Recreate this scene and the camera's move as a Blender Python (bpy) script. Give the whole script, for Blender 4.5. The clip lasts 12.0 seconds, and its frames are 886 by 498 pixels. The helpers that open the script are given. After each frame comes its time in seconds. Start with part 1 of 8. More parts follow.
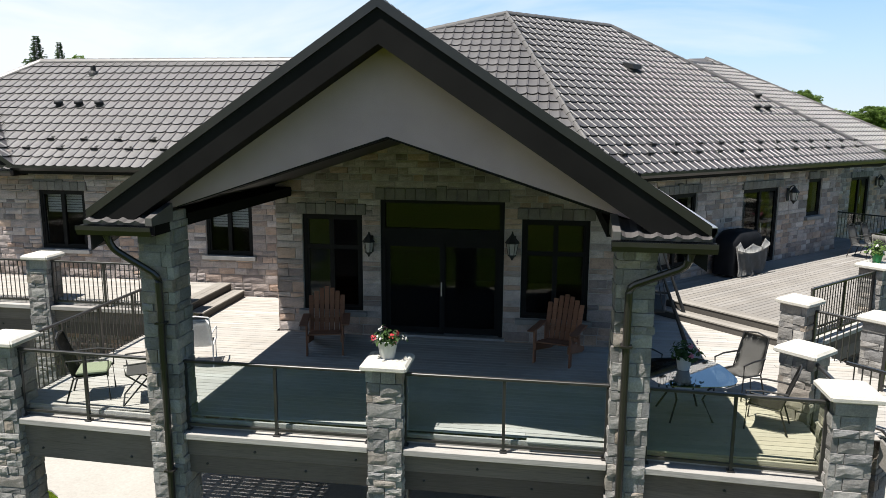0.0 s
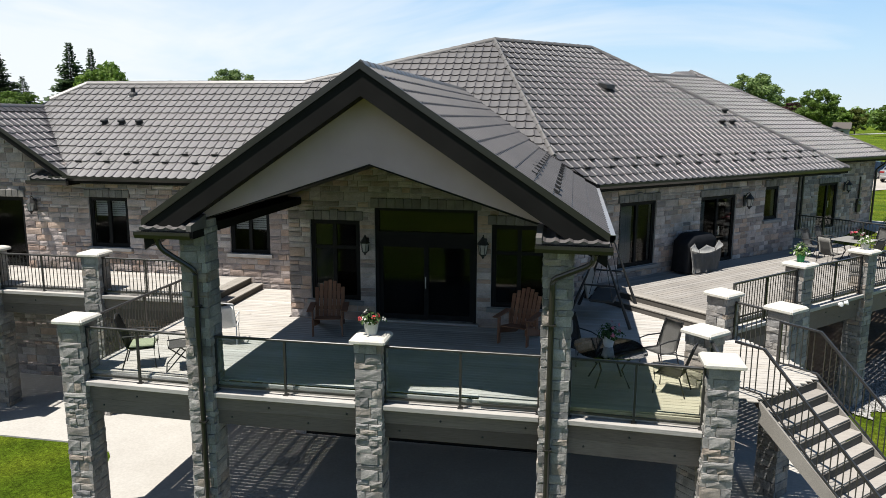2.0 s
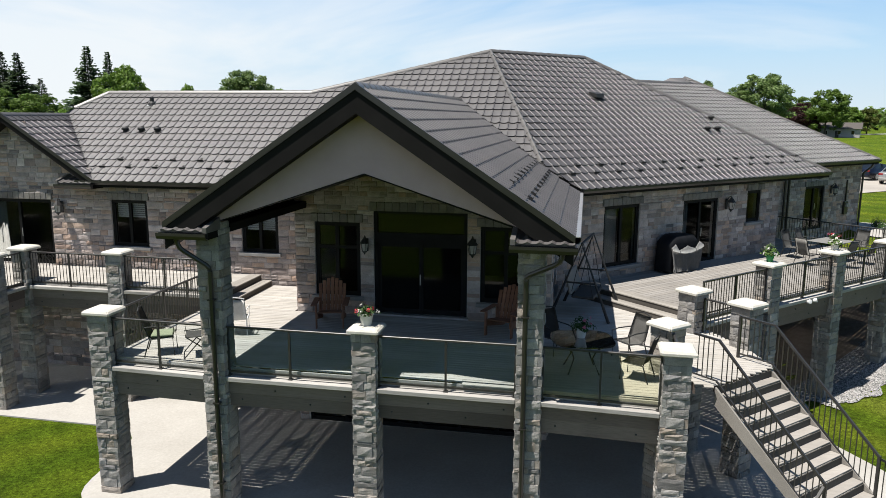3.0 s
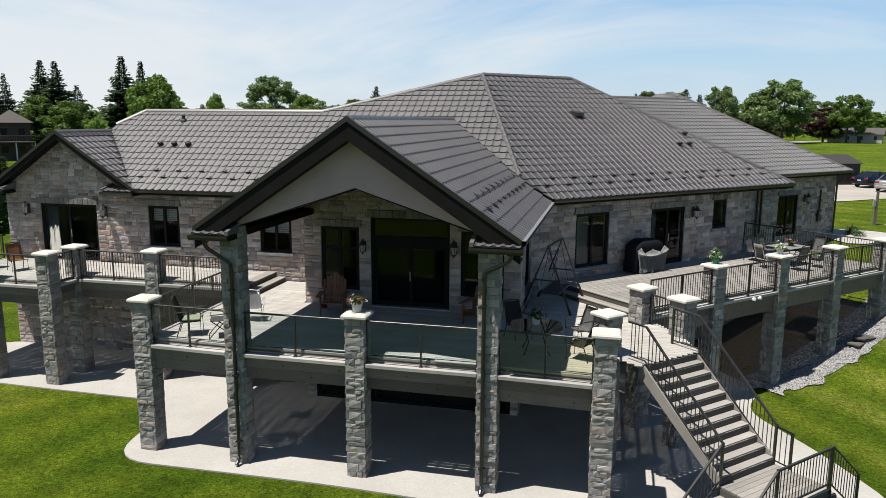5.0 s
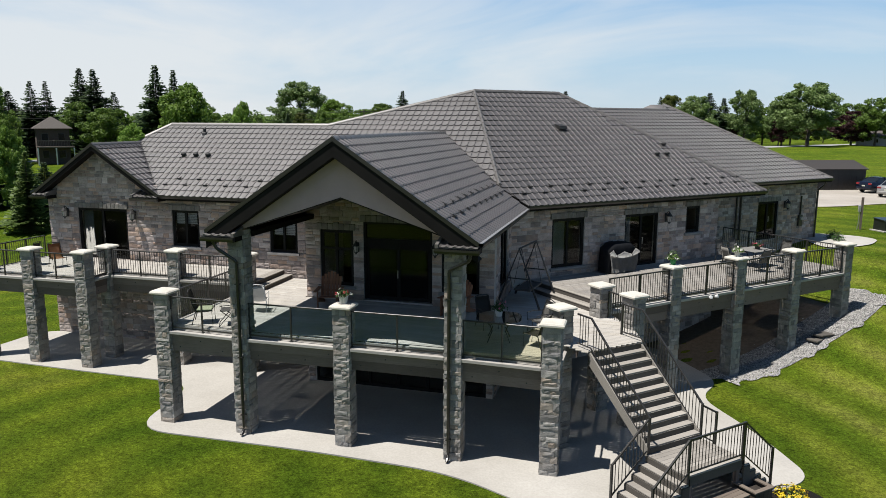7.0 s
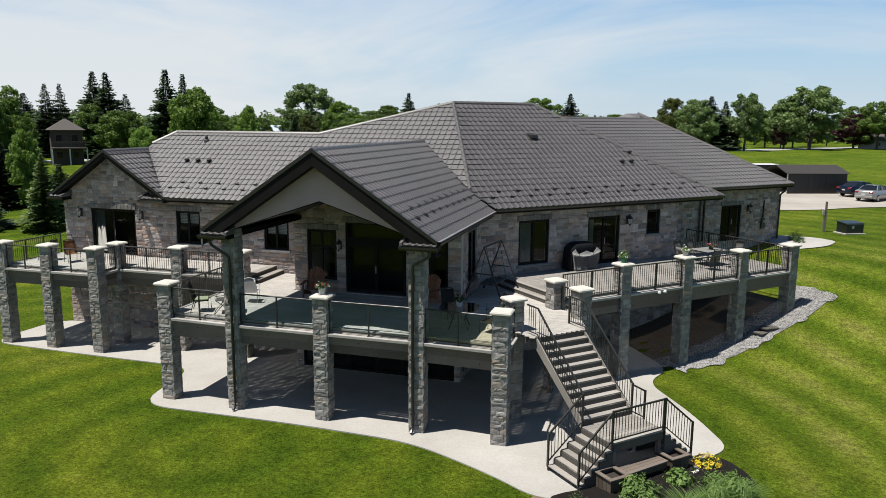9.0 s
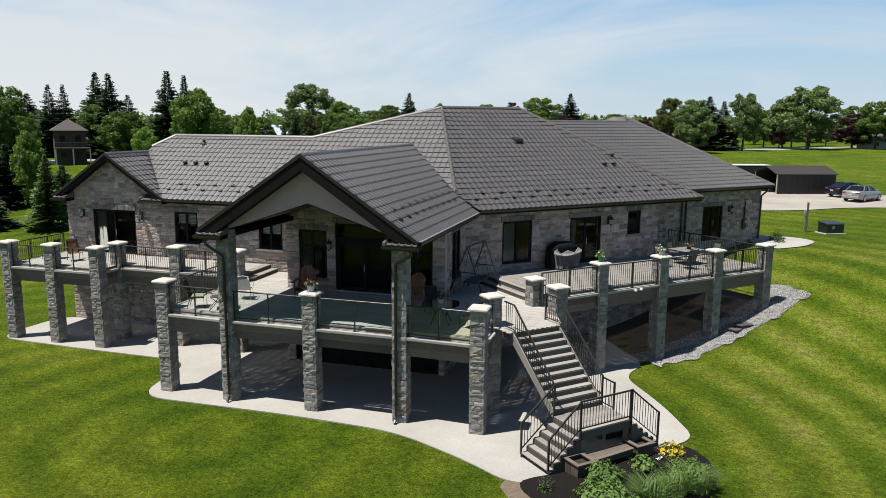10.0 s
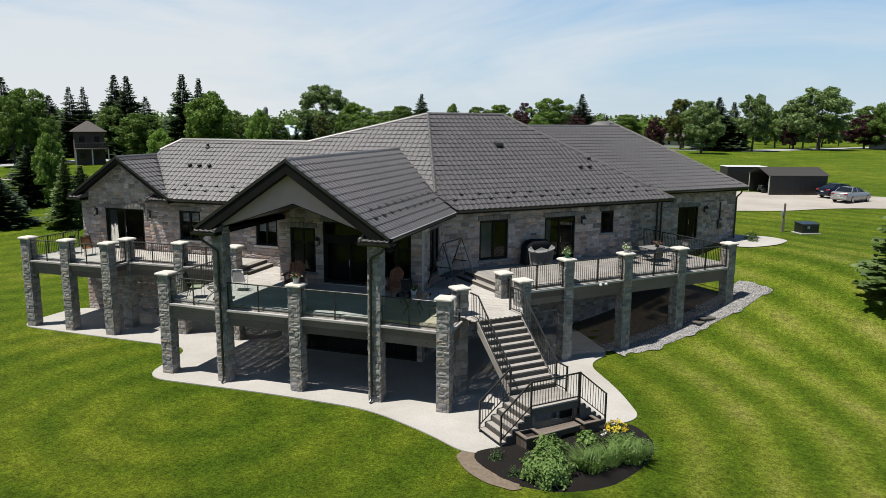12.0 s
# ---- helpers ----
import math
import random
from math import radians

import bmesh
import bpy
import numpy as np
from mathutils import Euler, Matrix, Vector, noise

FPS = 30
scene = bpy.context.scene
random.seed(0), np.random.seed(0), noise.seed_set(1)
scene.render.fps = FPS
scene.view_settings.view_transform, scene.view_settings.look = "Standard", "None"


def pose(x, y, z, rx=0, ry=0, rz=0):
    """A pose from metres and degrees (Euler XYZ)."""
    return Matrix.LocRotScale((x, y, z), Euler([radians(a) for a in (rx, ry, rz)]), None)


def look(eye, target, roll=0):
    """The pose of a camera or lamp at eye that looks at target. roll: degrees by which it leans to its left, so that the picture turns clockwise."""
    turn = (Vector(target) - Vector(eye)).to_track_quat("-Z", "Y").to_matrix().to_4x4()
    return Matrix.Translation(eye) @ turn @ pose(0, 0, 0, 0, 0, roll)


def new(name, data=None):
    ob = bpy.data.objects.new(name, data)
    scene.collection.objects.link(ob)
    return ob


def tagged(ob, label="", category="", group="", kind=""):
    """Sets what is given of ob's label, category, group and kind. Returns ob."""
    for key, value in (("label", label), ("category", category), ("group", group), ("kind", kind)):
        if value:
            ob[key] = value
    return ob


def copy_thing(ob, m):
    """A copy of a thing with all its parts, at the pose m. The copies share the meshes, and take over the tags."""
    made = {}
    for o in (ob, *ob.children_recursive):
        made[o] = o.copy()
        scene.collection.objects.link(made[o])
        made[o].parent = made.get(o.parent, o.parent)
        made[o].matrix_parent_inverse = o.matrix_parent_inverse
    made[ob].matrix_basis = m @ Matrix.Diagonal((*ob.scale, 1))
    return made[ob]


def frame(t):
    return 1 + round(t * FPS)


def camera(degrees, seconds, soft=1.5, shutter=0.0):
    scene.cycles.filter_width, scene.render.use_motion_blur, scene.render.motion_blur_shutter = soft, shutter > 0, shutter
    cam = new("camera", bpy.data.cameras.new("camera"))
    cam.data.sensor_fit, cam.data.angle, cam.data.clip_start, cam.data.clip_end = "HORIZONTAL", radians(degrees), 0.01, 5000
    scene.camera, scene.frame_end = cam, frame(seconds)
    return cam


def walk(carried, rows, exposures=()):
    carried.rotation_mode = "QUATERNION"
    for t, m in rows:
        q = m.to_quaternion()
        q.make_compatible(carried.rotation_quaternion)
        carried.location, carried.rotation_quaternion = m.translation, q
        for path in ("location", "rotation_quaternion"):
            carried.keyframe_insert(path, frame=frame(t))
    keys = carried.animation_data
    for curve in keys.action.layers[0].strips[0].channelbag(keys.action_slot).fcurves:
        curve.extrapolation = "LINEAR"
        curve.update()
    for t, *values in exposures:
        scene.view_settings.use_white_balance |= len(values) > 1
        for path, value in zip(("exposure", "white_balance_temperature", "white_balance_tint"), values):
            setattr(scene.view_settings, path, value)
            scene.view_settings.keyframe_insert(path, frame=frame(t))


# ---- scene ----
cam = camera(62.9, 12.0, 0.5)
PATH = [
    (0, (0.152, 0.083, 7.944), (-0.139, 2.031, 7.594), 0.37),
    (0.5, (0.474, -0.530, 8.099), (0.171, 1.414, 7.744), 0.23),
    (1, (0.809, -1.238, 8.255), (0.492, 0.704, 7.898), 0.18),
    (1.5, (1.152, -1.981, 8.398), (0.819, -0.042, 8.041), 0.24),
    (2, (1.503, -2.705, 8.545), (1.157, -0.768, 8.188), 0.28),
    (2.5, (1.878, -3.424, 8.690), (1.515, -1.490, 8.334), 0.22),
    (3, (2.278, -4.152, 8.848), (1.900, -2.221, 8.489), 0.26),
    (5, (4.098, -7.117, 9.410), (3.654, -5.199, 9.058), 0.35),
    (5.5, (4.650, -7.758, 9.541), (4.184, -5.845, 9.192), 0.35),
    (6, (5.207, -8.383, 9.668), (4.720, -6.475, 9.320), 0.34),
    (6.5, (5.779, -8.998, 9.782), (5.272, -7.095, 9.434), 0.34),
    (7, (6.363, -9.541, 9.906), (5.839, -7.642, 9.559), 0.24),
    (9, (8.552, -11.987, 10.350), (8.003, -10.096, 10.004), 0.44),
    (9.5, (9.087, -12.530, 10.488), (8.535, -10.639, 10.141), 0.34),
    (10, (9.636, -13.078, 10.622), (9.080, -11.189, 10.273), 0.44),
    (10.5, (10.198, -13.601, 10.758), (9.635, -11.715, 10.406), 0.44),
    (11, (10.817, -14.123, 10.859), (10.244, -12.240, 10.505), 0.44),
    (11.5, (11.455, -14.617, 10.927), (10.869, -12.737, 10.575), 0.44),
    (12, (12.081, -15.091, 10.976), (11.480, -13.216, 10.625), 0.44),
]
walk(cam, [(t, look(eye, target, roll)) for t, eye, target, roll in PATH], [(0.0, 1.06), (3.0, 0.92), (6.0, 0.71), (12.0, 0.66)])

# ---- daylight ----
SUN = Vector((-0.302, -0.215, 1.0)).normalized()
world = bpy.data.worlds.new("sky")
scene.world = world
world.use_nodes = True
wn, wl = world.node_tree.nodes, world.node_tree.links
sky = wn.new("ShaderNodeTexSky")
sky.sky_type, sky.sun_disc = "NISHITA", False
sky.sun_elevation = math.asin(SUN.z)
sky.sun_rotation = math.atan2(SUN.x, SUN.y)
sky.air_density, sky.dust_density, sky.ozone_density = 1.0, 1.2, 1.0
# summer haze: bright near the horizon, deep blue overhead, thin white cloud thickening to the west
geo_w = wn.new("ShaderNodeTexCoord")
sep = wn.new("ShaderNodeSeparateXYZ")
wl.new(geo_w.outputs["Generated"], sep.inputs["Vector"])


def sky_ramp(source, stops):
    r = wn.new("ShaderNodeValToRGB")
    while len(r.color_ramp.elements) < len(stops):
        r.color_ramp.elements.new(0.5)
    for e, (q, c) in zip(r.color_ramp.elements, stops):
        e.position, e.color = q, (*c, 1)
    wl.new(source, r.inputs["Fac"])
    return r.outputs["Color"]


def sky_mix(fac, a, b):
    mx = wn.new("ShaderNodeMixRGB")
    for sock, v in ((mx.inputs["Fac"], fac), (mx.inputs["Color1"], a), (mx.inputs["Color2"], b)):
        if isinstance(v, tuple):
            sock.default_value = (*v, 1)
        else:
            wl.new(v, sock)
    return mx.outputs["Color"]


haze = sky_ramp(sep.outputs["Z"], [(0.0, (0.97,) * 3), (0.16, (0.93,) * 3), (0.4, (0.9,) * 3), (1.0, (0.75,) * 3)])
tone = sky_ramp(sep.outputs["Z"], [(0.0, (0.66, 0.76, 0.82)), (0.08, (0.50, 0.70, 0.87)), (0.19, (0.29, 0.54, 0.87)), (0.32, (0.18, 0.36, 0.66)), (0.55, (0.08, 0.18, 0.37)), (1.0, (0.045, 0.11, 0.25))])
gain = wn.new("ShaderNodeVectorMath")
gain.operation = "SCALE"
gain.inputs["Scale"].default_value = 16.5
wl.new(tone, gain.inputs[0])
base_sky = sky_mix(haze, sky.outputs["Color"], gain.outputs["Vector"])
cmap = wn.new("ShaderNodeMapping")
cmap.inputs["Scale"].default_value = (1.0, 1.0, 4.5)
cmap.inputs["Rotation"].default_value = (0.0, 0.22, 0.4)
cn = wn.new("ShaderNodeTexNoise")
cn.inputs["Scale"].default_value, cn.inputs["Detail"].default_value, cn.inputs["Roughness"].default_value = 1.7, 6.0, 0.55
cn.inputs["Distortion"].default_value = 0.7
wl.new(geo_w.outputs["Generated"], cmap.inputs["Vector"])
wl.new(cmap.outputs["Vector"], cn.inputs["Vector"])
back = wn.new("ShaderNodeMath")
back.operation, back.inputs[1].default_value = "MULTIPLY_ADD", -0.42
wl.new(sep.outputs["X"], back.inputs[0])
wl.new(cn.outputs["Fac"], back.inputs[2])
cloud = sky_ramp(back.outputs["Value"], [(0.50, (0.0,) * 3), (0.80, (0.85,) * 3)])
thin = sky_ramp(sep.outputs["Z"], [(0.18, (1.0,) * 3), (0.45, (0.12,) * 3)])
fade = wn.new("ShaderNodeMixRGB")
fade.blend_type, fade.inputs["Fac"].default_value = "MULTIPLY", 1.0
wl.new(cloud, fade.inputs["Color1"])
wl.new(thin, fade.inputs["Color2"])
cloud = fade.outputs["Color"]
bg = wn["Background"]
bg.inputs["Strength"].default_value = 0.036
wl.new(sky_mix(cloud, base_sky, (13.6, 14.1, 14.4)), bg.inputs["Color"])
sun_data = bpy.data.lights.new("sun", "SUN")
sun_data.energy, sun_data.angle, sun_data.color = 5.0, radians(0.5), (1.0, 0.955, 0.89)
sun = new("sun", sun_data)
sun.matrix_world = look(SUN * 80, (0, 0, 0))

# ---- materials ----
TONE = 0.76   # overall depth of the paints and natural surfaces


class Nodes:
    def __init__(self, name):
        self.m = bpy.data.materials.new(name)
        self.m.use_nodes = True
        self.t = self.m.node_tree
        self.p = self.t.nodes["Principled BSDF"]

    def n(self, kind, **props):
        node = self.t.nodes.new(kind)
        for key, value in props.items():
            if key in ("operation", "blend_type", "feature", "wave_type", "bands_direction", "data_type", "distance"):
                if key == "operation": node.operation = value
                if key == "blend_type": node.blend_type = value
                if key == "feature": node.feature = value
                if key == "wave_type": node.wave_type = value
                if key == "bands_direction": node.bands_direction = value
            else:
                node.inputs[key.replace("_", " ")].default_value = value
        return node

    def l(self, a, b):
        self.t.links.new(a, b)

    def coord(self, local=False, scale=(1, 1, 1), rot=(0, 0, 0)):
        if local:
            src = self.n("ShaderNodeTexCoord").outputs["Object"]
        else:
            src = self.n("ShaderNodeNewGeometry").outputs["Position"]
        mp = self.n("ShaderNodeMapping")
        mp.inputs["Scale"].default_value = scale
        mp.inputs["Rotation"].default_value = rot
        self.l(src, mp.inputs["Vector"])
        return mp.outputs["Vector"]

    def noise(self, scale, detail=4.0, rough=0.55, vec=None, **kw):
        nd = self.n("ShaderNodeTexNoise", Scale=scale, Detail=detail, Roughness=rough)
        self.l(vec if vec else self.coord(), nd.inputs["Vector"])
        return nd.outputs["Fac"]

    def ramp(self, fac, stops):
        r = self.n("ShaderNodeValToRGB")
        while len(r.color_ramp.elements) < len(stops):
            r.color_ramp.elements.new(0.5)
        for e, (pos, col) in zip(r.color_ramp.elements, stops):
            e.position, e.color = pos, (*col, 1)
        self.l(fac, r.inputs["Fac"])
        return r.outputs["Color"]

    def mix(self, fac, a, b, mode="MIX"):
        mx = self.n("ShaderNodeMixRGB", blend_type=mode)
        for sock, v in ((mx.inputs["Fac"], fac), (mx.inputs["Color1"], a), (mx.inputs["Color2"], b)):
            if isinstance(v, (int, float)): sock.default_value = v
            elif isinstance(v, tuple): sock.default_value = (*v, 1)
            else: self.l(v, sock)
        return mx.outputs["Color"]

    def done(self, color, rough=0.6, metal=0.0, bump=None, strength=0.3, distance=0.01, spec=0.5):
        color = tuple(TONE * c for c in color) if isinstance(color, tuple) else self.mix(1.0, color, (TONE,) * 3, "MULTIPLY")
        if isinstance(color, tuple): self.p.inputs["Base Color"].default_value = (*color, 1)
        else: self.l(color, self.p.inputs["Base Color"])
        if isinstance(rough, (int, float)): self.p.inputs["Roughness"].default_value = rough
        else: self.l(rough, self.p.inputs["Roughness"])
        self.p.inputs["Metallic"].default_value = metal
        self.p.inputs["Specular IOR Level"].default_value = spec
        if bump is not None:
            b = self.n("ShaderNodeBump", Strength=strength, Distance=distance)
            self.l(bump, b.inputs["Height"])
            self.l(b.outputs["Normal"], self.p.inputs["Normal"])
        return self.m


def gray(v):
    return (v, v, v)


def stone_material(name, island, tones):
    s = Nodes(name)
    rnd = s.n("ShaderNodeNewGeometry").outputs["Random Per Island"] if island else s.n("ShaderNodeObjectInfo").outputs["Random"]
    base = s.ramp(rnd, tones)
    blot = s.noise(3.6, 7.0, 0.66)
    col = s.mix(0.75, base, s.ramp(blot, [(0.25, gray(0.5)), (0.55, gray(1.0)), (0.8, gray(1.32))]), "MULTIPLY")
    fine = s.noise(38.0, 6.0, 0.68)
    col = s.mix(0.6, col, s.ramp(fine, [(0.3, gray(0.62)), (0.7, gray(1.25))]), "MULTIPLY")
    rust = s.noise(1.1, 3.0, 0.5)
    col = s.mix(s.ramp(rust, [(0.55, gray(0.0)), (0.75, gray(0.35))]), col, (0.24, 0.185, 0.13))
    h = s.mix(0.5, s.noise(17.0, 7.0, 0.7), fine)
    return s.done(col, 0.88, 0.0, h, 0.75, 0.03, 0.25)


TONES_WALL = [(0.0, (0.207, 0.179, 0.172)), (0.14, (0.516, 0.450, 0.418)), (0.30, (0.388, 0.319, 0.287)), (0.46, (0.629, 0.549, 0.507)), (0.60, (0.449, 0.387, 0.360)),
              (0.70, (0.264, 0.222, 0.209)), (0.80, (0.584, 0.439, 0.350)), (0.90, (0.471, 0.339, 0.266)), (1.0, (0.225, 0.193, 0.188))]
TONES_COLUMN = [(0.0, (0.20, 0.192, 0.184)), (0.2, (0.365, 0.35, 0.33)), (0.42, (0.29, 0.276, 0.26)), (0.62, (0.45, 0.432, 0.405)), (0.8, (0.36, 0.30, 0.245)), (0.9, (0.30, 0.293, 0.287)), (1.0, (0.235, 0.227, 0.222))]
M_STONE = stone_material("ashlar_stone", False, TONES_WALL)
M_STONE_REST = stone_material("ashlar_stone_joined", True, TONES_WALL)
M_COLSTONE = stone_material("split_stone", False, TONES_COLUMN)

s = Nodes("mortar")
M_MORTAR = s.done(s.ramp(s.noise(9.0, 5.0), [(0.3, (0.36, 0.345, 0.32)), (0.7, (0.46, 0.44, 0.41))]), 0.95, 0, s.noise(60.0), 0.4, 0.01, 0.2)

s = Nodes("cap_limestone")
M_CAP = s.done(s.mix(0.5, s.ramp(s.noise(2.5, 6.0, 0.6), [(0.3, (0.52, 0.495, 0.435)), (0.7, (0.66, 0.635, 0.565))]), s.ramp(s.noise(40.0, 5.0), [(0.3, gray(0.75)), (0.7, gray(1.1))]), "MULTIPLY"), 0.85, 0, s.noise(45.0, 6.0), 0.3, 0.01, 0.3)

s = Nodes("coated_steel_tile")
s_col = s.mix(0.5, s.ramp(s.n("ShaderNodeObjectInfo").outputs["Random"], [(0.0, (0.0395, 0.0343, 0.0335)), (1.0, (0.055, 0.0480, 0.0468))]),
              s.ramp(s.noise(0.8, 5.0, 0.6), [(0.3, gray(0.82)), (0.7, gray(1.15))]), "MULTIPLY")
s_col = s.mix(0.35, s_col, s.ramp(s.noise(120.0, 3.0), [(0.3, gray(0.7)), (0.7, gray(1.3))]), "MULTIPLY")
M_TILE = s.done(s_col, s.ramp(s.noise(2.2, 4.0), [(0.3, gray(0.50)), (0.7, gray(0.58))]), 0.0, s.noise(150.0, 3.0), 0.10, 0.004, 1.0)
s.p.inputs["IOR"].default_value = 1.56

s = Nodes("dark_bronze_trim")
M_TRIM = s.done(s.ramp(s.noise(1.5, 5.0), [(0.3, (0.009, 0.0083, 0.0080)), (0.7, (0.014, 0.013, 0.0124))]), 0.7, 0, s.noise(30.0), 0.05, 0.004, 0.1)
s = Nodes("dark_gutter")
M_GUTTER = s.done(s.ramp(s.noise(2.5, 5.0), [(0.3, (0.018, 0.0165, 0.0155)), (0.7, (0.028, 0.0255, 0.024))]), 0.28, 0, None, 0, 0, 0.5)
s = Nodes("galvanised_flashing")
M_FLASH = s.done(s.ramp(s.noise(6.0, 5.0), [(0.3, gray(0.5)), (0.7, gray(0.66))]), 0.35, 0.75)
s = Nodes("black_frame")
M_FRAME = s.done(s.ramp(s.noise(3.0, 4.0), [(0.3, gray(0.007)), (0.7, gray(0.012))]), 0.6, 0, None, 0, 0, 0.12)
s = Nodes("dark_railing_metal")
M_RAIL = s.done(s.ramp(s.noise(4.0, 4.0), [(0.3, (0.03, 0.029, 0.028)), (0.7, (0.05, 0.048, 0.046))]), 0.38, 0.2)
s = Nodes("gable_stucco")
M_STUCCO = s.done(s.mix(0.5, s.ramp(s.noise(0.9, 6.0, 0.6), [(0.3, (0.455, 0.335, 0.355)), (0.7, (0.54, 0.405, 0.43))]), s.ramp(s.noise(90.0, 4.0), [(0.3, gray(0.85)), (0.7, gray(1.08))]), "MULTIPLY"), 0.92, 0, s.noise(130.0, 4.0), 0.4, 0.006, 0.2)


def plank_material(name, tones, rot=0.0):
    s = Nodes(name)
    base = s.ramp(s.n("ShaderNodeObjectInfo").outputs["Random"], tones)
    grain = s.noise(5.0, 7.0, 0.65, s.coord(True, (0.5, 14.0, 14.0)))
    col = s.mix(0.7, base, s.ramp(grain, [(0.28, gray(0.6)), (0.5, gray(0.95)), (0.75, gray(1.25))]), "MULTIPLY")
    stain = s.noise(0.7, 5.0, 0.6)
    col = s.mix(0.6, col, s.ramp(stain, [(0.3, gray(0.72)), (0.65, gray(1.12))]), "MULTIPLY")
    return s.done(col, 0.85, 0, grain, 0.45, 0.006, 0.25)


M_DECK = plank_material("weathered_deck_board", [(0.0, (0.41, 0.385, 0.35)), (0.35, (0.48, 0.455, 0.42)), (0.7, (0.44, 0.41, 0.365)), (1.0, (0.52, 0.50, 0.465))])
M_DECK_GREY = plank_material("greyed_deck_board", [(0.0, (0.27, 0.252, 0.228)), (0.35, (0.33, 0.31, 0.285)), (0.7, (0.29, 0.268, 0.24)), (1.0, (0.36, 0.342, 0.318))])
M_BEAM = plank_material("weathered_beam", [(0.0, (0.13, 0.102, 0.088)), (0.5, (0.19, 0.152, 0.132)), (1.0, (0.25, 0.203, 0.178))])
M_LEDGE = plank_material("weathered_ledge", [(0.0, (0.36, 0.34, 0.315)), (1.0, (0.46, 0.44, 0.41))])
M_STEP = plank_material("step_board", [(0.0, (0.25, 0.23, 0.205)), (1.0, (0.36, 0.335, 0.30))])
# risers coloured far darker than the treads, which paints in their shade
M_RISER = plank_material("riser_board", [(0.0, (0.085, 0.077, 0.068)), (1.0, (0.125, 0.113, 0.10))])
M_CEDAR = plank_material("red_cedar", [(0.0, (0.22, 0.10, 0.058)), (1.0, (0.30, 0.145, 0.085))])

s = Nodes("concrete")
c_a = s.ramp(s.noise(0.35, 6.0, 0.6), [(0.3, (0.37, 0.352, 0.32)), (0.7, (0.47, 0.452, 0.418))])
c_b = s.ramp(s.noise(14.0, 6.0, 0.65), [(0.3, gray(0.82)), (0.7, gray(1.08))])
M_CONCRETE = s.done(s.mix(0.7, c_a, c_b, "MULTIPLY"), 0.9, 0, s.noise(50.0, 5.0), 0.25, 0.006, 0.25)

s = Nodes("lawn")
g1 = s.ramp(s.noise(0.14, 6.0, 0.62), [(0.27, (0.046, 0.082, 0.006)), (0.45, (0.068, 0.110, 0.008)), (0.60, (0.100, 0.138, 0.011)), (0.80, (0.175, 0.176, 0.032))])
g2 = s.ramp(s.noise(1.1, 7.0, 0.75), [(0.3, gray(0.66)), (0.7, gray(1.26))])
g3 = s.mix(1.0, s.ramp(s.noise(12.0, 5.0, 0.85), [(0.33, gray(0.28)), (0.67, gray(1.75))]), s.ramp(s.noise(4.0, 6.0, 0.8), [(0.34, gray(0.60)), (0.66, gray(1.38))]), "MULTIPLY")
# mowing lines that curve round the house, with straw-coloured dry swathes on the rise to the east
mow = s.n("ShaderNodeMapping")
mow.inputs["Location"].default_value = (5.0, -6.5, 0.0)
mow.inputs["Scale"].default_value = (1.0, 1.0, 0.0)
s.l(s.n("ShaderNodeNewGeometry").outputs["Position"], mow.inputs["Vector"])
wv = s.n("ShaderNodeTexWave", wave_type="RINGS", Scale=0.13, Distortion=6.5, Detail=4.0)
wv.inputs["Detail Scale"].default_value = 0.14
wv.rings_direction = "SPHERICAL"
s.l(mow.outputs["Vector"], wv.inputs["Vector"])
sep_xy = s.n("ShaderNodeSeparateXYZ")
s.l(s.n("ShaderNodeNewGeometry").outputs["Position"], sep_xy.inputs["Vector"])
rise = []
for sock, lo, hi in (("X", 9.0, 17.0), ("X", 42.0, 30.0), ("Y", 40.0, 24.0)):
    edge = s.n("ShaderNodeMapRange", From_Min=lo, From_Max=hi)
    s.l(sep_xy.outputs[sock], edge.inputs["Value"])
    rise.append(edge.outputs["Result"])
east = s.mix(1.0, s.mix(1.0, rise[0], rise[1], "MULTIPLY"), rise[2], "MULTIPLY")
band = s.mix(0.42, wv.outputs["Color"], s.ramp(s.noise(0.23, 4.0, 0.6), [(0.3, gray(0.0)), (0.7, gray(1.0))]))
g4 = s.mix(east, s.ramp(band, [(0.22, (0.80, 0.86, 0.78)), (0.78, (1.28, 1.17, 1.15))]), s.ramp(band, [(0.22, (0.82, 0.88, 0.80)), (0.78, (1.14, 1.08, 1.08))]))
dry = s.mix(0.22, s.noise(0.24, 8.0, 0.68), wv.outputs["Color"])
g5 = s.ramp(dry, [(0.34, (0.074, 0.120, 0.009)), (0.46, (0.112, 0.156, 0.014)), (0.57, (0.142, 0.180, 0.022)), (0.74, (0.205, 0.214, 0.052))])
g1 = s.mix(east, g1, g5)
gc = s.mix(0.85, s.mix(0.95, s.mix(0.8, g1, g2, "MULTIPLY"), g3, "MULTIPLY"), g4, "MULTIPLY")
gc = s.mix(0.9, gc, s.ramp(s.noise(42.0, 3.0, 0.85), [(0.32, gray(0.35)), (0.68, gray(1.7))]), "MULTIPLY")
M_LAWN = s.done(gc, 0.95, 0, s.noise(70.0, 5.0, 0.8), 1.0, 0.05, 0.04)

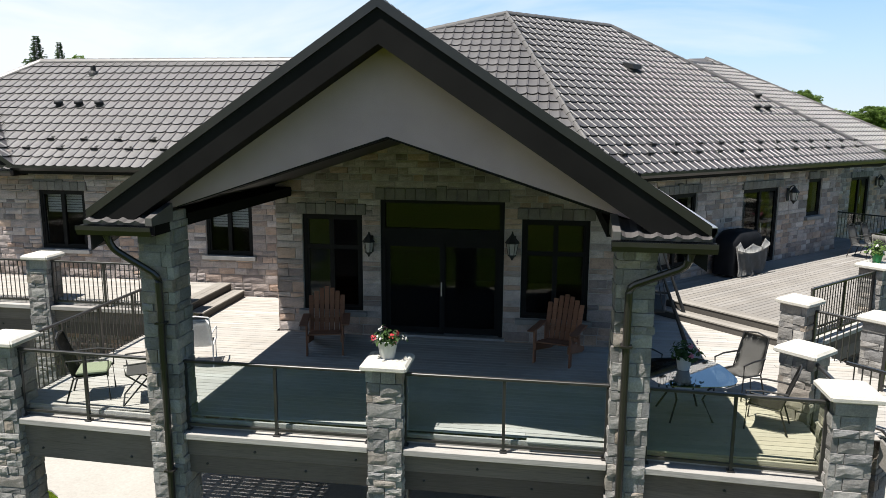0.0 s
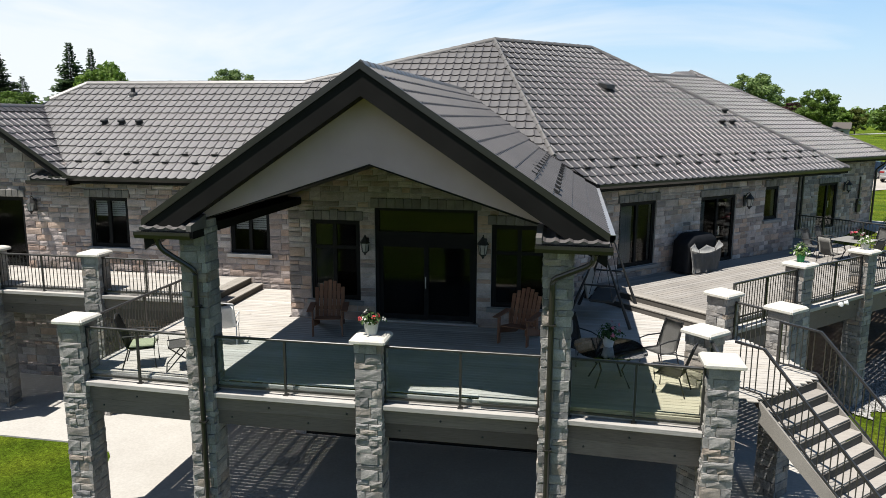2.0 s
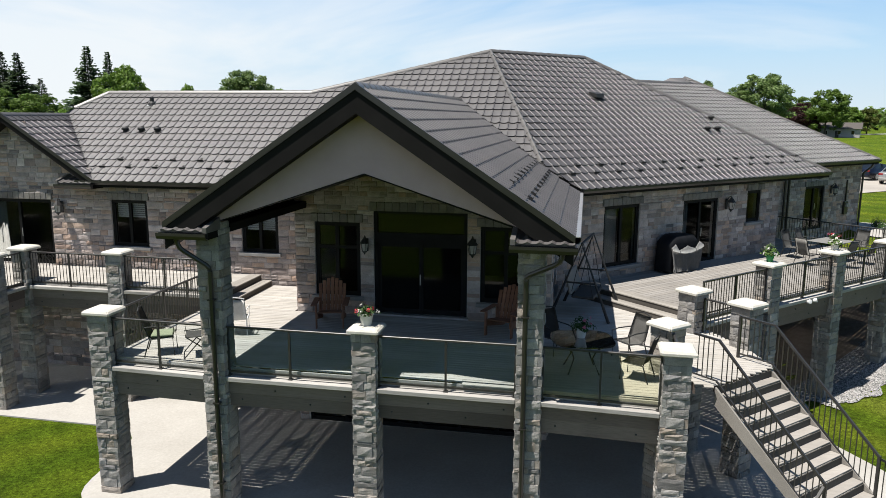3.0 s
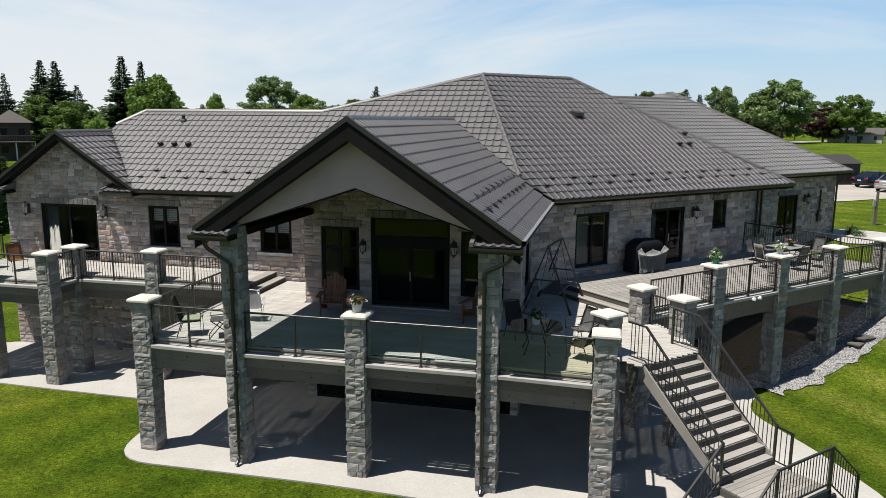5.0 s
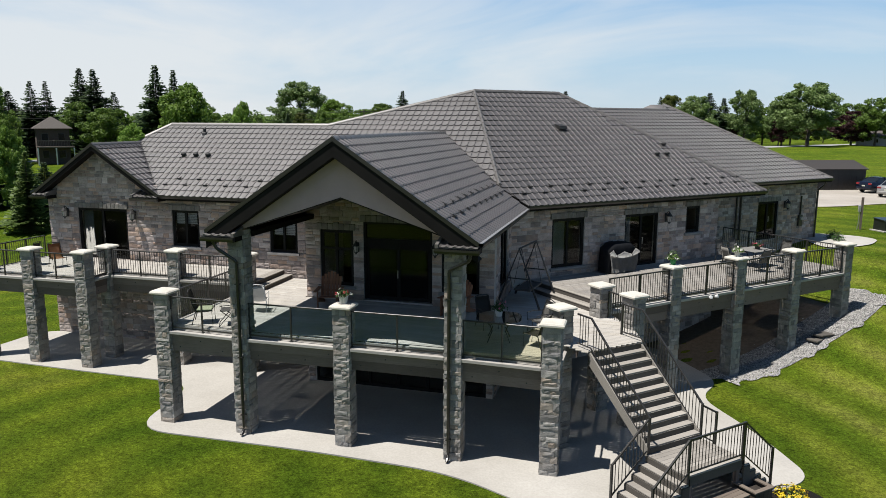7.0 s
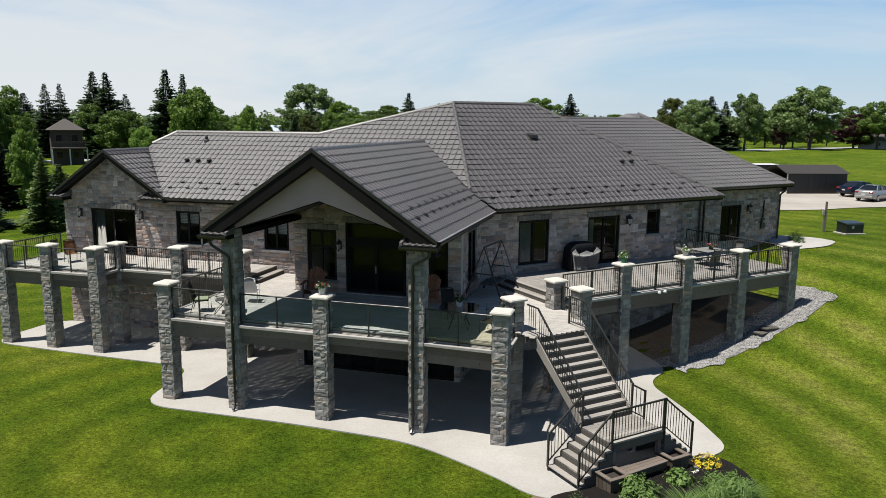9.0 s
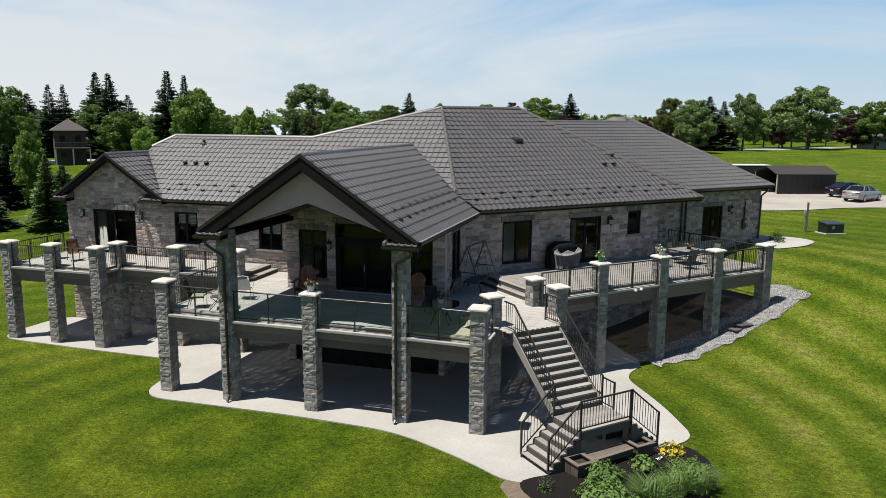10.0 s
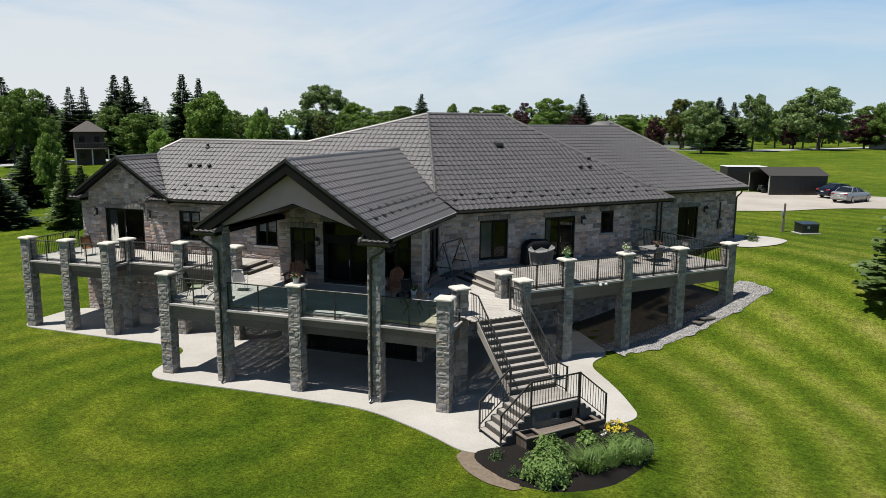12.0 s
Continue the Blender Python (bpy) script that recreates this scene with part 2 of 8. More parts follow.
s = Nodes("gravel")
gv = s.n("ShaderNodeTexVoronoi", Scale=24.0)
s.l(s.coord(), gv.inputs["Vector"])
M_GRAVEL = s.done(s.mix(0.75, s.ramp(gv.outputs["Color"], [(0.15, gray(0.13)), (0.5, (0.31, 0.30, 0.285)), (0.85, (0.52, 0.505, 0.48))]), s.ramp(gv.outputs["Distance"], [(0.0, gray(1.1)), (0.75, gray(0.35))]), "MULTIPLY"), 0.9, 0, gv.outputs["Distance"], -0.9, 0.03, 0.3)
s = Nodes("gravel_drive")
M_DRIVE = s.done(s.mix(0.6, s.ramp(s.noise(0.25, 6.0), [(0.3, (0.33, 0.30, 0.26)), (0.7, (0.43, 0.395, 0.35))]), s.ramp(s.noise(9.0, 6.0, 0.7), [(0.3, gray(0.8)), (0.7, gray(1.1))]), "MULTIPLY"), 0.95, 0, s.noise(30.0), 0.4, 0.02, 0.2)
s = Nodes("road_surface")
M_ROAD = s.done(s.ramp(s.noise(0.3, 6.0), [(0.3, gray(0.30)), (0.7, gray(0.37))]), 0.9)
s = Nodes("mulch")
M_MULCH = s.done(s.ramp(s.noise(30.0, 6.0, 0.75), [(0.35, (0.005, 0.0045, 0.004)), (0.75, (0.024, 0.019, 0.016))]), 0.95, 0, s.noise(28.0, 6.0, 0.8), 1.0, 0.05, 0.2)
s = Nodes("bare_soil")
M_SOIL = s.done(s.ramp(s.noise(6.0, 6.0, 0.7), [(0.3, (0.13, 0.10, 0.07)), (0.7, (0.22, 0.175, 0.13))]), 0.95, 0, s.noise(25.0, 5.0), 0.6, 0.03, 0.2)


def pane_material(name, tint, base_gloss):
    s = Nodes(name)
    lw = s.n("ShaderNodeLayerWeight", Blend=0.5)
    fr = s.n("ShaderNodeMath", operation="POWER")
    fr.inputs[1].default_value = 5.5
    s.l(lw.outputs["Facing"], fr.inputs[0])
    tr, gl, mx = s.n("ShaderNodeBsdfTransparent"), s.n("ShaderNodeBsdfGlossy", Roughness=0.02), s.n("ShaderNodeMixShader")
    tr.inputs["Color"].default_value = (*tint, 1)
    ad = s.n("ShaderNodeMath", operation="ADD")
    ad.inputs[1].default_value = base_gloss
    s.l(fr.outputs["Value"], ad.inputs[0])
    s.l(ad.outputs["Value"], mx.inputs["Fac"])
    s.l(tr.outputs["BSDF"], mx.inputs[1])
    s.l(gl.outputs["BSDF"], mx.inputs[2])
    s.l(mx.outputs["Shader"], s.t.nodes["Material Output"].inputs["Surface"])
    return s.m


M_PANE = pane_material("window_pane", (0.62, 0.64, 0.64), 0.024)
M_PANE_DIM = pane_material("shaded_window_pane", (0.78, 0.79, 0.79), 0.010)
M_PANE_BRIGHT = pane_material("glossy_window_pane", (0.82, 0.83, 0.82), 0.022)
M_CLEARGLASS = pane_material("clear_rail_glass", (0.93, 0.95, 0.95), 0.01)
M_RAILGLASS = pane_material("tinted_rail_glass", (0.86, 0.91, 0.92), 0.03)
M_STRAWGLASS = pane_material("straw_rail_glass", (0.90, 0.91, 0.82), 0.02)


def plain(name, a, b, rough=0.6, metal=0.0, scale=8.0, bump=0.15):
    s = Nodes(name)
    f = s.noise(scale, 5.0, 0.6)
    return s.done(s.ramp(f, [(0.3, a), (0.7, b)]), rough, metal, s.noise(scale * 6, 4.0), bump, 0.005)


def leaf_material(name, a, b, c):
    s = Nodes(name)
    col = s.ramp(s.n("ShaderNodeNewGeometry").outputs["Random Per Island"], [(0.0, a), (0.5, b), (1.0, c)])
    col = s.mix(0.55, col, s.ramp(s.noise(0.45, 4.0), [(0.3, gray(0.7)), (0.7, gray(1.25))]), "MULTIPLY")
    col = s.mix(0.8, col, s.ramp(s.n("ShaderNodeObjectInfo").outputs["Random"], [(0.0, gray(0.75)), (1.0, gray(1.2))]), "MULTIPLY")
    s.done(col, 0.6, 0, None, 0, 0, 0.3)
    tl, ms = s.n("ShaderNodeBsdfTranslucent"), s.n("ShaderNodeMixShader", Fac=0.30)
    s.l(col, tl.inputs["Color"])
    s.l(s.p.outputs["BSDF"], ms.inputs[1])
    s.l(tl.outputs["BSDF"], ms.inputs[2])
    s.l(ms.outputs["Shader"], s.t.nodes["Material Output"].inputs["Surface"])
    return s.m


M_LEAF = leaf_material("green_leaves", (0.068, 0.124, 0.018), (0.116, 0.192, 0.029), (0.160, 0.248, 0.046))
M_LEAF_LIGHT = leaf_material("light_green_leaves", (0.112, 0.202, 0.026), (0.168, 0.280, 0.037), (0.224, 0.344, 0.065))
M_LEAF_GREY = leaf_material("silvery_green_leaves", (0.09, 0.15, 0.035), (0.15, 0.225, 0.065), (0.235, 0.315, 0.125))
M_NEEDLE = leaf_material("spruce_needles", (0.032, 0.059, 0.025), (0.056, 0.094, 0.039), (0.086, 0.128, 0.054))
M_NEEDLE_LIGHT = leaf_material("fresh_spruce_needles", (0.065, 0.108, 0.028), (0.11, 0.165, 0.043), (0.165, 0.225, 0.07))
M_LEAF_RED = leaf_material("dark_red_leaves", (0.035, 0.012, 0.014), (0.055, 0.018, 0.02), (0.08, 0.03, 0.03))
M_BARK = plain("bark", (0.05, 0.04, 0.032), (0.12, 0.1, 0.085), 0.95, 0, 6.0, 0.8)
# the darkness of the unlit rooms is put into this colour
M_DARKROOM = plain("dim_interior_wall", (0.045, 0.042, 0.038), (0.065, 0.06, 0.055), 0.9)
# dark wood, coloured deeper still to carry the shade under the gable
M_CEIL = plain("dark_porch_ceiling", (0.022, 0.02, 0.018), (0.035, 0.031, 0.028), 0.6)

# ---- building helpers ----
rng = random.Random(7)
WING = pose(0, 0, 0, 0, 0, 45)
HOME = Matrix.Identity(4)


def link(name, mesh, mat, parent=None, label="", m=None):
    ob = new(name, mesh)
    if mat is not None and not mesh.materials:
        mesh.materials.append(mat)
    if parent is not None:
        ob.parent = parent
    if m is not None:
        ob.matrix_basis = (parent.matrix_world.inverted() @ m) if parent is not None else m
    if label:
        ob["label"] = label
    return ob


def part(name, bm, mat, parent=None, label="", m=None, smooth=False):
    """Links a bmesh as one mesh object under a thing or a part; its vertices are in world places unless m is given."""
    mesh = bpy.data.meshes.new(name)
    bmesh.ops.recalc_face_normals(bm, faces=bm.faces)
    if smooth:
        for f in bm.faces:
            f.smooth = True
    bm.to_mesh(mesh)
    bm.free()
    ob = link(name, mesh, mat, parent, label)
    if m is not None:
        ob.matrix_basis = m
    return ob


def thing(name, label, category, m=HOME, group="", kind=""):
    ob = new(name)
    ob.matrix_world = m
    ob.empty_display_size = 0.1
    return tagged(ob, label, category, group, kind)


def box(bm, x0, x1, y0, y1, z0, z1, m=HOME, bevel=0.0):
    vs = [bm.verts.new(m @ Vector(p)) for p in ((x0, y0, z0), (x1, y0, z0), (x1, y1, z0), (x0, y1, z0), (x0, y0, z1), (x1, y0, z1), (x1, y1, z1), (x0, y1, z1))]
    fs = [bm.faces.new([vs[i] for i in q]) for q in ((0, 3, 2, 1), (4, 5, 6, 7), (0, 1, 5, 4), (1, 2, 6, 5), (2, 3, 7, 6), (3, 0, 4, 7))]
    if bevel > 0:
        es = list({e for f in fs for e in f.edges})
        bmesh.ops.bevel(bm, geom=es, offset=bevel, segments=1, affect="EDGES", clamp_overlap=True)
    return bm


def boxes(*rows, m=HOME, bevel=0.0):
    bm = bmesh.new()
    for r in rows:
        box(bm, *r, m=m, bevel=bevel)
    return bm


def prism(outline, a, b, axis="y", m=HOME):
    """A polygon drawn in two coordinates, pushed from a to b along the third."""
    bm = bmesh.new()

    def at(p, t):
        return {"y": (p[0], t, p[1]), "z": (p[0], p[1], t), "x": (t, p[0], p[1])}[axis]

    lo = [bm.verts.new(m @ Vector(at(p, a))) for p in outline]
    hi = [bm.verts.new(m @ Vector(at(p, b))) for p in outline]
    bm.faces.new(lo)
    bm.faces.new(hi[::-1])
    for i in range(len(outline)):
        j = (i + 1) % len(outline)
        bm.faces.new((lo[i], lo[j], hi[j], hi[i]))
    return bm


def tube(bm, path, r, sides=8, square=False):
    """A round or square bar that follows a line of points."""
    pts = [Vector(p) for p in path]
    rings = []
    for i, p in enumerate(pts):
        d = (pts[min(i + 1, len(pts) - 1)] - pts[max(i - 1, 0)]).normalized()
        up = Vector((0, 0, 1)) if abs(d.z) < 0.95 else Vector((0, 1, 0))
        a = d.cross(up).normalized()
        b = a.cross(d).normalized()
        n = 4 if square else sides
        off = math.pi / 4 if square else 0
        rad = r * 1.414 if square else r
        rings.append([bm.verts.new(p + rad * (math.cos(off + 2 * math.pi * k / n) * a + math.sin(off + 2 * math.pi * k / n) * b)) for k in range(n)])
    n = len(rings[0])
    for q, s in zip(rings, rings[1:]):
        for k in range(n):
            bm.faces.new((q[k], q[(k + 1) % n], s[(k + 1) % n], s[k]))
    bm.faces.new(rings[0][::-1])
    bm.faces.new(rings[-1])
    return bm


def lathe(bm, profile, sides=16, at=(0, 0, 0)):
    rings = [[bm.verts.new((at[0] + r * math.cos(2 * math.pi * k / sides), at[1] + r * math.sin(2 * math.pi * k / sides), at[2] + z)) for k in range(sides)] for r, z in profile]
    for q, s in zip(rings, rings[1:]):
        for k in range(sides):
            bm.faces.new((q[k], q[(k + 1) % sides], s[(k + 1) % sides], s[k]))
    bm.faces.new(rings[0][::-1])
    bm.faces.new(rings[-1])
    return bm


def spans(poly, y):
    """Where the line at y crosses a polygon: pairs of x."""
    xs = []
    for (x0, y0), (x1, y1) in zip(poly, poly[1:] + poly[:1]):
        if (y0 > y) != (y1 > y):
            xs.append(x0 + (y - y0) / (y1 - y0) * (x1 - x0))
    xs.sort()
    return list(zip(xs[::2], xs[1::2]))


# unit blocks with a rough or a flat front, shared by all the stones
def stone_block(seed, rough, inset=0.28):
    r = random.Random(seed)
    bm = bmesh.new()
    n = 3
    grid = []
    for j in range(n + 1):
        row = []
        for i in range(n + 1):
            x, z = -0.5 + i / n, -0.5 + j / n
            edge = i in (0, n) or j in (0, n)
            y = -0.5 + (inset if edge else 0) + r.uniform(-rough, rough) * (0.35 if edge else 1)
            if not edge:
                x += r.uniform(-0.06, 0.06)
                z += r.uniform(-0.06, 0.06)
            else:
                x *= 1 - r.uniform(0.0, 0.025)
                z *= 1 - r.uniform(0.0, 0.05)
            row.append(bm.verts.new((x, y, z)))
        grid.append(row)
    for j in range(n):
        for i in range(n):
            bm.faces.new((grid[j][i], grid[j][i + 1], grid[j + 1][i + 1], grid[j + 1][i]))
    rim = [grid[0][i] for i in range(n + 1)] + [grid[j][n] for j in range(1, n + 1)] + [grid[n][i] for i in range(n - 1, -1, -1)] + [grid[j][0] for j in range(n - 1, 0, -1)]
    back = [bm.verts.new((v.co.x, 0.5, v.co.z)) for v in (rim[0], rim[n], rim[2 * n], rim[3 * n])]
    for k in range(4):
        seg = [rim[(k * n + i) % len(rim)] for i in range(n + 1)]
        bm.faces.new(seg[::-1] + [back[k], back[(k + 1) % 4]])
    bmesh.ops.recalc_face_normals(bm, faces=bm.faces)
    mesh = bpy.data.meshes.new("stone")
    bm.to_mesh(mesh)
    bm.free()
    return mesh


ASHLAR = [stone_block(k, 0.13, 0.2) for k in range(9)]
SPLIT = [stone_block(40 + k, 0.075, 0.09) for k in range(10)]
for me_ in ASHLAR:
    me_.materials.append(M_STONE)
for me_ in SPLIT:
    me_.materials.append(M_COLSTONE)


def lay_stones(name, parent, rows, meshes, rest_mat, limit=300):
    """rows: world matrices of unit blocks. The first ones become parts; those past the limit one joined part."""
    inv = parent.matrix_world.inverted()
    for k, m in enumerate(rows[:limit]):
        ob = new(name, meshes[k * 5 % len(meshes)])
        ob.parent = parent
        ob.matrix_basis = inv @ m
    rest = rows[limit:]
    if rest:
        src = [(np.array([v.co[:] for v in me.vertices]), [tuple(p.vertices) for p in me.polygons]) for me in meshes]
        vs, fs, base = [], [], 0
        for k, m in enumerate(rest):
            co, polys = src[k * 3 % len(src)]
            mm = np.array(inv @ m)
            vs.append(co @ mm[:3, :3].T + mm[:3, 3])
            fs += [tuple(i + base for i in p) for p in polys]
            base += len(co)
        mesh = bpy.data.meshes.new("stonework")
        mesh.from_pydata(np.concatenate(vs).tolist(), [], fs)
        ob = link("stonework", mesh, rest_mat, parent)
        tagged(ob, kind="stuff")


def ashlar_rows(m, x0, x1, y, z0, z1, holes, top=None, seed=1):
    """Random coursed stone for a wall that faces -y of m. holes: (x0, x1, z0, z1). top(x): the roof's underside."""
    r = random.Random(seed)
    cuts = sorted({z0, z1, *[z for h in holes for z in h[2:] if z0 < z < z1]})
    rows = []
    for a, b in zip(cuts, cuts[1:]):
        n = max(1, round((b - a) / 0.165))
        hs = [r.choice((0.6, 0.8, 1.0, 1.35)) for _ in range(n)]
        k = (b - a) / sum(hs)
        z = a
        for h in hs:
            h *= k
            free = [(x0, x1)]
            for hx0, hx1, hz0, hz1 in holes:
                if hz0 < z + h / 2 < hz1:
                    free = [q for p, s in free for q in ((p, min(s, hx0)), (max(p, hx1), s)) if q[1] - q[0] > 0.02]
            for p, s in free:
                x = p
                while x < s - 0.001:
                    w = r.uniform(0.22, 0.56) * (1.15 if h > 0.2 else 0.9)
                    if s - x - w < 0.16:
                        w = s - x
                    w = min(w, 0.85) if s - x > 0.85 else w
                    if top is None or z + h * 0.3 < top(x + w / 2):
                        d = r.uniform(0.045, 0.068)
                        if h > 0.19 and w < 0.42 and r.random() < 0.35:
                            for part_z, ph in ((z, h * 0.5), (z + h * 0.5, h * 0.5)):
                                rows.append(m @ Matrix.Translation((x + w / 2, y - d / 2 + 0.028, part_z + ph / 2)) @ Matrix.Diagonal((w - 0.012, d, ph - 0.012, 1)))
                        else:
                            rows.append(m @ Matrix.Translation((x + w / 2, y - d / 2 + 0.028, z + h / 2)) @ Matrix.Diagonal((w - 0.012, d, h - 0.012, 1)))
                    x += w
            z += h
    return rows


def stone_wall(name, m, x0, x1, y, z0, z1, holes=(), thick=0.25, label="", top=None, seed=1, peak=None, limit=260):
    """A wall with its mortar core and stones. peak: extra outline (x, z) of a gable above z1."""
    wall = thing(name, label, "wall", HOME, "", "structure")
    bm = bmesh.new()
    xs = sorted({x0, x1, *[v for h in holes for v in h[:2]]})
    for a, b in zip(xs, xs[1:]):
        zs = [(z0, z1)]
        for h in holes:
            if h[0] < (a + b) / 2 < h[1]:
                zs = [q for p, s in zs for q in ((p, min(s, h[2])), (max(p, h[3]), s)) if q[1] - q[0] > 0.001]
        for p, s in zs:
            box(bm, a, b, y, y + thick, p, s, m)
    part("core", bm, M_MORTAR, wall)
    if peak:
        part("gable_core", prism(peak, y, y + thick, "y", m), M_MORTAR, wall)
    zt = max([z1] + [p[1] for p in peak or ()])
    rows = ashlar_rows(m, x0, x1, y, z0, zt, list(holes), top, seed)
    rows.sort(key=lambda q: -q.translation.z)
    lay_stones("stone", wall, rows, ASHLAR, M_STONE_REST, limit)
    return wall

# ---- levels and lines of the house ----
DECK, UPPER = 3.35, 3.70
PITCH = 0.667
EAVE_Z, FRONT_EAVE, WING_EAVE = 6.70, 17.25, 11.20     # front eave at y, wing eave at wing y
PORCH_X, PORCH_Z, PORCH_HALF, PORCH_Y = -2.10, 9.42, 4.22, 9.44
PORCH_WALL, LEFT_WALL, WING_WALL, WING2_WALL = 14.9, 17.7, 11.7, 14.0


def wing(u, v, z):
    """A place from the wing's own directions (v counts outwards)."""
    return Vector(((u + v) / math.sqrt(2), (u - v) / math.sqrt(2), z))


def smooth(t):
    t = min(1.0, max(0.0, t))
    return t * t * (3 - 2 * t)


def ground_z(x, y):
    u, v = (x + y) / math.sqrt(2), (x - y) / math.sqrt(2)
    ramp = 3.45 * smooth((u - 20.3 - 0.55 * max(0.0, v + 6.5)) / 17.0)
    left = 3.2 * smooth((y - 24.0) / 70.0)
    return max(ramp, left) - 0.02 + 0.05 * noise.noise((x * 0.08, y * 0.08, 0)) * min(1.0, abs(u) / 20)


def ground_sheet():
    bm = bmesh.new()
    xs = sorted({*np.round(np.linspace(-30, 40, 71), 2).tolist(), *np.round(np.linspace(-180, 160, 69), 2).tolist(), -3000.0, -1500.0, -800.0, -400.0, -260.0, 260.0, 400.0, 800.0, 1500.0, 3000.0})
    ys = sorted({*np.round(np.linspace(-20, 50, 71), 2).tolist(), *np.round(np.linspace(-120, 260, 77), 2).tolist(), -3000.0, -800.0, -300.0, 330.0, 420.0, 600.0, 900.0, 1500.0, 3000.0})
    grid = [[bm.verts.new((x, y, ground_z(x, y))) for x in xs] for y in ys]
    for j in range(len(ys) - 1):
        for i in range(len(xs) - 1):
            bm.faces.new((grid[j][i], grid[j][i + 1], grid[j + 1][i + 1], grid[j + 1][i]))
    ob = part("ground", bm, M_LAWN, smooth=True)
    tagged(ob, "mown green lawn rising gently round the house", "lawn", "", "structure")


ground_sheet()


def rounded(points, n=6, r=1.0):
    """A closed outline with its corners rounded."""
    out = []
    for i, p in enumerate(points):
        a, b, c = Vector(points[i - 1]), Vector(p), Vector(points[(i + 1) % len(points)])
        k = min(r, (a - b).length * 0.45, (c - b).length * 0.45)
        s, e = b + (a - b).normalized() * k, b + (c - b).normalized() * k
        for j in range(n + 1):
            t = j / n
            out.append(tuple((1 - t) ** 2 * s + 2 * t * (1 - t) * b + t * t * e))
    return out


def sheet(name, outline, top, mat, label, category, thick=0.12, drape=False):
    bm = prism(outline, top - thick, top, "z")
    ob = part(name, bm, mat)
    return tagged(ob, label, category, "", "structure")


def flat(p):
    q = wing(*p, 0)
    return (q.x, q.y)


slab_outline = rounded([(-21.0, 13.55), (-15.6, 13.35), (-9.75, 13.3), (-9.25, 9.2), (-3.0, 9.3), (1.4, 9.1), (4.2, 7.8), (6.1, 6.6), (7.8, 7.6), (10.2, 10.4), (11.4, 11.6), (10.4, 14.2), (8.75, 17.2),
                        flat((20.3, -6.75)), flat((21.5, -11.6)), (1.5, 18.5), (-20.8, 17.7)], 6, 1.3)
sheet("patio", slab_outline, 0.02, M_CONCRETE, "pale concrete patio slab under and in front of the decks", "patio")


def draped(name, outline, mat, label, category, lift, step=0.6, wobble=0.0):
    """A patch of ground cover that follows the lawn's height."""
    ys = [p[1] for p in outline]
    bm = bmesh.new()
    rows = []
    n = max(2, int((max(ys) - min(ys)) / step))
    for j in range(n + 1):
        y = min(ys) + 1e-3 + (max(ys) - min(ys) - 2e-3) * j / n
        sp = spans(outline, y)
        if not sp:
            continue
        a, b = sp[0][0], sp[-1][1] + wobble * noise.noise((y * 0.9, 0.3, 2.0)) + wobble * 0.5 * noise.noise((y * 3.1, 0.7, 2.0))
        k = 24
        rows.append([bm.verts.new((a + (b - a) * i / k, y, ground_z(a + (b - a) * i / k, y) + lift)) for i in range(k + 1)])
    for q, s in zip(rows, rows[1:]):
        for i in range(len(q) - 1):
            bm.faces.new((q[i], q[i + 1], s[i + 1], s[i]))
    ob = part(name, bm, mat, smooth=True)
    return tagged(ob, label, category, "", "structure")


draped("gravel_strip", [flat(p) for p in ((20.2, -7.2), (21.2, -6.6), (21.9, -6.3), (23.6, -6.1), (25.9, -6.1), (28.5, -6.0), (30.1, -6.15), (30.8, -7.4), (30.6, -8.3), (28.6, -8.0), (20.6, -8.0))], M_GRAVEL, "strip of pale gravel along the foot of the deck", "gravel", 0.035, 0.12, 0.035)
# soil-toned sheet added to darken the shaded ground below the wing deck
draped("under_deck_soil", [flat(p) for p in ((20.3, -7.7), (28.9, -7.7), (29.2, -12.6), (20.3, -12.6))], M_SOIL, "dark ground patch that deepens the shade under the wing deck", "soil", 0.012, 0.3)

# ---- roofs ----
TILE_L, TILE_W = 0.39, 0.90


def tile_mesh():
    """One pressed steel panel: three broad pans with raised ribs and a folded front edge. x along the eave, y up the slope."""
    xs, zs = [], []
    for w in range(3):
        for t, h in ((0.0, 0.002), (0.05, 0.023), (0.12, 0.023), (0.19, 0.003), (0.36, -0.002), (0.58, -0.004), (0.80, -0.002)):
            xs.append(TILE_W * (w + t) / 3)
            zs.append(h)
    xs.append(TILE_W)
    zs.append(0.002)
    verts, faces = [], []
    for x, z in zip(xs, zs):
        t = (x * 3 / TILE_W) % 1.0
        nose = -0.034 * math.sin(math.pi * min(1.0, max(0.0, (t - 0.15) / 0.85)))
        verts += [(x, nose + 0.040, -0.004), (x, nose, z + 0.044), (x, TILE_L + 0.02, z + 0.008)]
    for i in range(len(xs) - 1):
        a, b = 3 * i, 3 * i + 3
        faces += [(a, b, b + 1, a + 1), (a + 1, b + 1, b + 2, a + 2)]
    mesh = bpy.data.meshes.new("roof_panel")
    mesh.from_pydata(verts, [], faces)
    mesh.materials.append(M_TILE)
    return mesh, verts, faces


TILE, TILE_V, TILE_F = tile_mesh()


def clip(poly, a, b, c):
    """Keeps the part of a flat polygon where a*x + b*y <= c."""
    out = []
    for p, q in zip(poly, poly[1:] + poly[:1]):
        dp, dq = a * p[0] + b * p[1] - c, a * q[0] + b * q[1] - c
        if dp <= 0:
            out.append(p)
        if dp * dq < 0:
            t = dp / (dp - dq)
            out.append((p[0] + t * (q[0] - p[0]), p[1] + t * (q[1] - p[1])))
    return out


def inside(poly, x, y):
    return any(a <= x <= b for a, b in spans(poly, y))


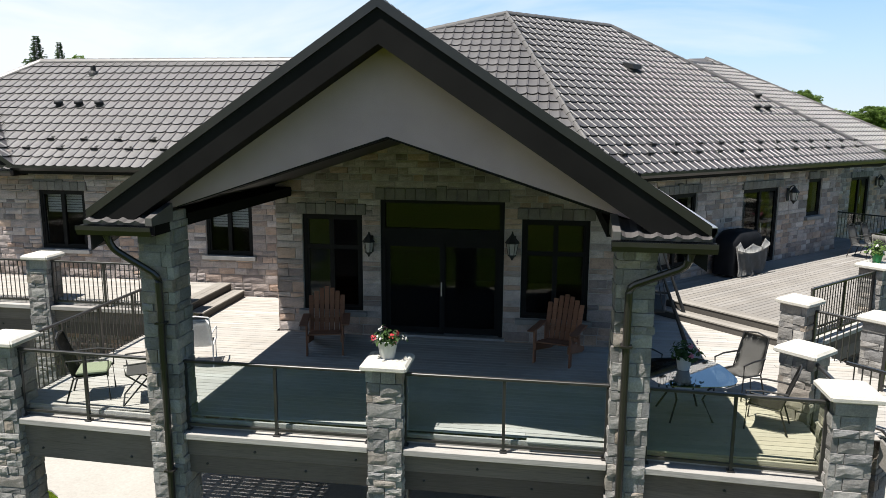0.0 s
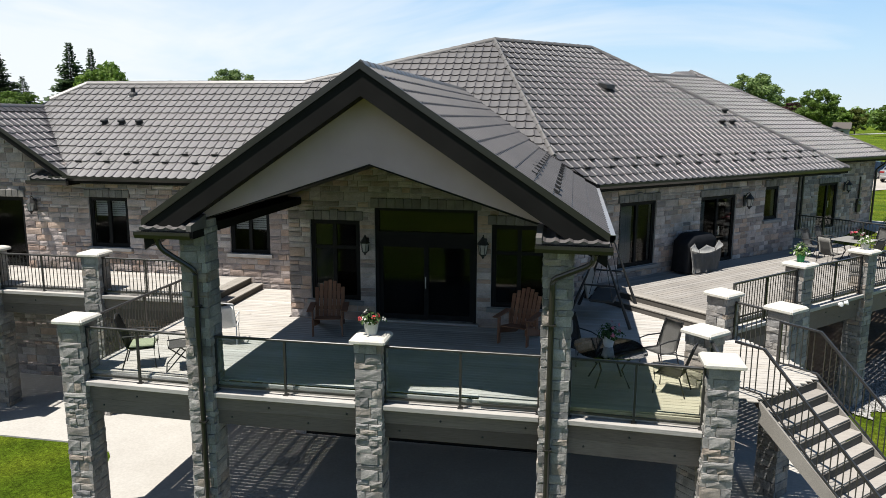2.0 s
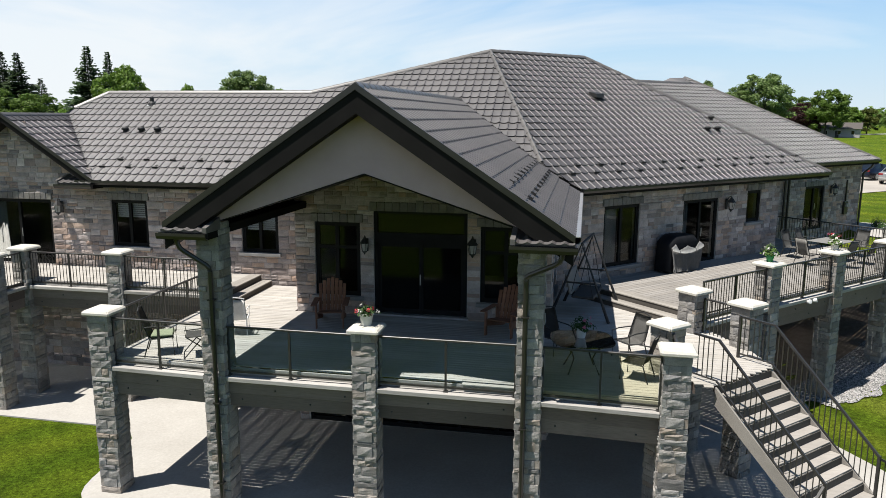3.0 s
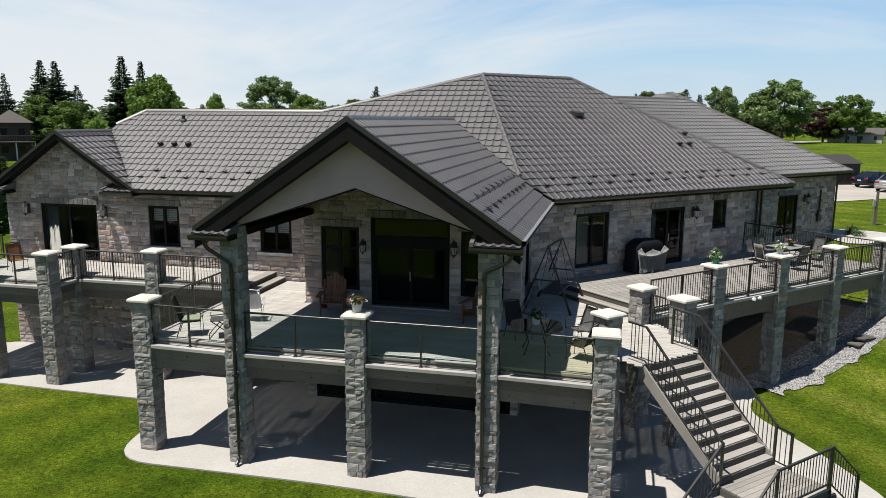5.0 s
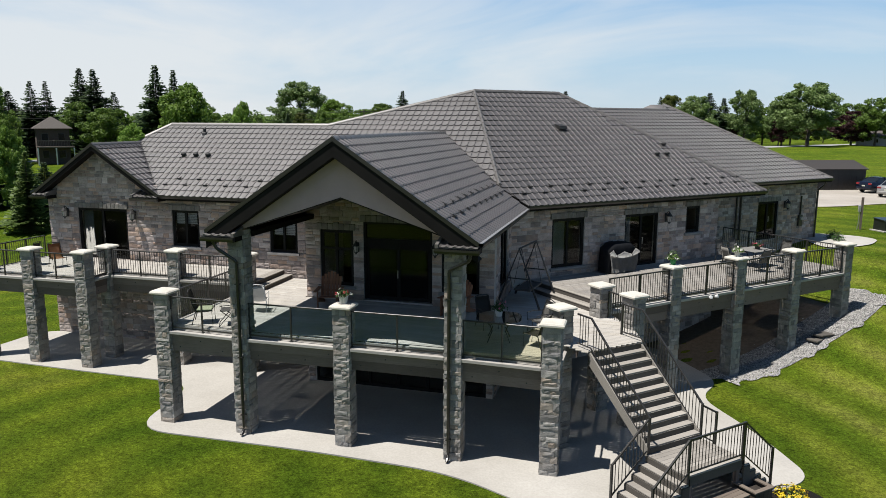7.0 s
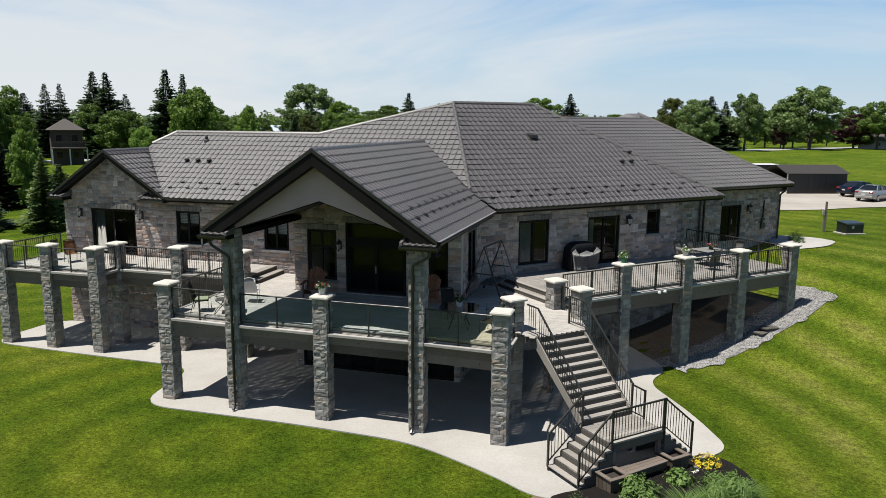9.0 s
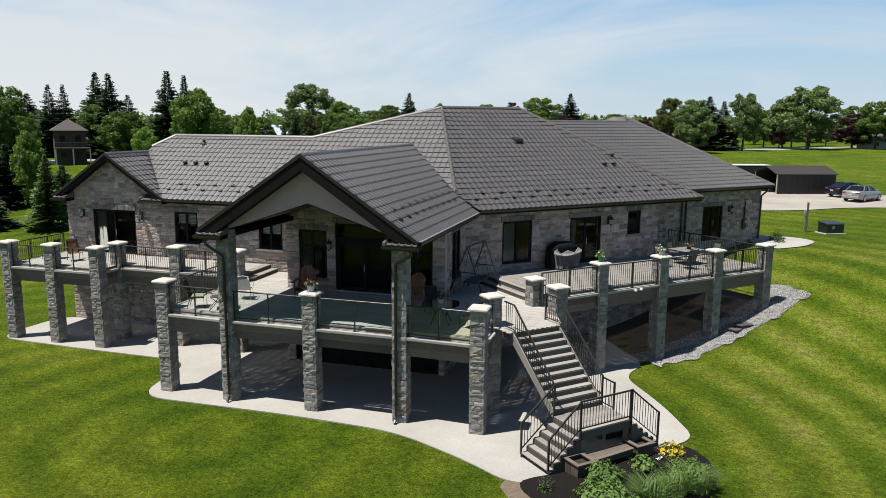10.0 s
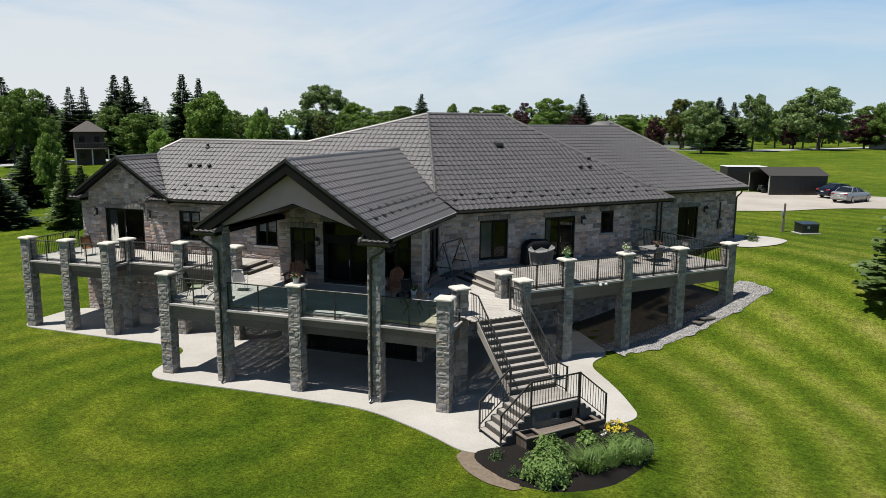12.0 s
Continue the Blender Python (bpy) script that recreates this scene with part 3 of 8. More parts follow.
def roof_plane(roof, corners, along, shift=0.0):
    """A slope given by its corners in world places, laid with panels. along: direction of its eave."""
    pts = [Vector(p) for p in corners]
    e = Vector(along).normalized()
    nrm = Vector((0, 0, 0))
    for p, q in zip(pts, pts[1:] + pts[:1]):
        nrm += p.cross(q)
    nrm = nrm.normalized()
    if nrm.z < 0:
        nrm = -nrm
    up = nrm.cross(e).normalized()
    if up.z < 0:
        e, up = -e, -up
    org = min(pts, key=lambda p: (p - pts[0]).dot(up))
    m = Matrix((( *[0] * 4,), (*[0] * 4,), (*[0] * 4,), (0, 0, 0, 1)))
    for r in range(3):
        m[r][0], m[r][1], m[r][2], m[r][3] = e[r], up[r], nrm[r], org[r]
    inv = m.inverted()
    poly = [tuple((inv @ p)[:2]) for p in pts]
    # sheathing below the panels
    bm = prism(poly, -0.10, -0.006, "z", m)
    part("sheathing", bm, M_TRIM, roof)
    x_lo, x_hi = min(p[0] for p in poly), max(p[0] for p in poly)
    y_hi = max(p[1] for p in poly)
    pv, pf, n_parts = [], [], 0
    for j in range(int(y_hi / TILE_L) + 1):
        y = j * TILE_L
        off = shift
        i0 = math.floor((x_lo - off) / TILE_W)
        for i in range(i0, int((x_hi - off) / TILE_W) + 1):
            x = off + i * TILE_W
            cs = ((x + 0.01, y + 0.01), (x + TILE_W - 0.01, y + 0.01), (x + TILE_W - 0.01, y + TILE_L - 0.01), (x + 0.01, y + TILE_L - 0.01))
            ok = [inside(poly, *c) for c in cs]
            if all(ok) and n_parts < 300:
                ob = new("roof_panel", TILE)
                ob.parent = roof
                ob.matrix_basis = m @ Matrix.Translation((x, y, 0))
                n_parts += 1
            else:
                for f in TILE_F:
                    quad = [(TILE_V[k][0] + x, min(max(TILE_V[k][1], 0.0), TILE_L) + y, TILE_V[k][2]) for k in f]
                    cx, cy = sum(q[0] for q in quad) / 4, sum(q[1] for q in quad) / 4
                    if f[0] % 3 == 0:
                        if inside(poly, cx, cy + 0.005):
                            b0 = len(pv)
                            pv += [tuple(m @ Vector(q)) for q in quad]
                            pf.append(tuple(range(b0, b0 + 4)))
                        continue
                    if all(inside(poly, q[0], q[1] + (0.001 if q[1] < y + 0.1 else -0.001)) for q in quad):
                        b0 = len(pv)
                        pv += [tuple(m @ Vector(q)) for q in quad]
                        pf.append(tuple(range(b0, b0 + 4)))
                    else:
                        # trim the facet to the slope's outline, strip by strip
                        x0, x1 = min(q[0] for q in quad), max(q[0] for q in quad)
                        k = 6
                        for s_ in range(k):
                            ya, yb = y + TILE_L * s_ / k, y + TILE_L * (s_ + 1) / k
                            for a, b in spans(poly, (ya + yb) / 2):
                                xa, xb = max(a, x0), min(b, x1)
                                if xb - xa > 0.004:
                                    za, zb = quad[0][2] * (1 - s_ / k) + quad[3][2] * s_ / k, quad[0][2] * (1 - (s_ + 1) / k) + quad[3][2] * (s_ + 1) / k
                                    b0 = len(pv)
                                    pv += [tuple(m @ Vector(q)) for q in ((xa, ya, za), (xb, ya, za), (xb, yb, zb), (xa, yb, zb))]
                                    pf.append((b0, b0 + 1, b0 + 2, b0 + 3))
    if pv:
        mesh = bpy.data.meshes.new("trimmed_panels")
        mesh.from_pydata(pv, [], pf)
        tagged(link("trimmed_panels", mesh, M_TILE, roof), kind="stuff")
    return m


M_RIDGE = plain("ridge_metal", (0.10, 0.094, 0.088), (0.14, 0.132, 0.125), 0.42, 0.0, 3.0, 0.05)


def ridge_caps(roof, a, b, step=0.4, r=0.085, mat=None):
    """Overlapping half-round caps from a to b."""
    a, b = Vector(a), Vector(b)
    d = (b - a).normalized()
    side = d.cross(Vector((0, 0, 1))).normalized()
    up = side.cross(d).normalized()
    n = max(1, round((b - a).length / step))
    ln = (b - a).length / n
    bm = bmesh.new()
    rows = []
    for y, k in ((0.0, 1.12), (ln * 1.04, 0.95)):
        rows.append([bm.verts.new((k * r * math.cos(math.pi * q / 8) * 1.15, y, k * r * math.sin(math.pi * q / 8) * 0.8 - 0.01 - 0.055 * abs(math.cos(math.pi * q / 8)))) for q in range(9)])
    for q in range(8):
        bm.faces.new((rows[0][q], rows[0][q + 1], rows[1][q + 1], rows[1][q]))
    bm.faces.new(rows[0][::-1])
    mesh = bpy.data.meshes.new("ridge_cap")
    bm.to_mesh(mesh)
    bm.free()
    mesh.materials.append(mat or M_RIDGE)
    m = Matrix((( *[0] * 4,), (*[0] * 4,), (*[0] * 4,), (0, 0, 0, 1)))
    for r_ in range(3):
        m[r_][0], m[r_][1], m[r_][2] = side[r_], d[r_], up[r_]
    for k in range(n):
        ob = new("ridge_cap", mesh)
        ob.parent = roof
        ob.matrix_basis = Matrix.Translation(a + d * ln * k + up * 0.035) @ m


def gutter(name, pts, out, label="dark bronze aluminium eaves gutter"):
    """A gutter with an open trough along a line; out: the direction away from the wall."""
    o = Vector(out).normalized()
    a, b = Vector(pts[0]), Vector(pts[1])
    prof = [(0.0, 0.0), (0.0, -0.13), (0.09, -0.13), (0.125, -0.06), (0.125, 0.0), (0.115, 0.0), (0.115, -0.055), (0.085, -0.118), (0.012, -0.118), (0.012, 0.0)]
    bm = bmesh.new()
    lo = [bm.verts.new(a + o * x + Vector((0, 0, z))) for x, z in prof]
    hi = [bm.verts.new(b + o * x + Vector((0, 0, z))) for x, z in prof]
    for i in range(len(prof)):
        j = (i + 1) % len(prof)
        bm.faces.new((lo[i], lo[j], hi[j], hi[i]))
    bm.faces.new(lo)
    bm.faces.new(hi[::-1])
    return tagged(part(name, bm, M_GUTTER), label, "gutter")


P1 = Vector((-1.45, 24.15, 11.30))
P2 = wing(21.0, -18.1, 11.30)
WING_END = 28.2
E1 = wing(WING_END, -WING_EAVE, EAVE_Z)
VQ = Vector((2.15, 2.15 + WING_EAVE * math.sqrt(2), EAVE_Z))
HF = Vector((0.99, 18.27, 7.38))
GB = Vector((PORCH_X, 21.33, PORCH_Z))
VL = Vector((PORCH_X - PORCH_HALF, FRONT_EAVE, EAVE_Z))
LG_X, LG_Z, LG_HALF = -17.0, 8.85, 3.22
GV = Vector((LG_X, 20.47, LG_Z))
LR, KK = Vector((-16.1, 21.75, 9.70)), Vector((-7.75, 21.75, 9.70))

main_roof = thing("main_roof", "dark grey-brown steel tile hip roof with wavy pressed panels", "roof", HOME, "", "structure")
roof_plane(main_roof, [P1, HF, GB, VL, (LG_X + LG_HALF, FRONT_EAVE, EAVE_Z), GV, (LG_X, 20.85, 9.10), LR, KK], (1, 0, 0))
roof_plane(main_roof, [P1, P2, E1, VQ, HF], (1, 1, 0))
BC = wing(WING_END, -25.0, EAVE_Z)


def slab3(name, corners, roof, thick=0.1):
    bm = bmesh.new()
    top = [bm.verts.new(Vector(p)) for p in corners]
    low = [bm.verts.new(Vector(p) - Vector((0, 0, thick))) for p in corners]
    bm.faces.new(top)
    bm.faces.new(low[::-1])
    for i in range(len(top)):
        j = (i + 1) % len(top)
        bm.faces.new((top[i], low[i], low[j], top[j]))
    return part(name, bm, M_TILE, roof)


# slopes turned away from the walk
slab3("rear_slope", [P2, E1, wing(WING_END, -25.0, EAVE_Z)], main_roof)
slab3("rear_slope", [P1, P2, wing(WING_END, -25.0, EAVE_Z), wing(10.0, -25.0, EAVE_Z)], main_roof)
slab3("rear_slope", [P1, KK, (-7.75, 26.2, EAVE_Z), wing(10.0, -25.0, EAVE_Z)], main_roof)
slab3("rear_slope", [KK, LR, (-20.6, 26.2, EAVE_Z), (-7.75, 26.2, EAVE_Z)], main_roof)
slab3("rear_slope", [LR, (-20.6, 26.2, EAVE_Z), (-20.6, FRONT_EAVE, EAVE_Z)], main_roof)
ridge_caps(main_roof, P1, P2)
ridge_caps(main_roof, HF + (P1 - HF) * 0.02, P1, mat=M_RIDGE)
ridge_caps(main_roof, KK, P1)
ridge_caps(main_roof, LR, KK)
ridge_caps(main_roof, (LG_X, 20.85, 9.10), LR)
ridge_caps(main_roof, E1, P2, r=0.075)

# the lower wing behind
W2_EAVE_Z, W2_END, W2_EAVE = 6.85, 36.84, 13.4
R2A, R2C, R2B = wing(22.0, -20.72, 10.62), wing(31.25, -20.72, 10.62), wing(31.75, -21.4, 10.97)
E2A, E2B = wing(25.0, -W2_EAVE, W2_EAVE_Z), wing(W2_END, -W2_EAVE, W2_EAVE_Z)
rear_roof = thing("rear_wing_roof", "dark steel tile hip roof of the lower rear wing", "roof", HOME, "", "structure")
roof_plane(rear_roof, [R2A, E2A, E2B, R2B, R2C], (1, 1, 0), 0.3)
slab3("peak_slope", [R2C, R2B, wing(31.3, -22.0, 10.97), wing(30.5, -22.4, 10.6)], rear_roof)
slab3("rear_slope", [R2B, E2B, wing(W2_END, -26.0, W2_EAVE_Z)], rear_roof)
slab3("rear_slope", [R2A, R2C, wing(W2_END, -26.0, W2_EAVE_Z), wing(22.5, -26.0, W2_EAVE_Z)], rear_roof)
ridge_caps(rear_roof, R2A, R2C)
ridge_caps(rear_roof, R2C, R2B)
ridge_caps(rear_roof, E2B, R2B, r=0.075)

# porch gable
porch_roof = thing("porch_roof", "steep dark steel tile gable roof over the porch", "roof", HOME, "", "structure")
PXL, PXR = PORCH_X - PORCH_HALF, PORCH_X + PORCH_HALF
PEZ = PORCH_Z - PORCH_HALF * PITCH
PA = Vector((PORCH_X, PORCH_Y, PORCH_Z))
roof_plane(porch_roof, [PA, (PXR, PORCH_Y, PEZ), (PXR, VQ.y, PEZ), HF, GB], (0, 1, 0))
roof_plane(porch_roof, [PA, GB, (PXL, FRONT_EAVE - 0.1, PEZ), (PXL, PORCH_Y, PEZ)], (0, 1, 0))
ridge_caps(porch_roof, PA, GB, r=0.07)

# left gable
left_roof = thing("left_gable_roof", "small dark steel tile gable roof over the end bay", "roof", HOME, "", "structure")
LG_Y = 17.2
LA = Vector((LG_X, LG_Y, LG_Z))
roof_plane(left_roof, [LA, (LG_X + LG_HALF, LG_Y, EAVE_Z), (LG_X + LG_HALF, FRONT_EAVE + 0.05, EAVE_Z), GV], (0, 1, 0))
roof_plane(left_roof, [LA, (LG_X, 22.5, LG_Z), (LG_X - LG_HALF, 22.5, EAVE_Z), (LG_X - LG_HALF, LG_Y, EAVE_Z)], (0, 1, 0))
ridge_caps(left_roof, LA, GV, r=0.07)


def rake(name, apex, half, rise, y0, y1, depth, label):
    """The two sloping fascia boards and soffit of a gable front."""
    ax, az = apex
    fascia = thing(name, label, "fascia", HOME, "", "structure")
    for sgn in (-1, 1):
        ex, ez = ax + sgn * half, az - rise
        outline = [(ax, az + 0.03), (ex, ez + 0.03), (ex, ez - depth), (ax, az - depth)]
        part("rake_board", prism(outline, y0 - 0.03, y0 + 0.02), M_TRIM, fascia)
        part("drip_edge", prism([(ax, az + 0.085), (ex + sgn * 0.02, ez + 0.085), (ex + sgn * 0.02, ez - 0.05), (ax, az - 0.05)], y0 - 0.06, y0 - 0.03), M_GUTTER, fascia)
        soff = [(ax, az - depth + 0.06), (ex, ez - depth + 0.06), (ex, ez - depth + 0.03), (ax, az - depth + 0.03)]
        part("soffit", prism(soff, y0 + 0.02, y1), M_TRIM, fascia)
    return fascia


rake("porch_fascia", (PORCH_X, PORCH_Z - 0.02), PORCH_HALF, PORCH_HALF * PITCH, PORCH_Y, 9.92, 0.50, "wide dark bronze rake boards of the porch gable")
rake("left_fascia", (LG_X, LG_Z - 0.02), LG_HALF, LG_HALF * PITCH, LG_Y, 17.72, 0.24, "dark bronze rake boards of the end gable")

# gable infill, ceiling of the porch
gable = thing("porch_gable", "smooth grey stucco gable panel with a shallow chevron arch", "gable", HOME, "", "structure")
part("stucco_panel", prism([(-5.62, 6.58), (-5.20, 6.70), (PORCH_X, 7.72), (1.08, 6.70), (1.50, 6.58), (1.62, 6.72), (PORCH_X, 9.12), (-5.76, 6.72)], 9.9, 10.38), M_STUCCO, gable)
for sgn in (-1, 1):
    ax0, ax1 = PORCH_X, PORCH_X + sgn * 3.14
    part("arch_trim", prism([(ax0, 7.72), (ax1, 6.70), (ax1, 6.672), (ax0, 7.692)], 9.905, 10.385), M_TRIM, gable, "dark clad underside of the arch")
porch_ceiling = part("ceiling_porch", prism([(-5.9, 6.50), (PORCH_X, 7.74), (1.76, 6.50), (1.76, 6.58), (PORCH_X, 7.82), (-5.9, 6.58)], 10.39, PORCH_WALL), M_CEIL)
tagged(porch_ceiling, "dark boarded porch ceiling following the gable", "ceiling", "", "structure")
for nm, x0, x1 in (("side_beam", -5.86, -5.34), ("side_beam", 0.94, 1.46)):
    tagged(part(nm, boxes((x0, x1, 10.4, PORCH_WALL, 6.34, 6.52)), M_TRIM), "dark clad beam carrying the porch roof", "beam", "", "structure")

# eave gutters
gutter("gutter", [(PXL + 0.3, FRONT_EAVE - 0.02, EAVE_Z + 0.02), (LG_X + LG_HALF - 0.6, FRONT_EAVE - 0.02, EAVE_Z + 0.02)], (0, -1, 0))
gutter("gutter", [VQ + Vector((0.02, 0, 0.02)), E1 + Vector((0, 0, 0.02))], (1, -1, 0))
gutter("gutter", [E2A + Vector((0, 0, 0.02)), E2B + Vector((0, 0, 0.02))], (1, -1, 0))
gutter("gutter", [(PXR, PORCH_Y + 0.1, PEZ + 0.02), (PXR, VQ.y - 0.1, PEZ + 0.02)], (1, 0, 0))
gutter("gutter", [(PXL, PORCH_Y + 0.1, PEZ + 0.02), (PXL, FRONT_EAVE - 0.1, PEZ + 0.02)], (-1, 0, 0))


def eave_box(name, a, b, inward, width, z):
    """Fascia and soffit under an eave."""
    a, b, n = Vector(a), Vector(b), Vector(inward).normalized()
    bm = bmesh.new()
    pr = [(0.0, 0.0), (0.0, -0.2), (width, -0.2), (width, -0.17), (0.03, -0.17), (0.03, 0.0)]
    lo = [bm.verts.new(a + n * x + Vector((0, 0, q))) for x, q in pr]
    hi = [bm.verts.new(b + n * x + Vector((0, 0, q))) for x, q in pr]
    for i in range(len(pr)):
        j = (i + 1) % len(pr)
        bm.faces.new((lo[i], lo[j], hi[j], hi[i]))
    bm.faces.new(lo)
    bm.faces.new(hi[::-1])
    return tagged(part(name, bm, M_TRIM), "dark bronze eave fascia and soffit", "soffit", "", "structure")


eave_box("eave_front", (PXL + 0.3, FRONT_EAVE, EAVE_Z), (LG_X + LG_HALF - 0.6, FRONT_EAVE, EAVE_Z), (0, 1, 0), 0.5, 0)
eave_box("eave_wing", VQ, E1, (-1, 1, 0), 3.2, 0)
eave_box("eave_rear", E2A, E2B, (-1, 1, 0), 0.65, 0)
eave_box("eave_porch", (PXR, PORCH_Y, PEZ), (PXR, VQ.y, PEZ), (-1, 0, 0), 0.72, 0)
eave_box("eave_porch", (PXL, PORCH_Y, PEZ), (PXL, FRONT_EAVE, PEZ), (1, 0, 0), 0.60, 0)

# ---- walls with their openings ----
# openings in each wall: x0, x1, z0, z1
PORCH_OPEN = [(-5.12, -3.80, 3.86, 5.96), (-3.40, -0.78, DECK, 6.30), (-0.42, 0.96, 3.86, 5.96)]
LEFT_OPEN = [(-18.45, -15.82, UPPER, 5.98), (-13.50, -12.15, 4.45, 6.04), (-8.75, -7.47, 4.42, 6.04)]
WING_OPEN = [(15.82, 17.50, 4.03, 6.05), (19.75, 21.72, UPPER, 6.0), (23.45, 24.35, 4.95, 6.16)]
WING2_OPEN = [(31.45, 33.15, UPPER - 0.05, 5.72)]
SIDE_OPEN = [(15.9, 17.3, 3.9, 6.0)]


def porch_top(x):
    return 7.78 - abs(x - PORCH_X) * 0.33


# made-up glazing across the lower wall: a black sheet for the deep shade there
LOW_SHADE_OPEN = [(-5.45, 1.25, 0.03, 2.98)]
stone_wall("wall_porch", HOME, -5.71, 1.5, PORCH_WALL, 0.0, 6.55, PORCH_OPEN + LOW_SHADE_OPEN, 0.3, "random coursed grey and buff stone wall of the porch", porch_top, 3,
           [(-5.71, 6.55), (1.5, 6.55), (1.5, 6.6), (PORCH_X, 7.8), (-5.71, 6.6)])
stone_wall("wall_left", HOME, -20.05, -5.71, LEFT_WALL, 0.0, 6.62, LEFT_OPEN + [(-14.2, -13.1, 0.0, 2.1)], 0.3, "random coursed grey stone wall below the long eave",
           lambda x: max(6.62, LG_Z - 0.1 - abs(x - LG_X) * PITCH if x < LG_X + LG_HALF else 0), 4, [(LG_X - 3.05, 6.62), (LG_X + 3.05, 6.62), (LG_X, 8.65)])
stone_wall("wall_wing", WING, 13.8, 25.55, WING_WALL, 0.0, 6.6, WING_OPEN, 0.3, "random coursed grey stone wall along the angled wing", None, 5)
stone_wall("wall_rear", WING, 25.0, 36.45, WING2_WALL, 0.0, 6.72, WING2_OPEN, 0.3, "random coursed grey stone wall of the rear wing", None, 6, None, 180)
EAST = pose(0, 0, 0, 0, 0, 90)
stone_wall("wall_porch_side", EAST, PORCH_WALL + 0.3, 18.1, -1.5, 0.0, 6.5, SIDE_OPEN, 0.3, "stone side wall between the porch and the wing", None, 7, None, 90)
WEST = pose(0, 0, 0, 0, 0, -90)
stone_wall("wall_porch_west", WEST, -LEFT_WALL, -PORCH_WALL, -5.71, 0.0, 6.5, [], 0.3, "stone return wall beside the porch", None, 8, None, 40)
# plain walls that close the house behind
tagged(part("wall_back", boxes((-20.05, -19.75, LEFT_WALL + 0.3, 26.0, 0, 6.6), (-20.05, -8.0, 25.9, 26.2, 0, 6.6)), M_STONE), "stone rear walls of the house", "wall", "", "structure")
tagged(part("wall_back_wing", boxes((36.15, 36.45, WING2_WALL + 0.3, 25.5, 0, 6.7), (10, 36.45, 24.6, 24.9, 0, 6.6), (25.25, 25.55, WING_WALL + 0.3, WING2_WALL, 0, 6.6), m=WING), M_STONE), "stone rear walls of the wing", "wall", "", "structure")
# floor, ceiling and added partitions inside, near-black so the rooms look unlit
inner = [(-19.7, 18.05), (-5.4, 18.05), (-5.4, 15.25), (1.2, 15.25), (1.2, 18.1), flat((14.6, -12.1)), flat((25.2, -12.1)), flat((25.2, -14.4)), flat((36.1, -14.4)), flat((36.1, -24.4)), flat((12.0, -24.4)), (-8.0, 25.8), (-19.7, 25.8)]
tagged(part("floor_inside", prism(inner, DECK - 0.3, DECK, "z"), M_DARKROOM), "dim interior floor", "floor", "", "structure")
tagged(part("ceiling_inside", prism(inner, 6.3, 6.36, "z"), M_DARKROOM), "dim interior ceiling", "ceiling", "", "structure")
tagged(part("wall_inside", boxes((-19.7, 3.0, 20.6, 20.7, 0, 6.3)), M_DARKROOM), "added near-black partition behind the windows", "wall", "", "structure")
tagged(part("wall_inside", boxes((14.5, 36.0, 15.6, 15.7, 0, 6.3), m=WING), M_DARKROOM), "added near-black partition behind the windows", "wall", "", "structure")

M_LINTEL = stone_material("header_stone", False, [(0.0, (0.17, 0.16, 0.147)), (0.5, (0.25, 0.236, 0.212)), (1.0, (0.20, 0.19, 0.178))])
M_SILL = plain("stone_sill", (0.20, 0.196, 0.19), (0.27, 0.263, 0.255), 0.8, 0, 4.0, 0.3)
M_CURTAIN = plain("pale_curtain", (0.50, 0.49, 0.46), (0.62, 0.61, 0.58), 0.9, 0, 2.0, 0.3)
M_BLIND = plain("pale_blind", (0.62, 0.62, 0.64), (0.72, 0.72, 0.74), 0.8, 0, 2.0, 0.1)
count = {"window": 0, "door": 0}


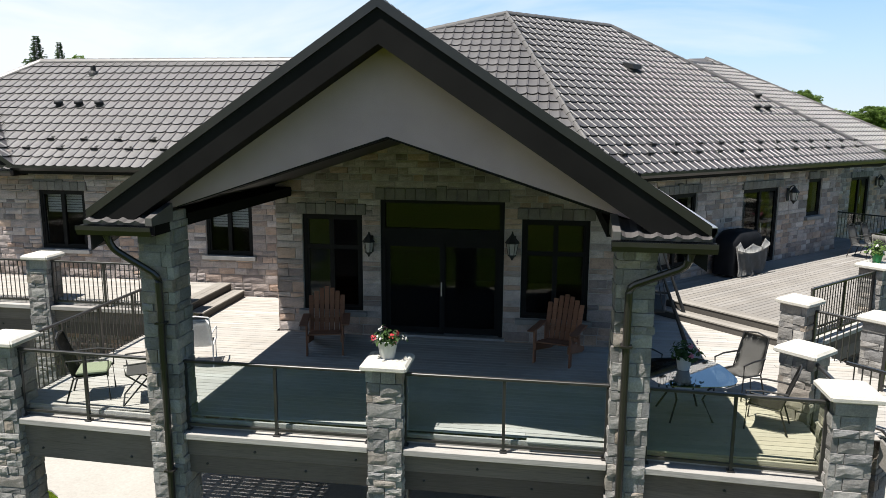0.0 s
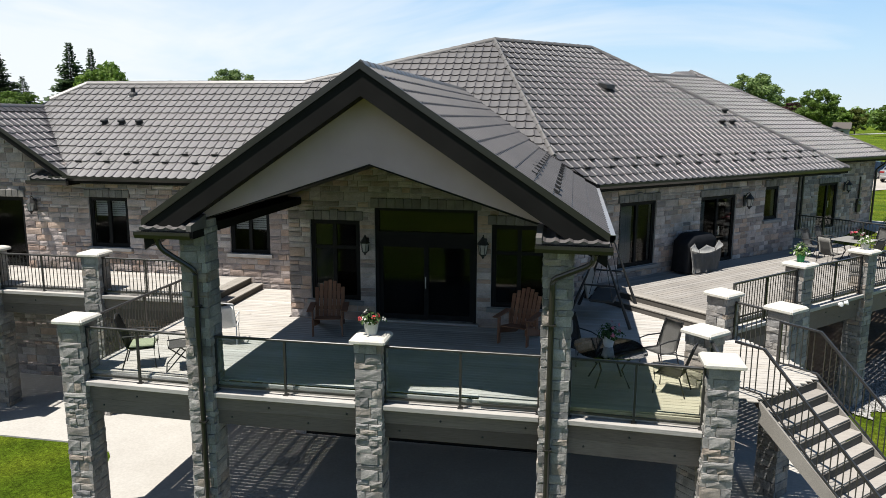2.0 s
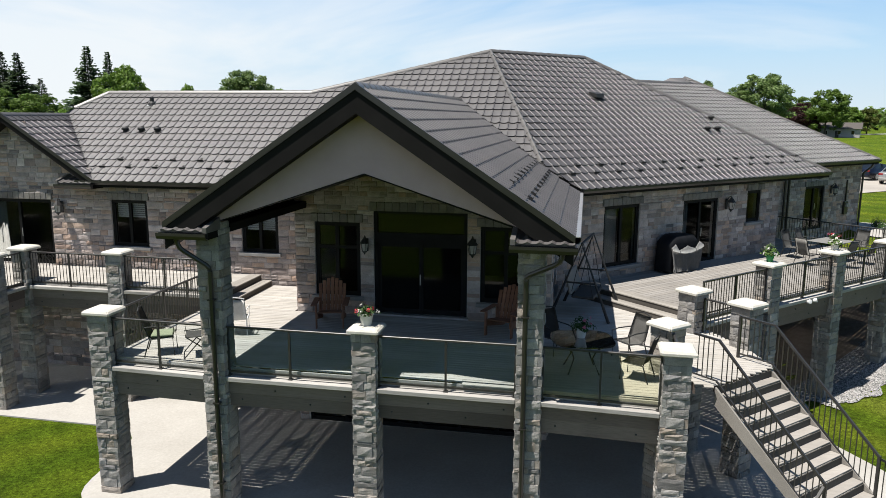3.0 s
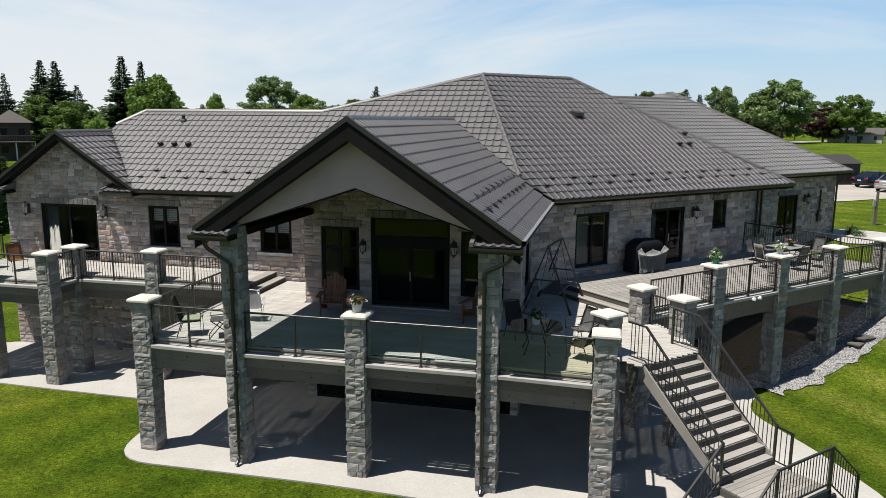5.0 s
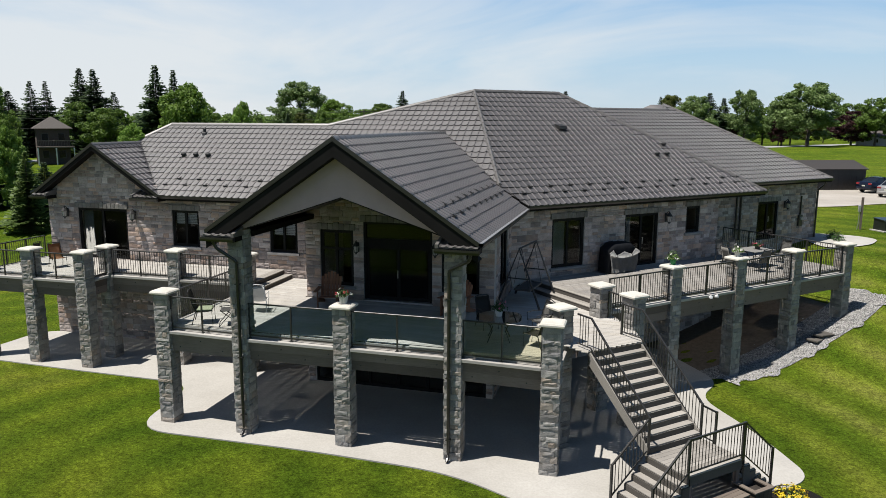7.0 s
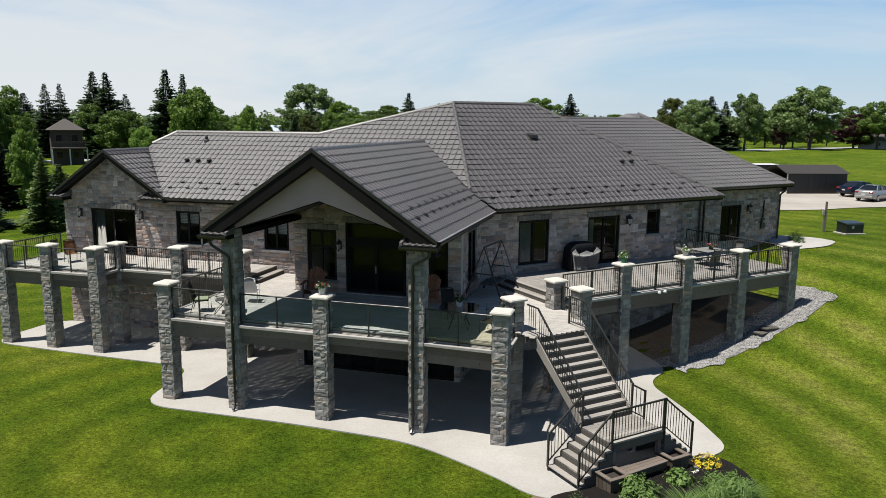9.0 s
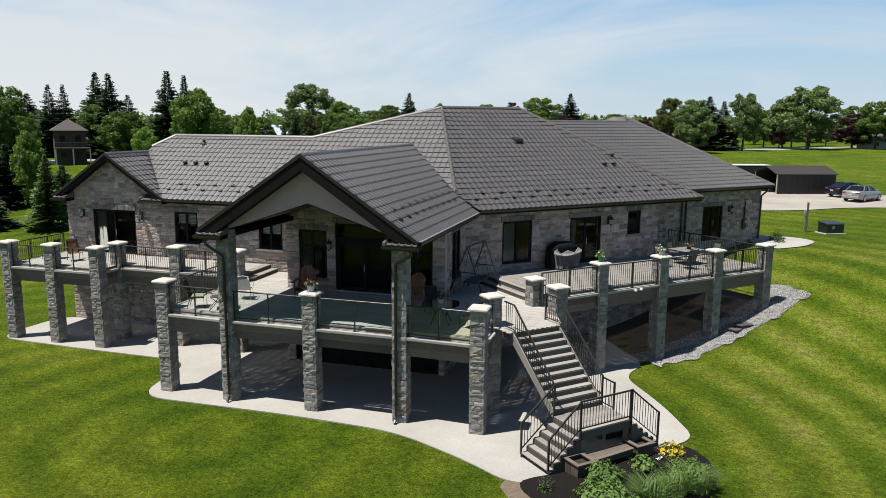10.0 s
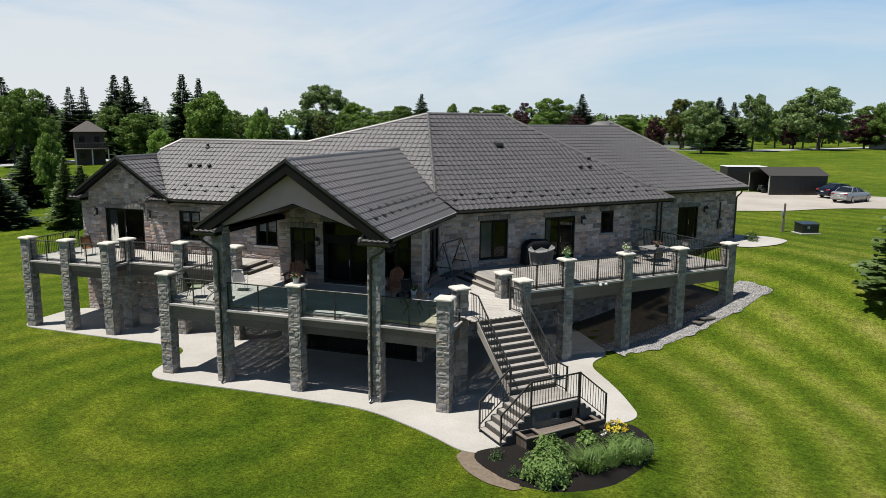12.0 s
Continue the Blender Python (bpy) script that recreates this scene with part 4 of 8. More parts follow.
def opening(kind, m, o, y, cols, rows=(), label="", sill=True, lintel=True, handle=False, blind=0.0, curtain=0.0, glass=None):
    """A framed opening with its panes, sill and header stones in a wall that faces -y of m. cols, rows: bar places as fractions."""
    count[kind] += 1
    x0, x1, z0, z1 = o
    w = thing("%s_%d" % (kind, count[kind]), label, kind, HOME, "", "structure")
    f, ya, yb = 0.075, y + 0.035, y + 0.13
    part("frame", boxes((x0, x1, ya, yb, z1 - f, z1), (x0, x1, ya, yb, z0, z0 + f), (x0, x0 + f, ya, yb, z0 + f, z1 - f), (x1 - f, x1, ya, yb, z0 + f, z1 - f), m=m), M_FRAME, w)
    xs = [x0 + f] + [x0 + (x1 - x0) * c for c in cols] + [x1 - f]
    zs = [z0 + f] + [z0 + (z1 - z0) * c for c in rows] + [z1 - f]
    for c in xs[1:-1]:
        part("mullion", boxes((c - 0.05, c + 0.05, ya + 0.005, yb - 0.005, z0 + f, z1 - f), m=m), M_FRAME, w)
    for a, b in zip(xs, xs[1:]):
        for z in zs[1:-1]:
            part("transom_bar", boxes((a, b, ya + 0.008, yb - 0.008, z - 0.045, z + 0.045), m=m), M_FRAME, w)
        for p, q in zip(zs, zs[1:]):
            s = 0.045
            sash = part("sash", boxes((a, b, ya + 0.02, yb - 0.02, q - s, q), (a, b, ya + 0.02, yb - 0.02, p, p + s), (a, a + s, ya + 0.02, yb - 0.02, p + s, q - s), (b - s, b, ya + 0.02, yb - 0.02, p + s, q - s), m=m), M_FRAME, w)
            pane = part("pane", boxes((a + s, b - s, y + 0.078, y + 0.084, p + s, q - s), m=m), glass or M_PANE_DIM, sash)
            pane.visible_shadow = False
    if handle:
        xm = (x0 + x1) / 2
        part("handle", boxes((xm + 0.06, xm + 0.085, ya - 0.05, ya - 0.02, z0 + 0.95, z0 + 1.25), m=m, bevel=0.006), M_FLASH, w)
    if sill:
        part("sill", boxes((x0 - 0.1, x1 + 0.1, y - 0.12, y + 0.034, z0 - 0.11, z0 - 0.004), m=m, bevel=0.01), M_SILL, w)
    if lintel:
        n = max(3, round((x1 - x0 + 0.2) / 0.22))
        for k in range(n):
            a, b = x0 - 0.1 + (x1 - x0 + 0.2) * k / n, x0 - 0.1 + (x1 - x0 + 0.2) * (k + 1) / n
            part("header_stone", boxes((a + 0.004, b - 0.004, y - 0.085, y + 0.03, z1 + 0.004, z1 + 0.235 + (0.05 if k == n // 2 and n % 2 else 0)), m=m, bevel=0.012), M_LINTEL, w)
    if blind:
        bm = bmesh.new()
        n = max(4, int((z1 - z0) * blind / 0.07))
        for k in range(n):
            z = z1 - f - 0.06 - k * 0.07
            box(bm, x0 + 0.12, x1 - 0.12, y + 0.20, y + 0.215, z - 0.055, z, m)
        tagged(part("window_blind", bm, M_BLIND), "pale slatted blind half lowered behind the glass", "blind")
    if curtain:
        bm = bmesh.new()
        rowsv = []
        for k in range(25):
            x = x0 + 0.1 + curtain * k / 24
            yy = y + 0.24 + 0.03 * math.sin(k * 1.9)
            rowsv.append((bm.verts.new(m @ Vector((x, yy, z0 + 0.03))), bm.verts.new(m @ Vector((x, yy, z1 - 0.1)))))
        for p, q in zip(rowsv, rowsv[1:]):
            bm.faces.new((p[0], q[0], q[1], p[1]))
        bmesh.ops.solidify(bm, geom=bm.faces[:], thickness=0.004)
        tagged(part("curtain", bm, M_CURTAIN, smooth=True), "pale gathered curtain behind the glass", "curtain")
    return w


opening("window", HOME, PORCH_OPEN[0], PORCH_WALL, [0.48], [0.66], "black-framed four-pane window beside the porch door", glass=M_PANE)
opening("window", HOME, PORCH_OPEN[2], PORCH_WALL, [0.5], [0.66], "black-framed four-pane window on the porch", glass=M_PANE)
opening("window", HOME, LEFT_OPEN[1], LEFT_WALL, [0.5], [], "black-framed casement window with a blind", blind=0.35)
opening("window", HOME, LEFT_OPEN[2], LEFT_WALL, [0.5], [], "black-framed casement window with a half-lowered blind", blind=0.5)
opening("door", HOME, LEFT_OPEN[0], LEFT_WALL, [0.5], [], "wide black-framed sliding door with a curtain", False, handle=True, curtain=0.5)
opening("window", WING, WING_OPEN[0], WING_WALL, [0.5], [], "black-framed two-pane window of the wing", curtain=0.75, glass=M_PANE_BRIGHT)
opening("door", WING, WING_OPEN[1], WING_WALL, [0.5], [], "black-framed sliding patio door with pale curtain", False, handle=True, curtain=0.45, glass=M_PANE_BRIGHT)
opening("window", WING, WING_OPEN[2], WING_WALL, [], [], "small black-framed single-pane window")
opening("door", WING, WING2_OPEN[0], WING2_WALL, [0.5], [], "dark double entry door with narrow glass", False, handle=True)
opening("window", EAST, SIDE_OPEN[0], -1.5, [0.5], [], "tall black-framed window in the porch side wall")
opening("door", HOME, (-14.2, -13.1, 0.02, 2.1), LEFT_WALL, [], [], "dark glazed basement door under the deck", False, False)

# added dark panels that stand in for shade below the porch deck
for o in LOW_SHADE_OPEN:
    opening("door", HOME, o, PORCH_WALL, [0.17, 0.33, 0.5, 0.67, 0.83], [], "added dark glazed panels standing in for the deep shade under the porch deck", False, False)


def porch_door():
    """The wide black sliding door with its transom light."""
    x0, x1, z0, z1 = PORCH_OPEN[1]
    count["door"] += 1
    d = thing("door_%d" % count["door"], "wide black sliding door with a transom light above", "door", HOME, "", "structure")
    y = PORCH_WALL
    part("frame", boxes((x0, x0 + 0.09, y + 0.02, y + 0.16, z0, z1), (x1 - 0.09, x1, y + 0.02, y + 0.16, z0, z1), (x0 + 0.09, x1 - 0.09, y + 0.02, y + 0.16, z1 - 0.07, z1),
                        (x0 + 0.09, x1 - 0.09, y + 0.02, y + 0.16, 5.42, 5.70)), M_FRAME, d)
    part("threshold", boxes((x0 - 0.05, x1 + 0.05, y - 0.10, y + 0.16, z0 + 0.004, z0 + 0.06), bevel=0.008), M_FLASH, d)
    top = part("pane", boxes((x0 + 0.09, x1 - 0.09, y + 0.085, y + 0.091, 5.70, z1 - 0.07)), M_PANE, d)
    top.visible_shadow = False
    xm = (x0 + x1) / 2
    for a, b, yy in ((x0 + 0.09, xm + 0.05, 0.07), (xm - 0.03, x1 - 0.09, 0.115)):
        leaf = part("door_leaf", boxes((a, a + 0.10, y + yy, y + yy + 0.04, z0 + 0.06, 5.42), (b - 0.10, b, y + yy, y + yy + 0.04, z0 + 0.06, 5.42), (a + 0.10, b - 0.10, y + yy, y + yy + 0.04, 5.30, 5.42), (a + 0.10, b - 0.10, y + yy, y + yy + 0.04, z0 + 0.06, z0 + 0.20)), M_FRAME, d)
        pn = part("pane", boxes((a + 0.10, b - 0.10, y + yy + 0.017, y + yy + 0.023, z0 + 0.20, 5.30)), M_PANE, leaf)
        pn.visible_shadow = False
    part("handle", boxes((xm - 0.02, xm + 0.005, y + 0.03, y + 0.06, z0 + 0.9, z0 + 1.2), bevel=0.006), M_FLASH, d)
    for k in range(13):
        a = x0 - 0.1 + (x1 - x0 + 0.2) * k / 13
        part("header_stone", boxes((a + 0.004, a + (x1 - x0 + 0.2) / 13 - 0.004, y - 0.085, y + 0.03, z1 + 0.004, z1 + 0.25 + (0.06 if k == 6 else 0)), bevel=0.012), M_LINTEL, d)


porch_door()

# ---- stone columns ----
CW = 0.52


def column(name, height, cap=True, seed=1):
    """A square column of split stone with a chamfered cap, standing on its own origin."""
    r = random.Random(seed)
    bm = boxes((-CW / 2 + 0.022, CW / 2 - 0.022, -CW / 2 + 0.022, CW / 2 - 0.022, -0.5, height - (0.12 if cap else 0)))
    col = part(name, bm, M_MORTAR)
    top = height - (0.12 if cap else 0.0)
    z, course = -0.05, 0
    while z < top - 0.02:
        h = r.choice((0.115, 0.15, 0.19, 0.22))
        if top - z - h < 0.1:
            h = top - z
        for side in range(4):
            turn = pose(0, 0, 0, 0, 0, 90 * side)
            wide = (side + course) % 2 == 0
            half = CW / 2 if wide else CW / 2 - 0.085
            cutx = [-half, half]
            if wide and r.random() < 0.75:
                cutx = [-half, r.uniform(-0.1, 0.1), half]
            elif not wide and r.random() < 0.3:
                cutx = [-half, r.uniform(-0.06, 0.06), half]
            for a, b in zip(cutx, cutx[1:]):
                d = r.uniform(0.085, 0.115)
                ob = new("stone", SPLIT[r.randrange(len(SPLIT))])
                ob.parent = col
                ob.matrix_basis = turn @ Matrix.Translation(((a + b) / 2, -CW / 2 + 0.085 - d / 2, z + h / 2)) @ Matrix.Diagonal((b - a - 0.007, d, h - 0.007, 1))
        z += h
        course += 1
    if cap:
        w = 0.345
        bm = bmesh.new()
        lv = [(w - 0.02, -0.11), (w, -0.095), (w, -0.045), (w - 0.035, -0.008), (w - 0.10, 0.012)]
        rings = [[bm.verts.new((sx * q, sy * q, height + z_)) for sx, sy in ((-1, -1), (1, -1), (1, 1), (-1, 1))] for q, z_ in lv]
        for a, b in zip(rings, rings[1:]):
            for k in range(4):
                bm.faces.new((a[k], a[(k + 1) % 4], b[(k + 1) % 4], b[k]))
        bm.faces.new(rings[0][::-1])
        bm.faces.new(rings[-1])
        bmesh.ops.bevel(bm, geom=[e for e in bm.edges if abs(e.verts[0].co.z - e.verts[1].co.z) > 0.01 and e.calc_length() < 0.2], offset=0.02, segments=2, affect="EDGES", clamp_overlap=True)
        part("cap", bm, M_CAP, col, "pale limestone column cap")
    return col


LOW_TOP, HIGH_TOP = 4.485, 4.80
low = tagged(column("stone_column", LOW_TOP, True, 11), "split grey stone column with a pale limestone cap", "column", "deck columns")
FRONT_Y = 10.10
COL_X = {"a": -8.49, "b": -5.60, "c": -2.16, "d": 1.31, "e": 4.16}
COL_Y = {"a": 10.21, "b": FRONT_Y, "c": FRONT_Y, "d": FRONT_Y, "e": 9.95}
low.matrix_world = pose(COL_X["a"], COL_Y["a"], 0)
copy_thing(low, pose(COL_X["c"], FRONT_Y, 0, 0, 0, 90))
copy_thing(low, pose(COL_X["e"], COL_Y["e"], 0, 0, 0, 180))
E2_AT, S2_AT, S1_AT = wing(11.28, -5.36, 0), wing(14.32, -5.46, 0), wing(14.36, -7.05, 0)
copy_thing(low, Matrix.Translation(E2_AT) @ pose(0, 0, 0, 0, 0, 45))
copy_thing(low, Matrix.Translation(S2_AT) @ pose(0, 0, 0, 0, 0, 135))
copy_thing(low, Matrix.Translation(S1_AT) @ pose(0, 0, 0, 0, 0, 225))
tall = tagged(column("porch_column", 6.60, False, 12), "tall split grey stone column carrying the porch gable", "column", "porch columns")
tall.matrix_world = pose(COL_X["b"], FRONT_Y, 0)
copy_thing(tall, pose(COL_X["d"], FRONT_Y, 0, 0, 0, 90))
high = tagged(column("stone_column", HIGH_TOP, True, 13), "split grey stone column with a pale limestone cap", "column", "deck columns")
R_AT = [wing(17.8 + 3.48 * k, -7.12, 0) for k in range(4)]
high.matrix_world = Matrix.Translation(R_AT[0]) @ pose(0, 0, 0, 0, 0, 45)
for k in (1, 2, 3):
    copy_thing(high, Matrix.Translation(R_AT[k]) @ pose(0, 0, 0, 0, 0, 45 + 90 * k))
L_AT = [(-20.1, 13.94), (-17.55, 13.94), (-14.97, 13.94), (-14.97, 15.3), (-11.67, 15.3), (-8.48, 15.3)]
for k, (x, y) in enumerate(L_AT):
    copy_thing(high, pose(x, y, 0, 0, 0, 90 * k))

# ---- decks ----
BOARD, GAP = 0.138, 0.011


def deck(name, poly, top, m, label, joist=0.45, mat=None):
    """Boards along x of m with open joints, on joists. poly in m's own x and y."""
    d = thing(name, label, "deck", HOME, "", "structure")
    ys = [p[1] for p in poly]
    y = min(ys) + BOARD / 2
    unit = bpy.data.meshes.get("deck_board") if mat is None else None
    if unit is None:
        bm = box(bmesh.new(), -0.5, 0.5, -0.5, 0.5, -0.5, 0.5)
        unit = bpy.data.meshes.new("deck_board")
        bm.to_mesh(unit)
        bm.free()
        unit.materials.append(mat or M_DECK)
    r = random.Random(len(label))
    while y < max(ys) - 0.02:
        for a, b in spans(poly, y):
            x = a
            first = True
            while x < b - 0.02:
                ln = r.uniform(1.2, 4.8) if first else r.uniform(3.6, 4.9)
                first = False
                e = b if b - x - ln < 0.8 else x + ln
                ob = new("deck_board", unit)
                ob.parent = d
                ob.matrix_basis = m @ Matrix.Translation(((x + e) / 2, y, top - 0.012 + r.uniform(-0.0015, 0.0015))) @ Matrix.Diagonal((e - x - 0.004, BOARD, 0.020, 1))
                x = e
        y += BOARD + GAP
    # joists below
    flip = [(q[1], q[0]) for q in poly]
    xs = [p[0] for p in poly]
    x = min(xs) + 0.1
    bm = bmesh.new()
    while x < max(xs):
        for a, b in spans(flip, x):
            box(bm, x - 0.02, x + 0.02, a + 0.06, b - 0.06, top - 0.27, top - 0.027, m)
        x += joist
    part("joists", bm, M_BEAM, d)
    return d


def wxy(p):
    """World place to the wing's own x, y."""
    return ((p[0] + p[1]) / math.sqrt(2), (p[1] - p[0]) / math.sqrt(2))


LOWER_POLY = [(-8.43, 10.26), (-2.0, 10.15), (4.15, 10.05), (4.15, 11.6), flat((11.25, -4.2)), flat((13.55, -4.2)), flat((14.2, -5.3)), flat((14.78, -6.95)), flat((14.78, -WING_WALL)), (1.56, 18.1), (1.56, PORCH_WALL - 0.06), (-5.76, PORCH_WALL - 0.06), (-5.76, LEFT_WALL - 0.06), (-8.05, LEFT_WALL - 0.06), (-8.05, 15.1), (-8.43, 15.1)]
deck("deck_lower", LOWER_POLY, DECK, HOME, "weathered grey board deck of the porch")
deck("deck_left", [(-20.05, 14.0), (-14.92, 14.0), (-14.92, 15.36), (-8.48, 15.36), (-8.45, LEFT_WALL - 0.06), (-20.05, LEFT_WALL - 0.06)], UPPER, HOME, "weathered pale board deck two steps up")
deck("deck_wing", [(14.78, 7.18), (28.18, 7.18), (28.18, WING2_WALL - 0.06), (25.6, WING2_WALL - 0.06), (25.6, WING_WALL - 0.06), (14.78, WING_WALL - 0.06)], UPPER, WING, "weathered grey board deck along the wing", mat=M_DECK_GREY)


def beam_set(name, a, b, top, label, drop=0.15, low=0.88):
    """A built-up edge beam between two columns with a ledge board on top."""
    a, b = Vector(a), Vector(b)
    ln = (b - a).length
    ang = math.degrees(math.atan2(b.y - a.y, b.x - a.x))
    m = Matrix.Translation(((a + b) / 2).to_3d()) @ pose(0, 0, 0, 0, 0, ang)
    t = thing(name, label, "beam", HOME, "", "structure")
    h = ln / 2 - CW / 2 - 0.005
    shelf = top - 0.03 - drop
    mid = (shelf - 0.10 + top - low) / 2
    part("beam_plank", boxes((-h, h, -0.12, 0.04, mid + 0.002, shelf - 0.102), m=m, bevel=0.006), M_BEAM, t)
    part("beam_plank", boxes((-h, h, -0.10, 0.05, top - low, mid - 0.002), m=m, bevel=0.006), M_BEAM, t)
    part("ledge_board", boxes((-h, h, -0.24, 0.02, shelf - 0.10, shelf), m=m, bevel=0.010), M_LEDGE, t)
    part("rim_board", boxes((-h, h, 0.022, 0.06, shelf - 0.10, top - 0.03), m=m, bevel=0.006), M_LEDGE, t)
    rb = random.Random(int(ln * 1000))
    for k in range(int(ln / 0.8)):
        x = -h + 0.3 + k * 0.8
        bm = bmesh.new()
        lathe(bm, [(0.022, 0), (0.022, 0.012), (0.012, 0.02)], 8)
        bmesh.ops.transform(bm, matrix=m @ Matrix.Translation((x, -0.12 if k % 2 else -0.10, mid + (0.12 if k % 2 else -0.14))) @ pose(0, 0, 0, 90), verts=bm.verts)
        part("bolt", bm, M_RAIL, t)
    return t


front = [(COL_X[k], COL_Y[k]) for k in "abcde"]
for p, q in zip(front, front[1:]):
    beam_set("edge_beam", (*p, 0), (*q, 0), DECK, "weathered dark timber edge beam with a pale ledge")
beam_set("edge_beam", (COL_X["e"], COL_Y["e"], 0), E2_AT, DECK, "weathered dark timber edge beam with a pale ledge")
beam_set("edge_beam", (COL_X["a"], 15.3, 0), (COL_X["a"], COL_Y["a"], 0), DECK, "weathered dark timber edge beam with a pale ledge")
rows_r = [S1_AT] + R_AT
for p, q in zip(rows_r, rows_r[1:]):
    beam_set("edge_beam", (p.x, p.y, 0), (q.x, q.y, 0), UPPER, "weathered grey timber edge beam of the wing deck")
beam_set("edge_beam", S2_AT, S1_AT, DECK, "weathered timber beam beside the stair head")
for i, j in ((0, 1), (1, 2), (2, 3), (3, 4), (4, 5)):
    beam_set("edge_beam", (*L_AT[i], 0), (*L_AT[j], 0), UPPER, "weathered timber edge beam of the left deck", 0.08, 0.80)
beam_set("edge_beam", (-20.1, LEFT_WALL, 0), (*L_AT[0], 0), UPPER, "weathered timber edge beam of the left deck", 0.08, 0.80)


def railing(name, a, b, base, label, height=0.98, glass=None, gap=0.115, mids=1, foot=0.26, drop=0.17):
    """A straight metal rail between two points: balusters or glass, with posts between."""
    a, b = Vector(a), Vector(b)
    ln = (b - a).length
    ang = math.degrees(math.atan2(b.y - a.y, b.x - a.x))
    m = Matrix.Translation((*((a + b) / 2).xy, base - drop)) @ pose(0, 0, 0, 0, 0, ang) @ Matrix.Translation((0, -0.09, 0))
    h, height = ln / 2 - foot, height + drop
    t = thing(name, label, "railing", m, "deck railings")
    part("top_rail", boxes((-h, h, -0.03, 0.03, height - 0.045, height), bevel=0.008), M_RAIL, t)
    part("bottom_rail", boxes((-h, h, -0.02, 0.02, 0.07, 0.11)), M_RAIL, t)
    xs = [-h + 0.02] + [-h + 2 * h * (k + 1) / (mids + 1) for k in range(mids)] + [h - 0.02]
    for x in xs:
        post = part("post", boxes((x - 0.022, x + 0.022, -0.022, 0.022, 0.0, height - 0.045)), M_RAIL, t)
        part("base_plate", boxes((x - 0.05, x + 0.05, -0.05, 0.05, 0.0, 0.012)), M_RAIL, post)
    if glass:
        for p, q in zip(xs, xs[1:]):
            pn = part("glass_panel", boxes((p + 0.03, q - 0.03, -0.005, 0.005, 0.115, height - 0.05)), glass, t, "clear glass panel" if glass is M_CLEARGLASS else "grey tinted glass panel")
            pn.visible_shadow = False
    else:
        n = int(2 * h / gap)
        bm = boxes((-0.008, 0.008, -0.008, 0.008, 0.11, height - 0.045))
        first = part("baluster", bm, M_RAIL, t)
        first.matrix_basis = Matrix.Translation((-h + 2 * h / n, 0, 0))
        for k in range(2, n):
            x = -h + 2 * h * k / n
            if min(abs(x - q) for q in xs) < 0.03:
                continue
            ob = new("baluster", first.data)
            ob.parent = t
            ob.matrix_basis = Matrix.Translation((x, 0, 0))
    return t


for p, q in zip(front, front[1:]):
    railing("glass_railing", (*p, 0), (*q, 0), DECK, "dark metal railing with clear glass panels" if p[0] < -8.0 else "dark metal railing with lightly tinted glass panels", 0.96, M_CLEARGLASS if p[0] < -8.0 else M_RAILGLASS if p[0] < 1.0 else M_STRAWGLASS)
railing("glass_railing", (COL_X["e"], COL_Y["e"], 0), E2_AT, DECK, "dark metal railing with clear glass panels", 0.96, M_CLEARGLASS, mids=0)
railing("metal_railing", (COL_X["a"], 15.3, 0), (COL_X["a"], COL_Y["a"], 0), DECK, "dark metal railing with slim balusters", 0.96, mids=3)
for p, q in zip(rows_r, rows_r[1:]):
    railing("metal_railing", p, q, UPPER, "dark metal railing with slim balusters", 0.96)
railing("metal_railing", S2_AT, S1_AT, DECK, "short dark metal railing at the stair head", 0.93, mids=0)
for i, j in ((0, 1), (1, 2)):
    railing("metal_railing", (*L_AT[i], 0), (*L_AT[j], 0), UPPER, "dark metal railing with clear glass panels", 0.96, M_CLEARGLASS, drop=0.11)
for i, j in ((2, 3), (3, 4), (4, 5)):
    railing("metal_railing", (*L_AT[i], 0), (*L_AT[j], 0), UPPER, "dark metal railing with slim balusters", 0.96, mids=1 if j > 3 else 0, drop=0.11)
railing("metal_railing", (-20.1, LEFT_WALL, 0), (*L_AT[0], 0), UPPER, "dark metal railing with slim balusters", 0.96, mids=2, drop=0.11)
END_R = wing(28.24, -WING2_WALL + 0.15, 0)
railing("metal_railing", R_AT[3], END_R, UPPER, "dark metal railing with slim balusters", 0.96, mids=3)
beam_set("edge_beam", R_AT[3], END_R, UPPER, "weathered grey timber end beam of the wing deck")


def steps(name, m, width, rows, label):
    """Plain box steps. rows: y0, y1, top in m's own frame."""
    t = thing(name, label, "steps", HOME, "", "structure")
    for y0, y1, z in rows:
        k = 2
        for i in range(k):
            part("tread_board", boxes((0, width, y0 + (y1 - y0) * i / k + 0.003, y0 + (y1 - y0) * (i + 1) / k - 0.003, z - 0.035, z), m=m, bevel=0.004), M_STEP, t)
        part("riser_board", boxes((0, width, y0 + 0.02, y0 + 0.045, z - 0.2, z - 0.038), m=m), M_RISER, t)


# two steps up to the left deck and to the wing deck
steps("deck_steps", pose(-7.72, 15.35, 0, 0, 0, 90), 2.28, [(0.0, 0.36, DECK + 0.175), (0.36, 0.75, UPPER + 0.004)], "two weathered board steps up to the left deck")
SW = WING @ pose(14.40, 0, 0, 0, 0, -90)
steps("deck_steps", SW @ pose(-WING_WALL + 0.05, 0, 0), WING_WALL - 7.4, [(0.0, 0.36, DECK + 0.175), (0.36, 0.72, UPPER + 0.004)], "two weathered board steps up to the wing deck")

# ---- garden stair ----
LAND = 1.19
N_RISE = 11
ST_U0, ST_U1, ST_V0 = 11.45, 13.45, -4.2
RUN, RISE = 0.243, (DECK - LAND) / N_RISE
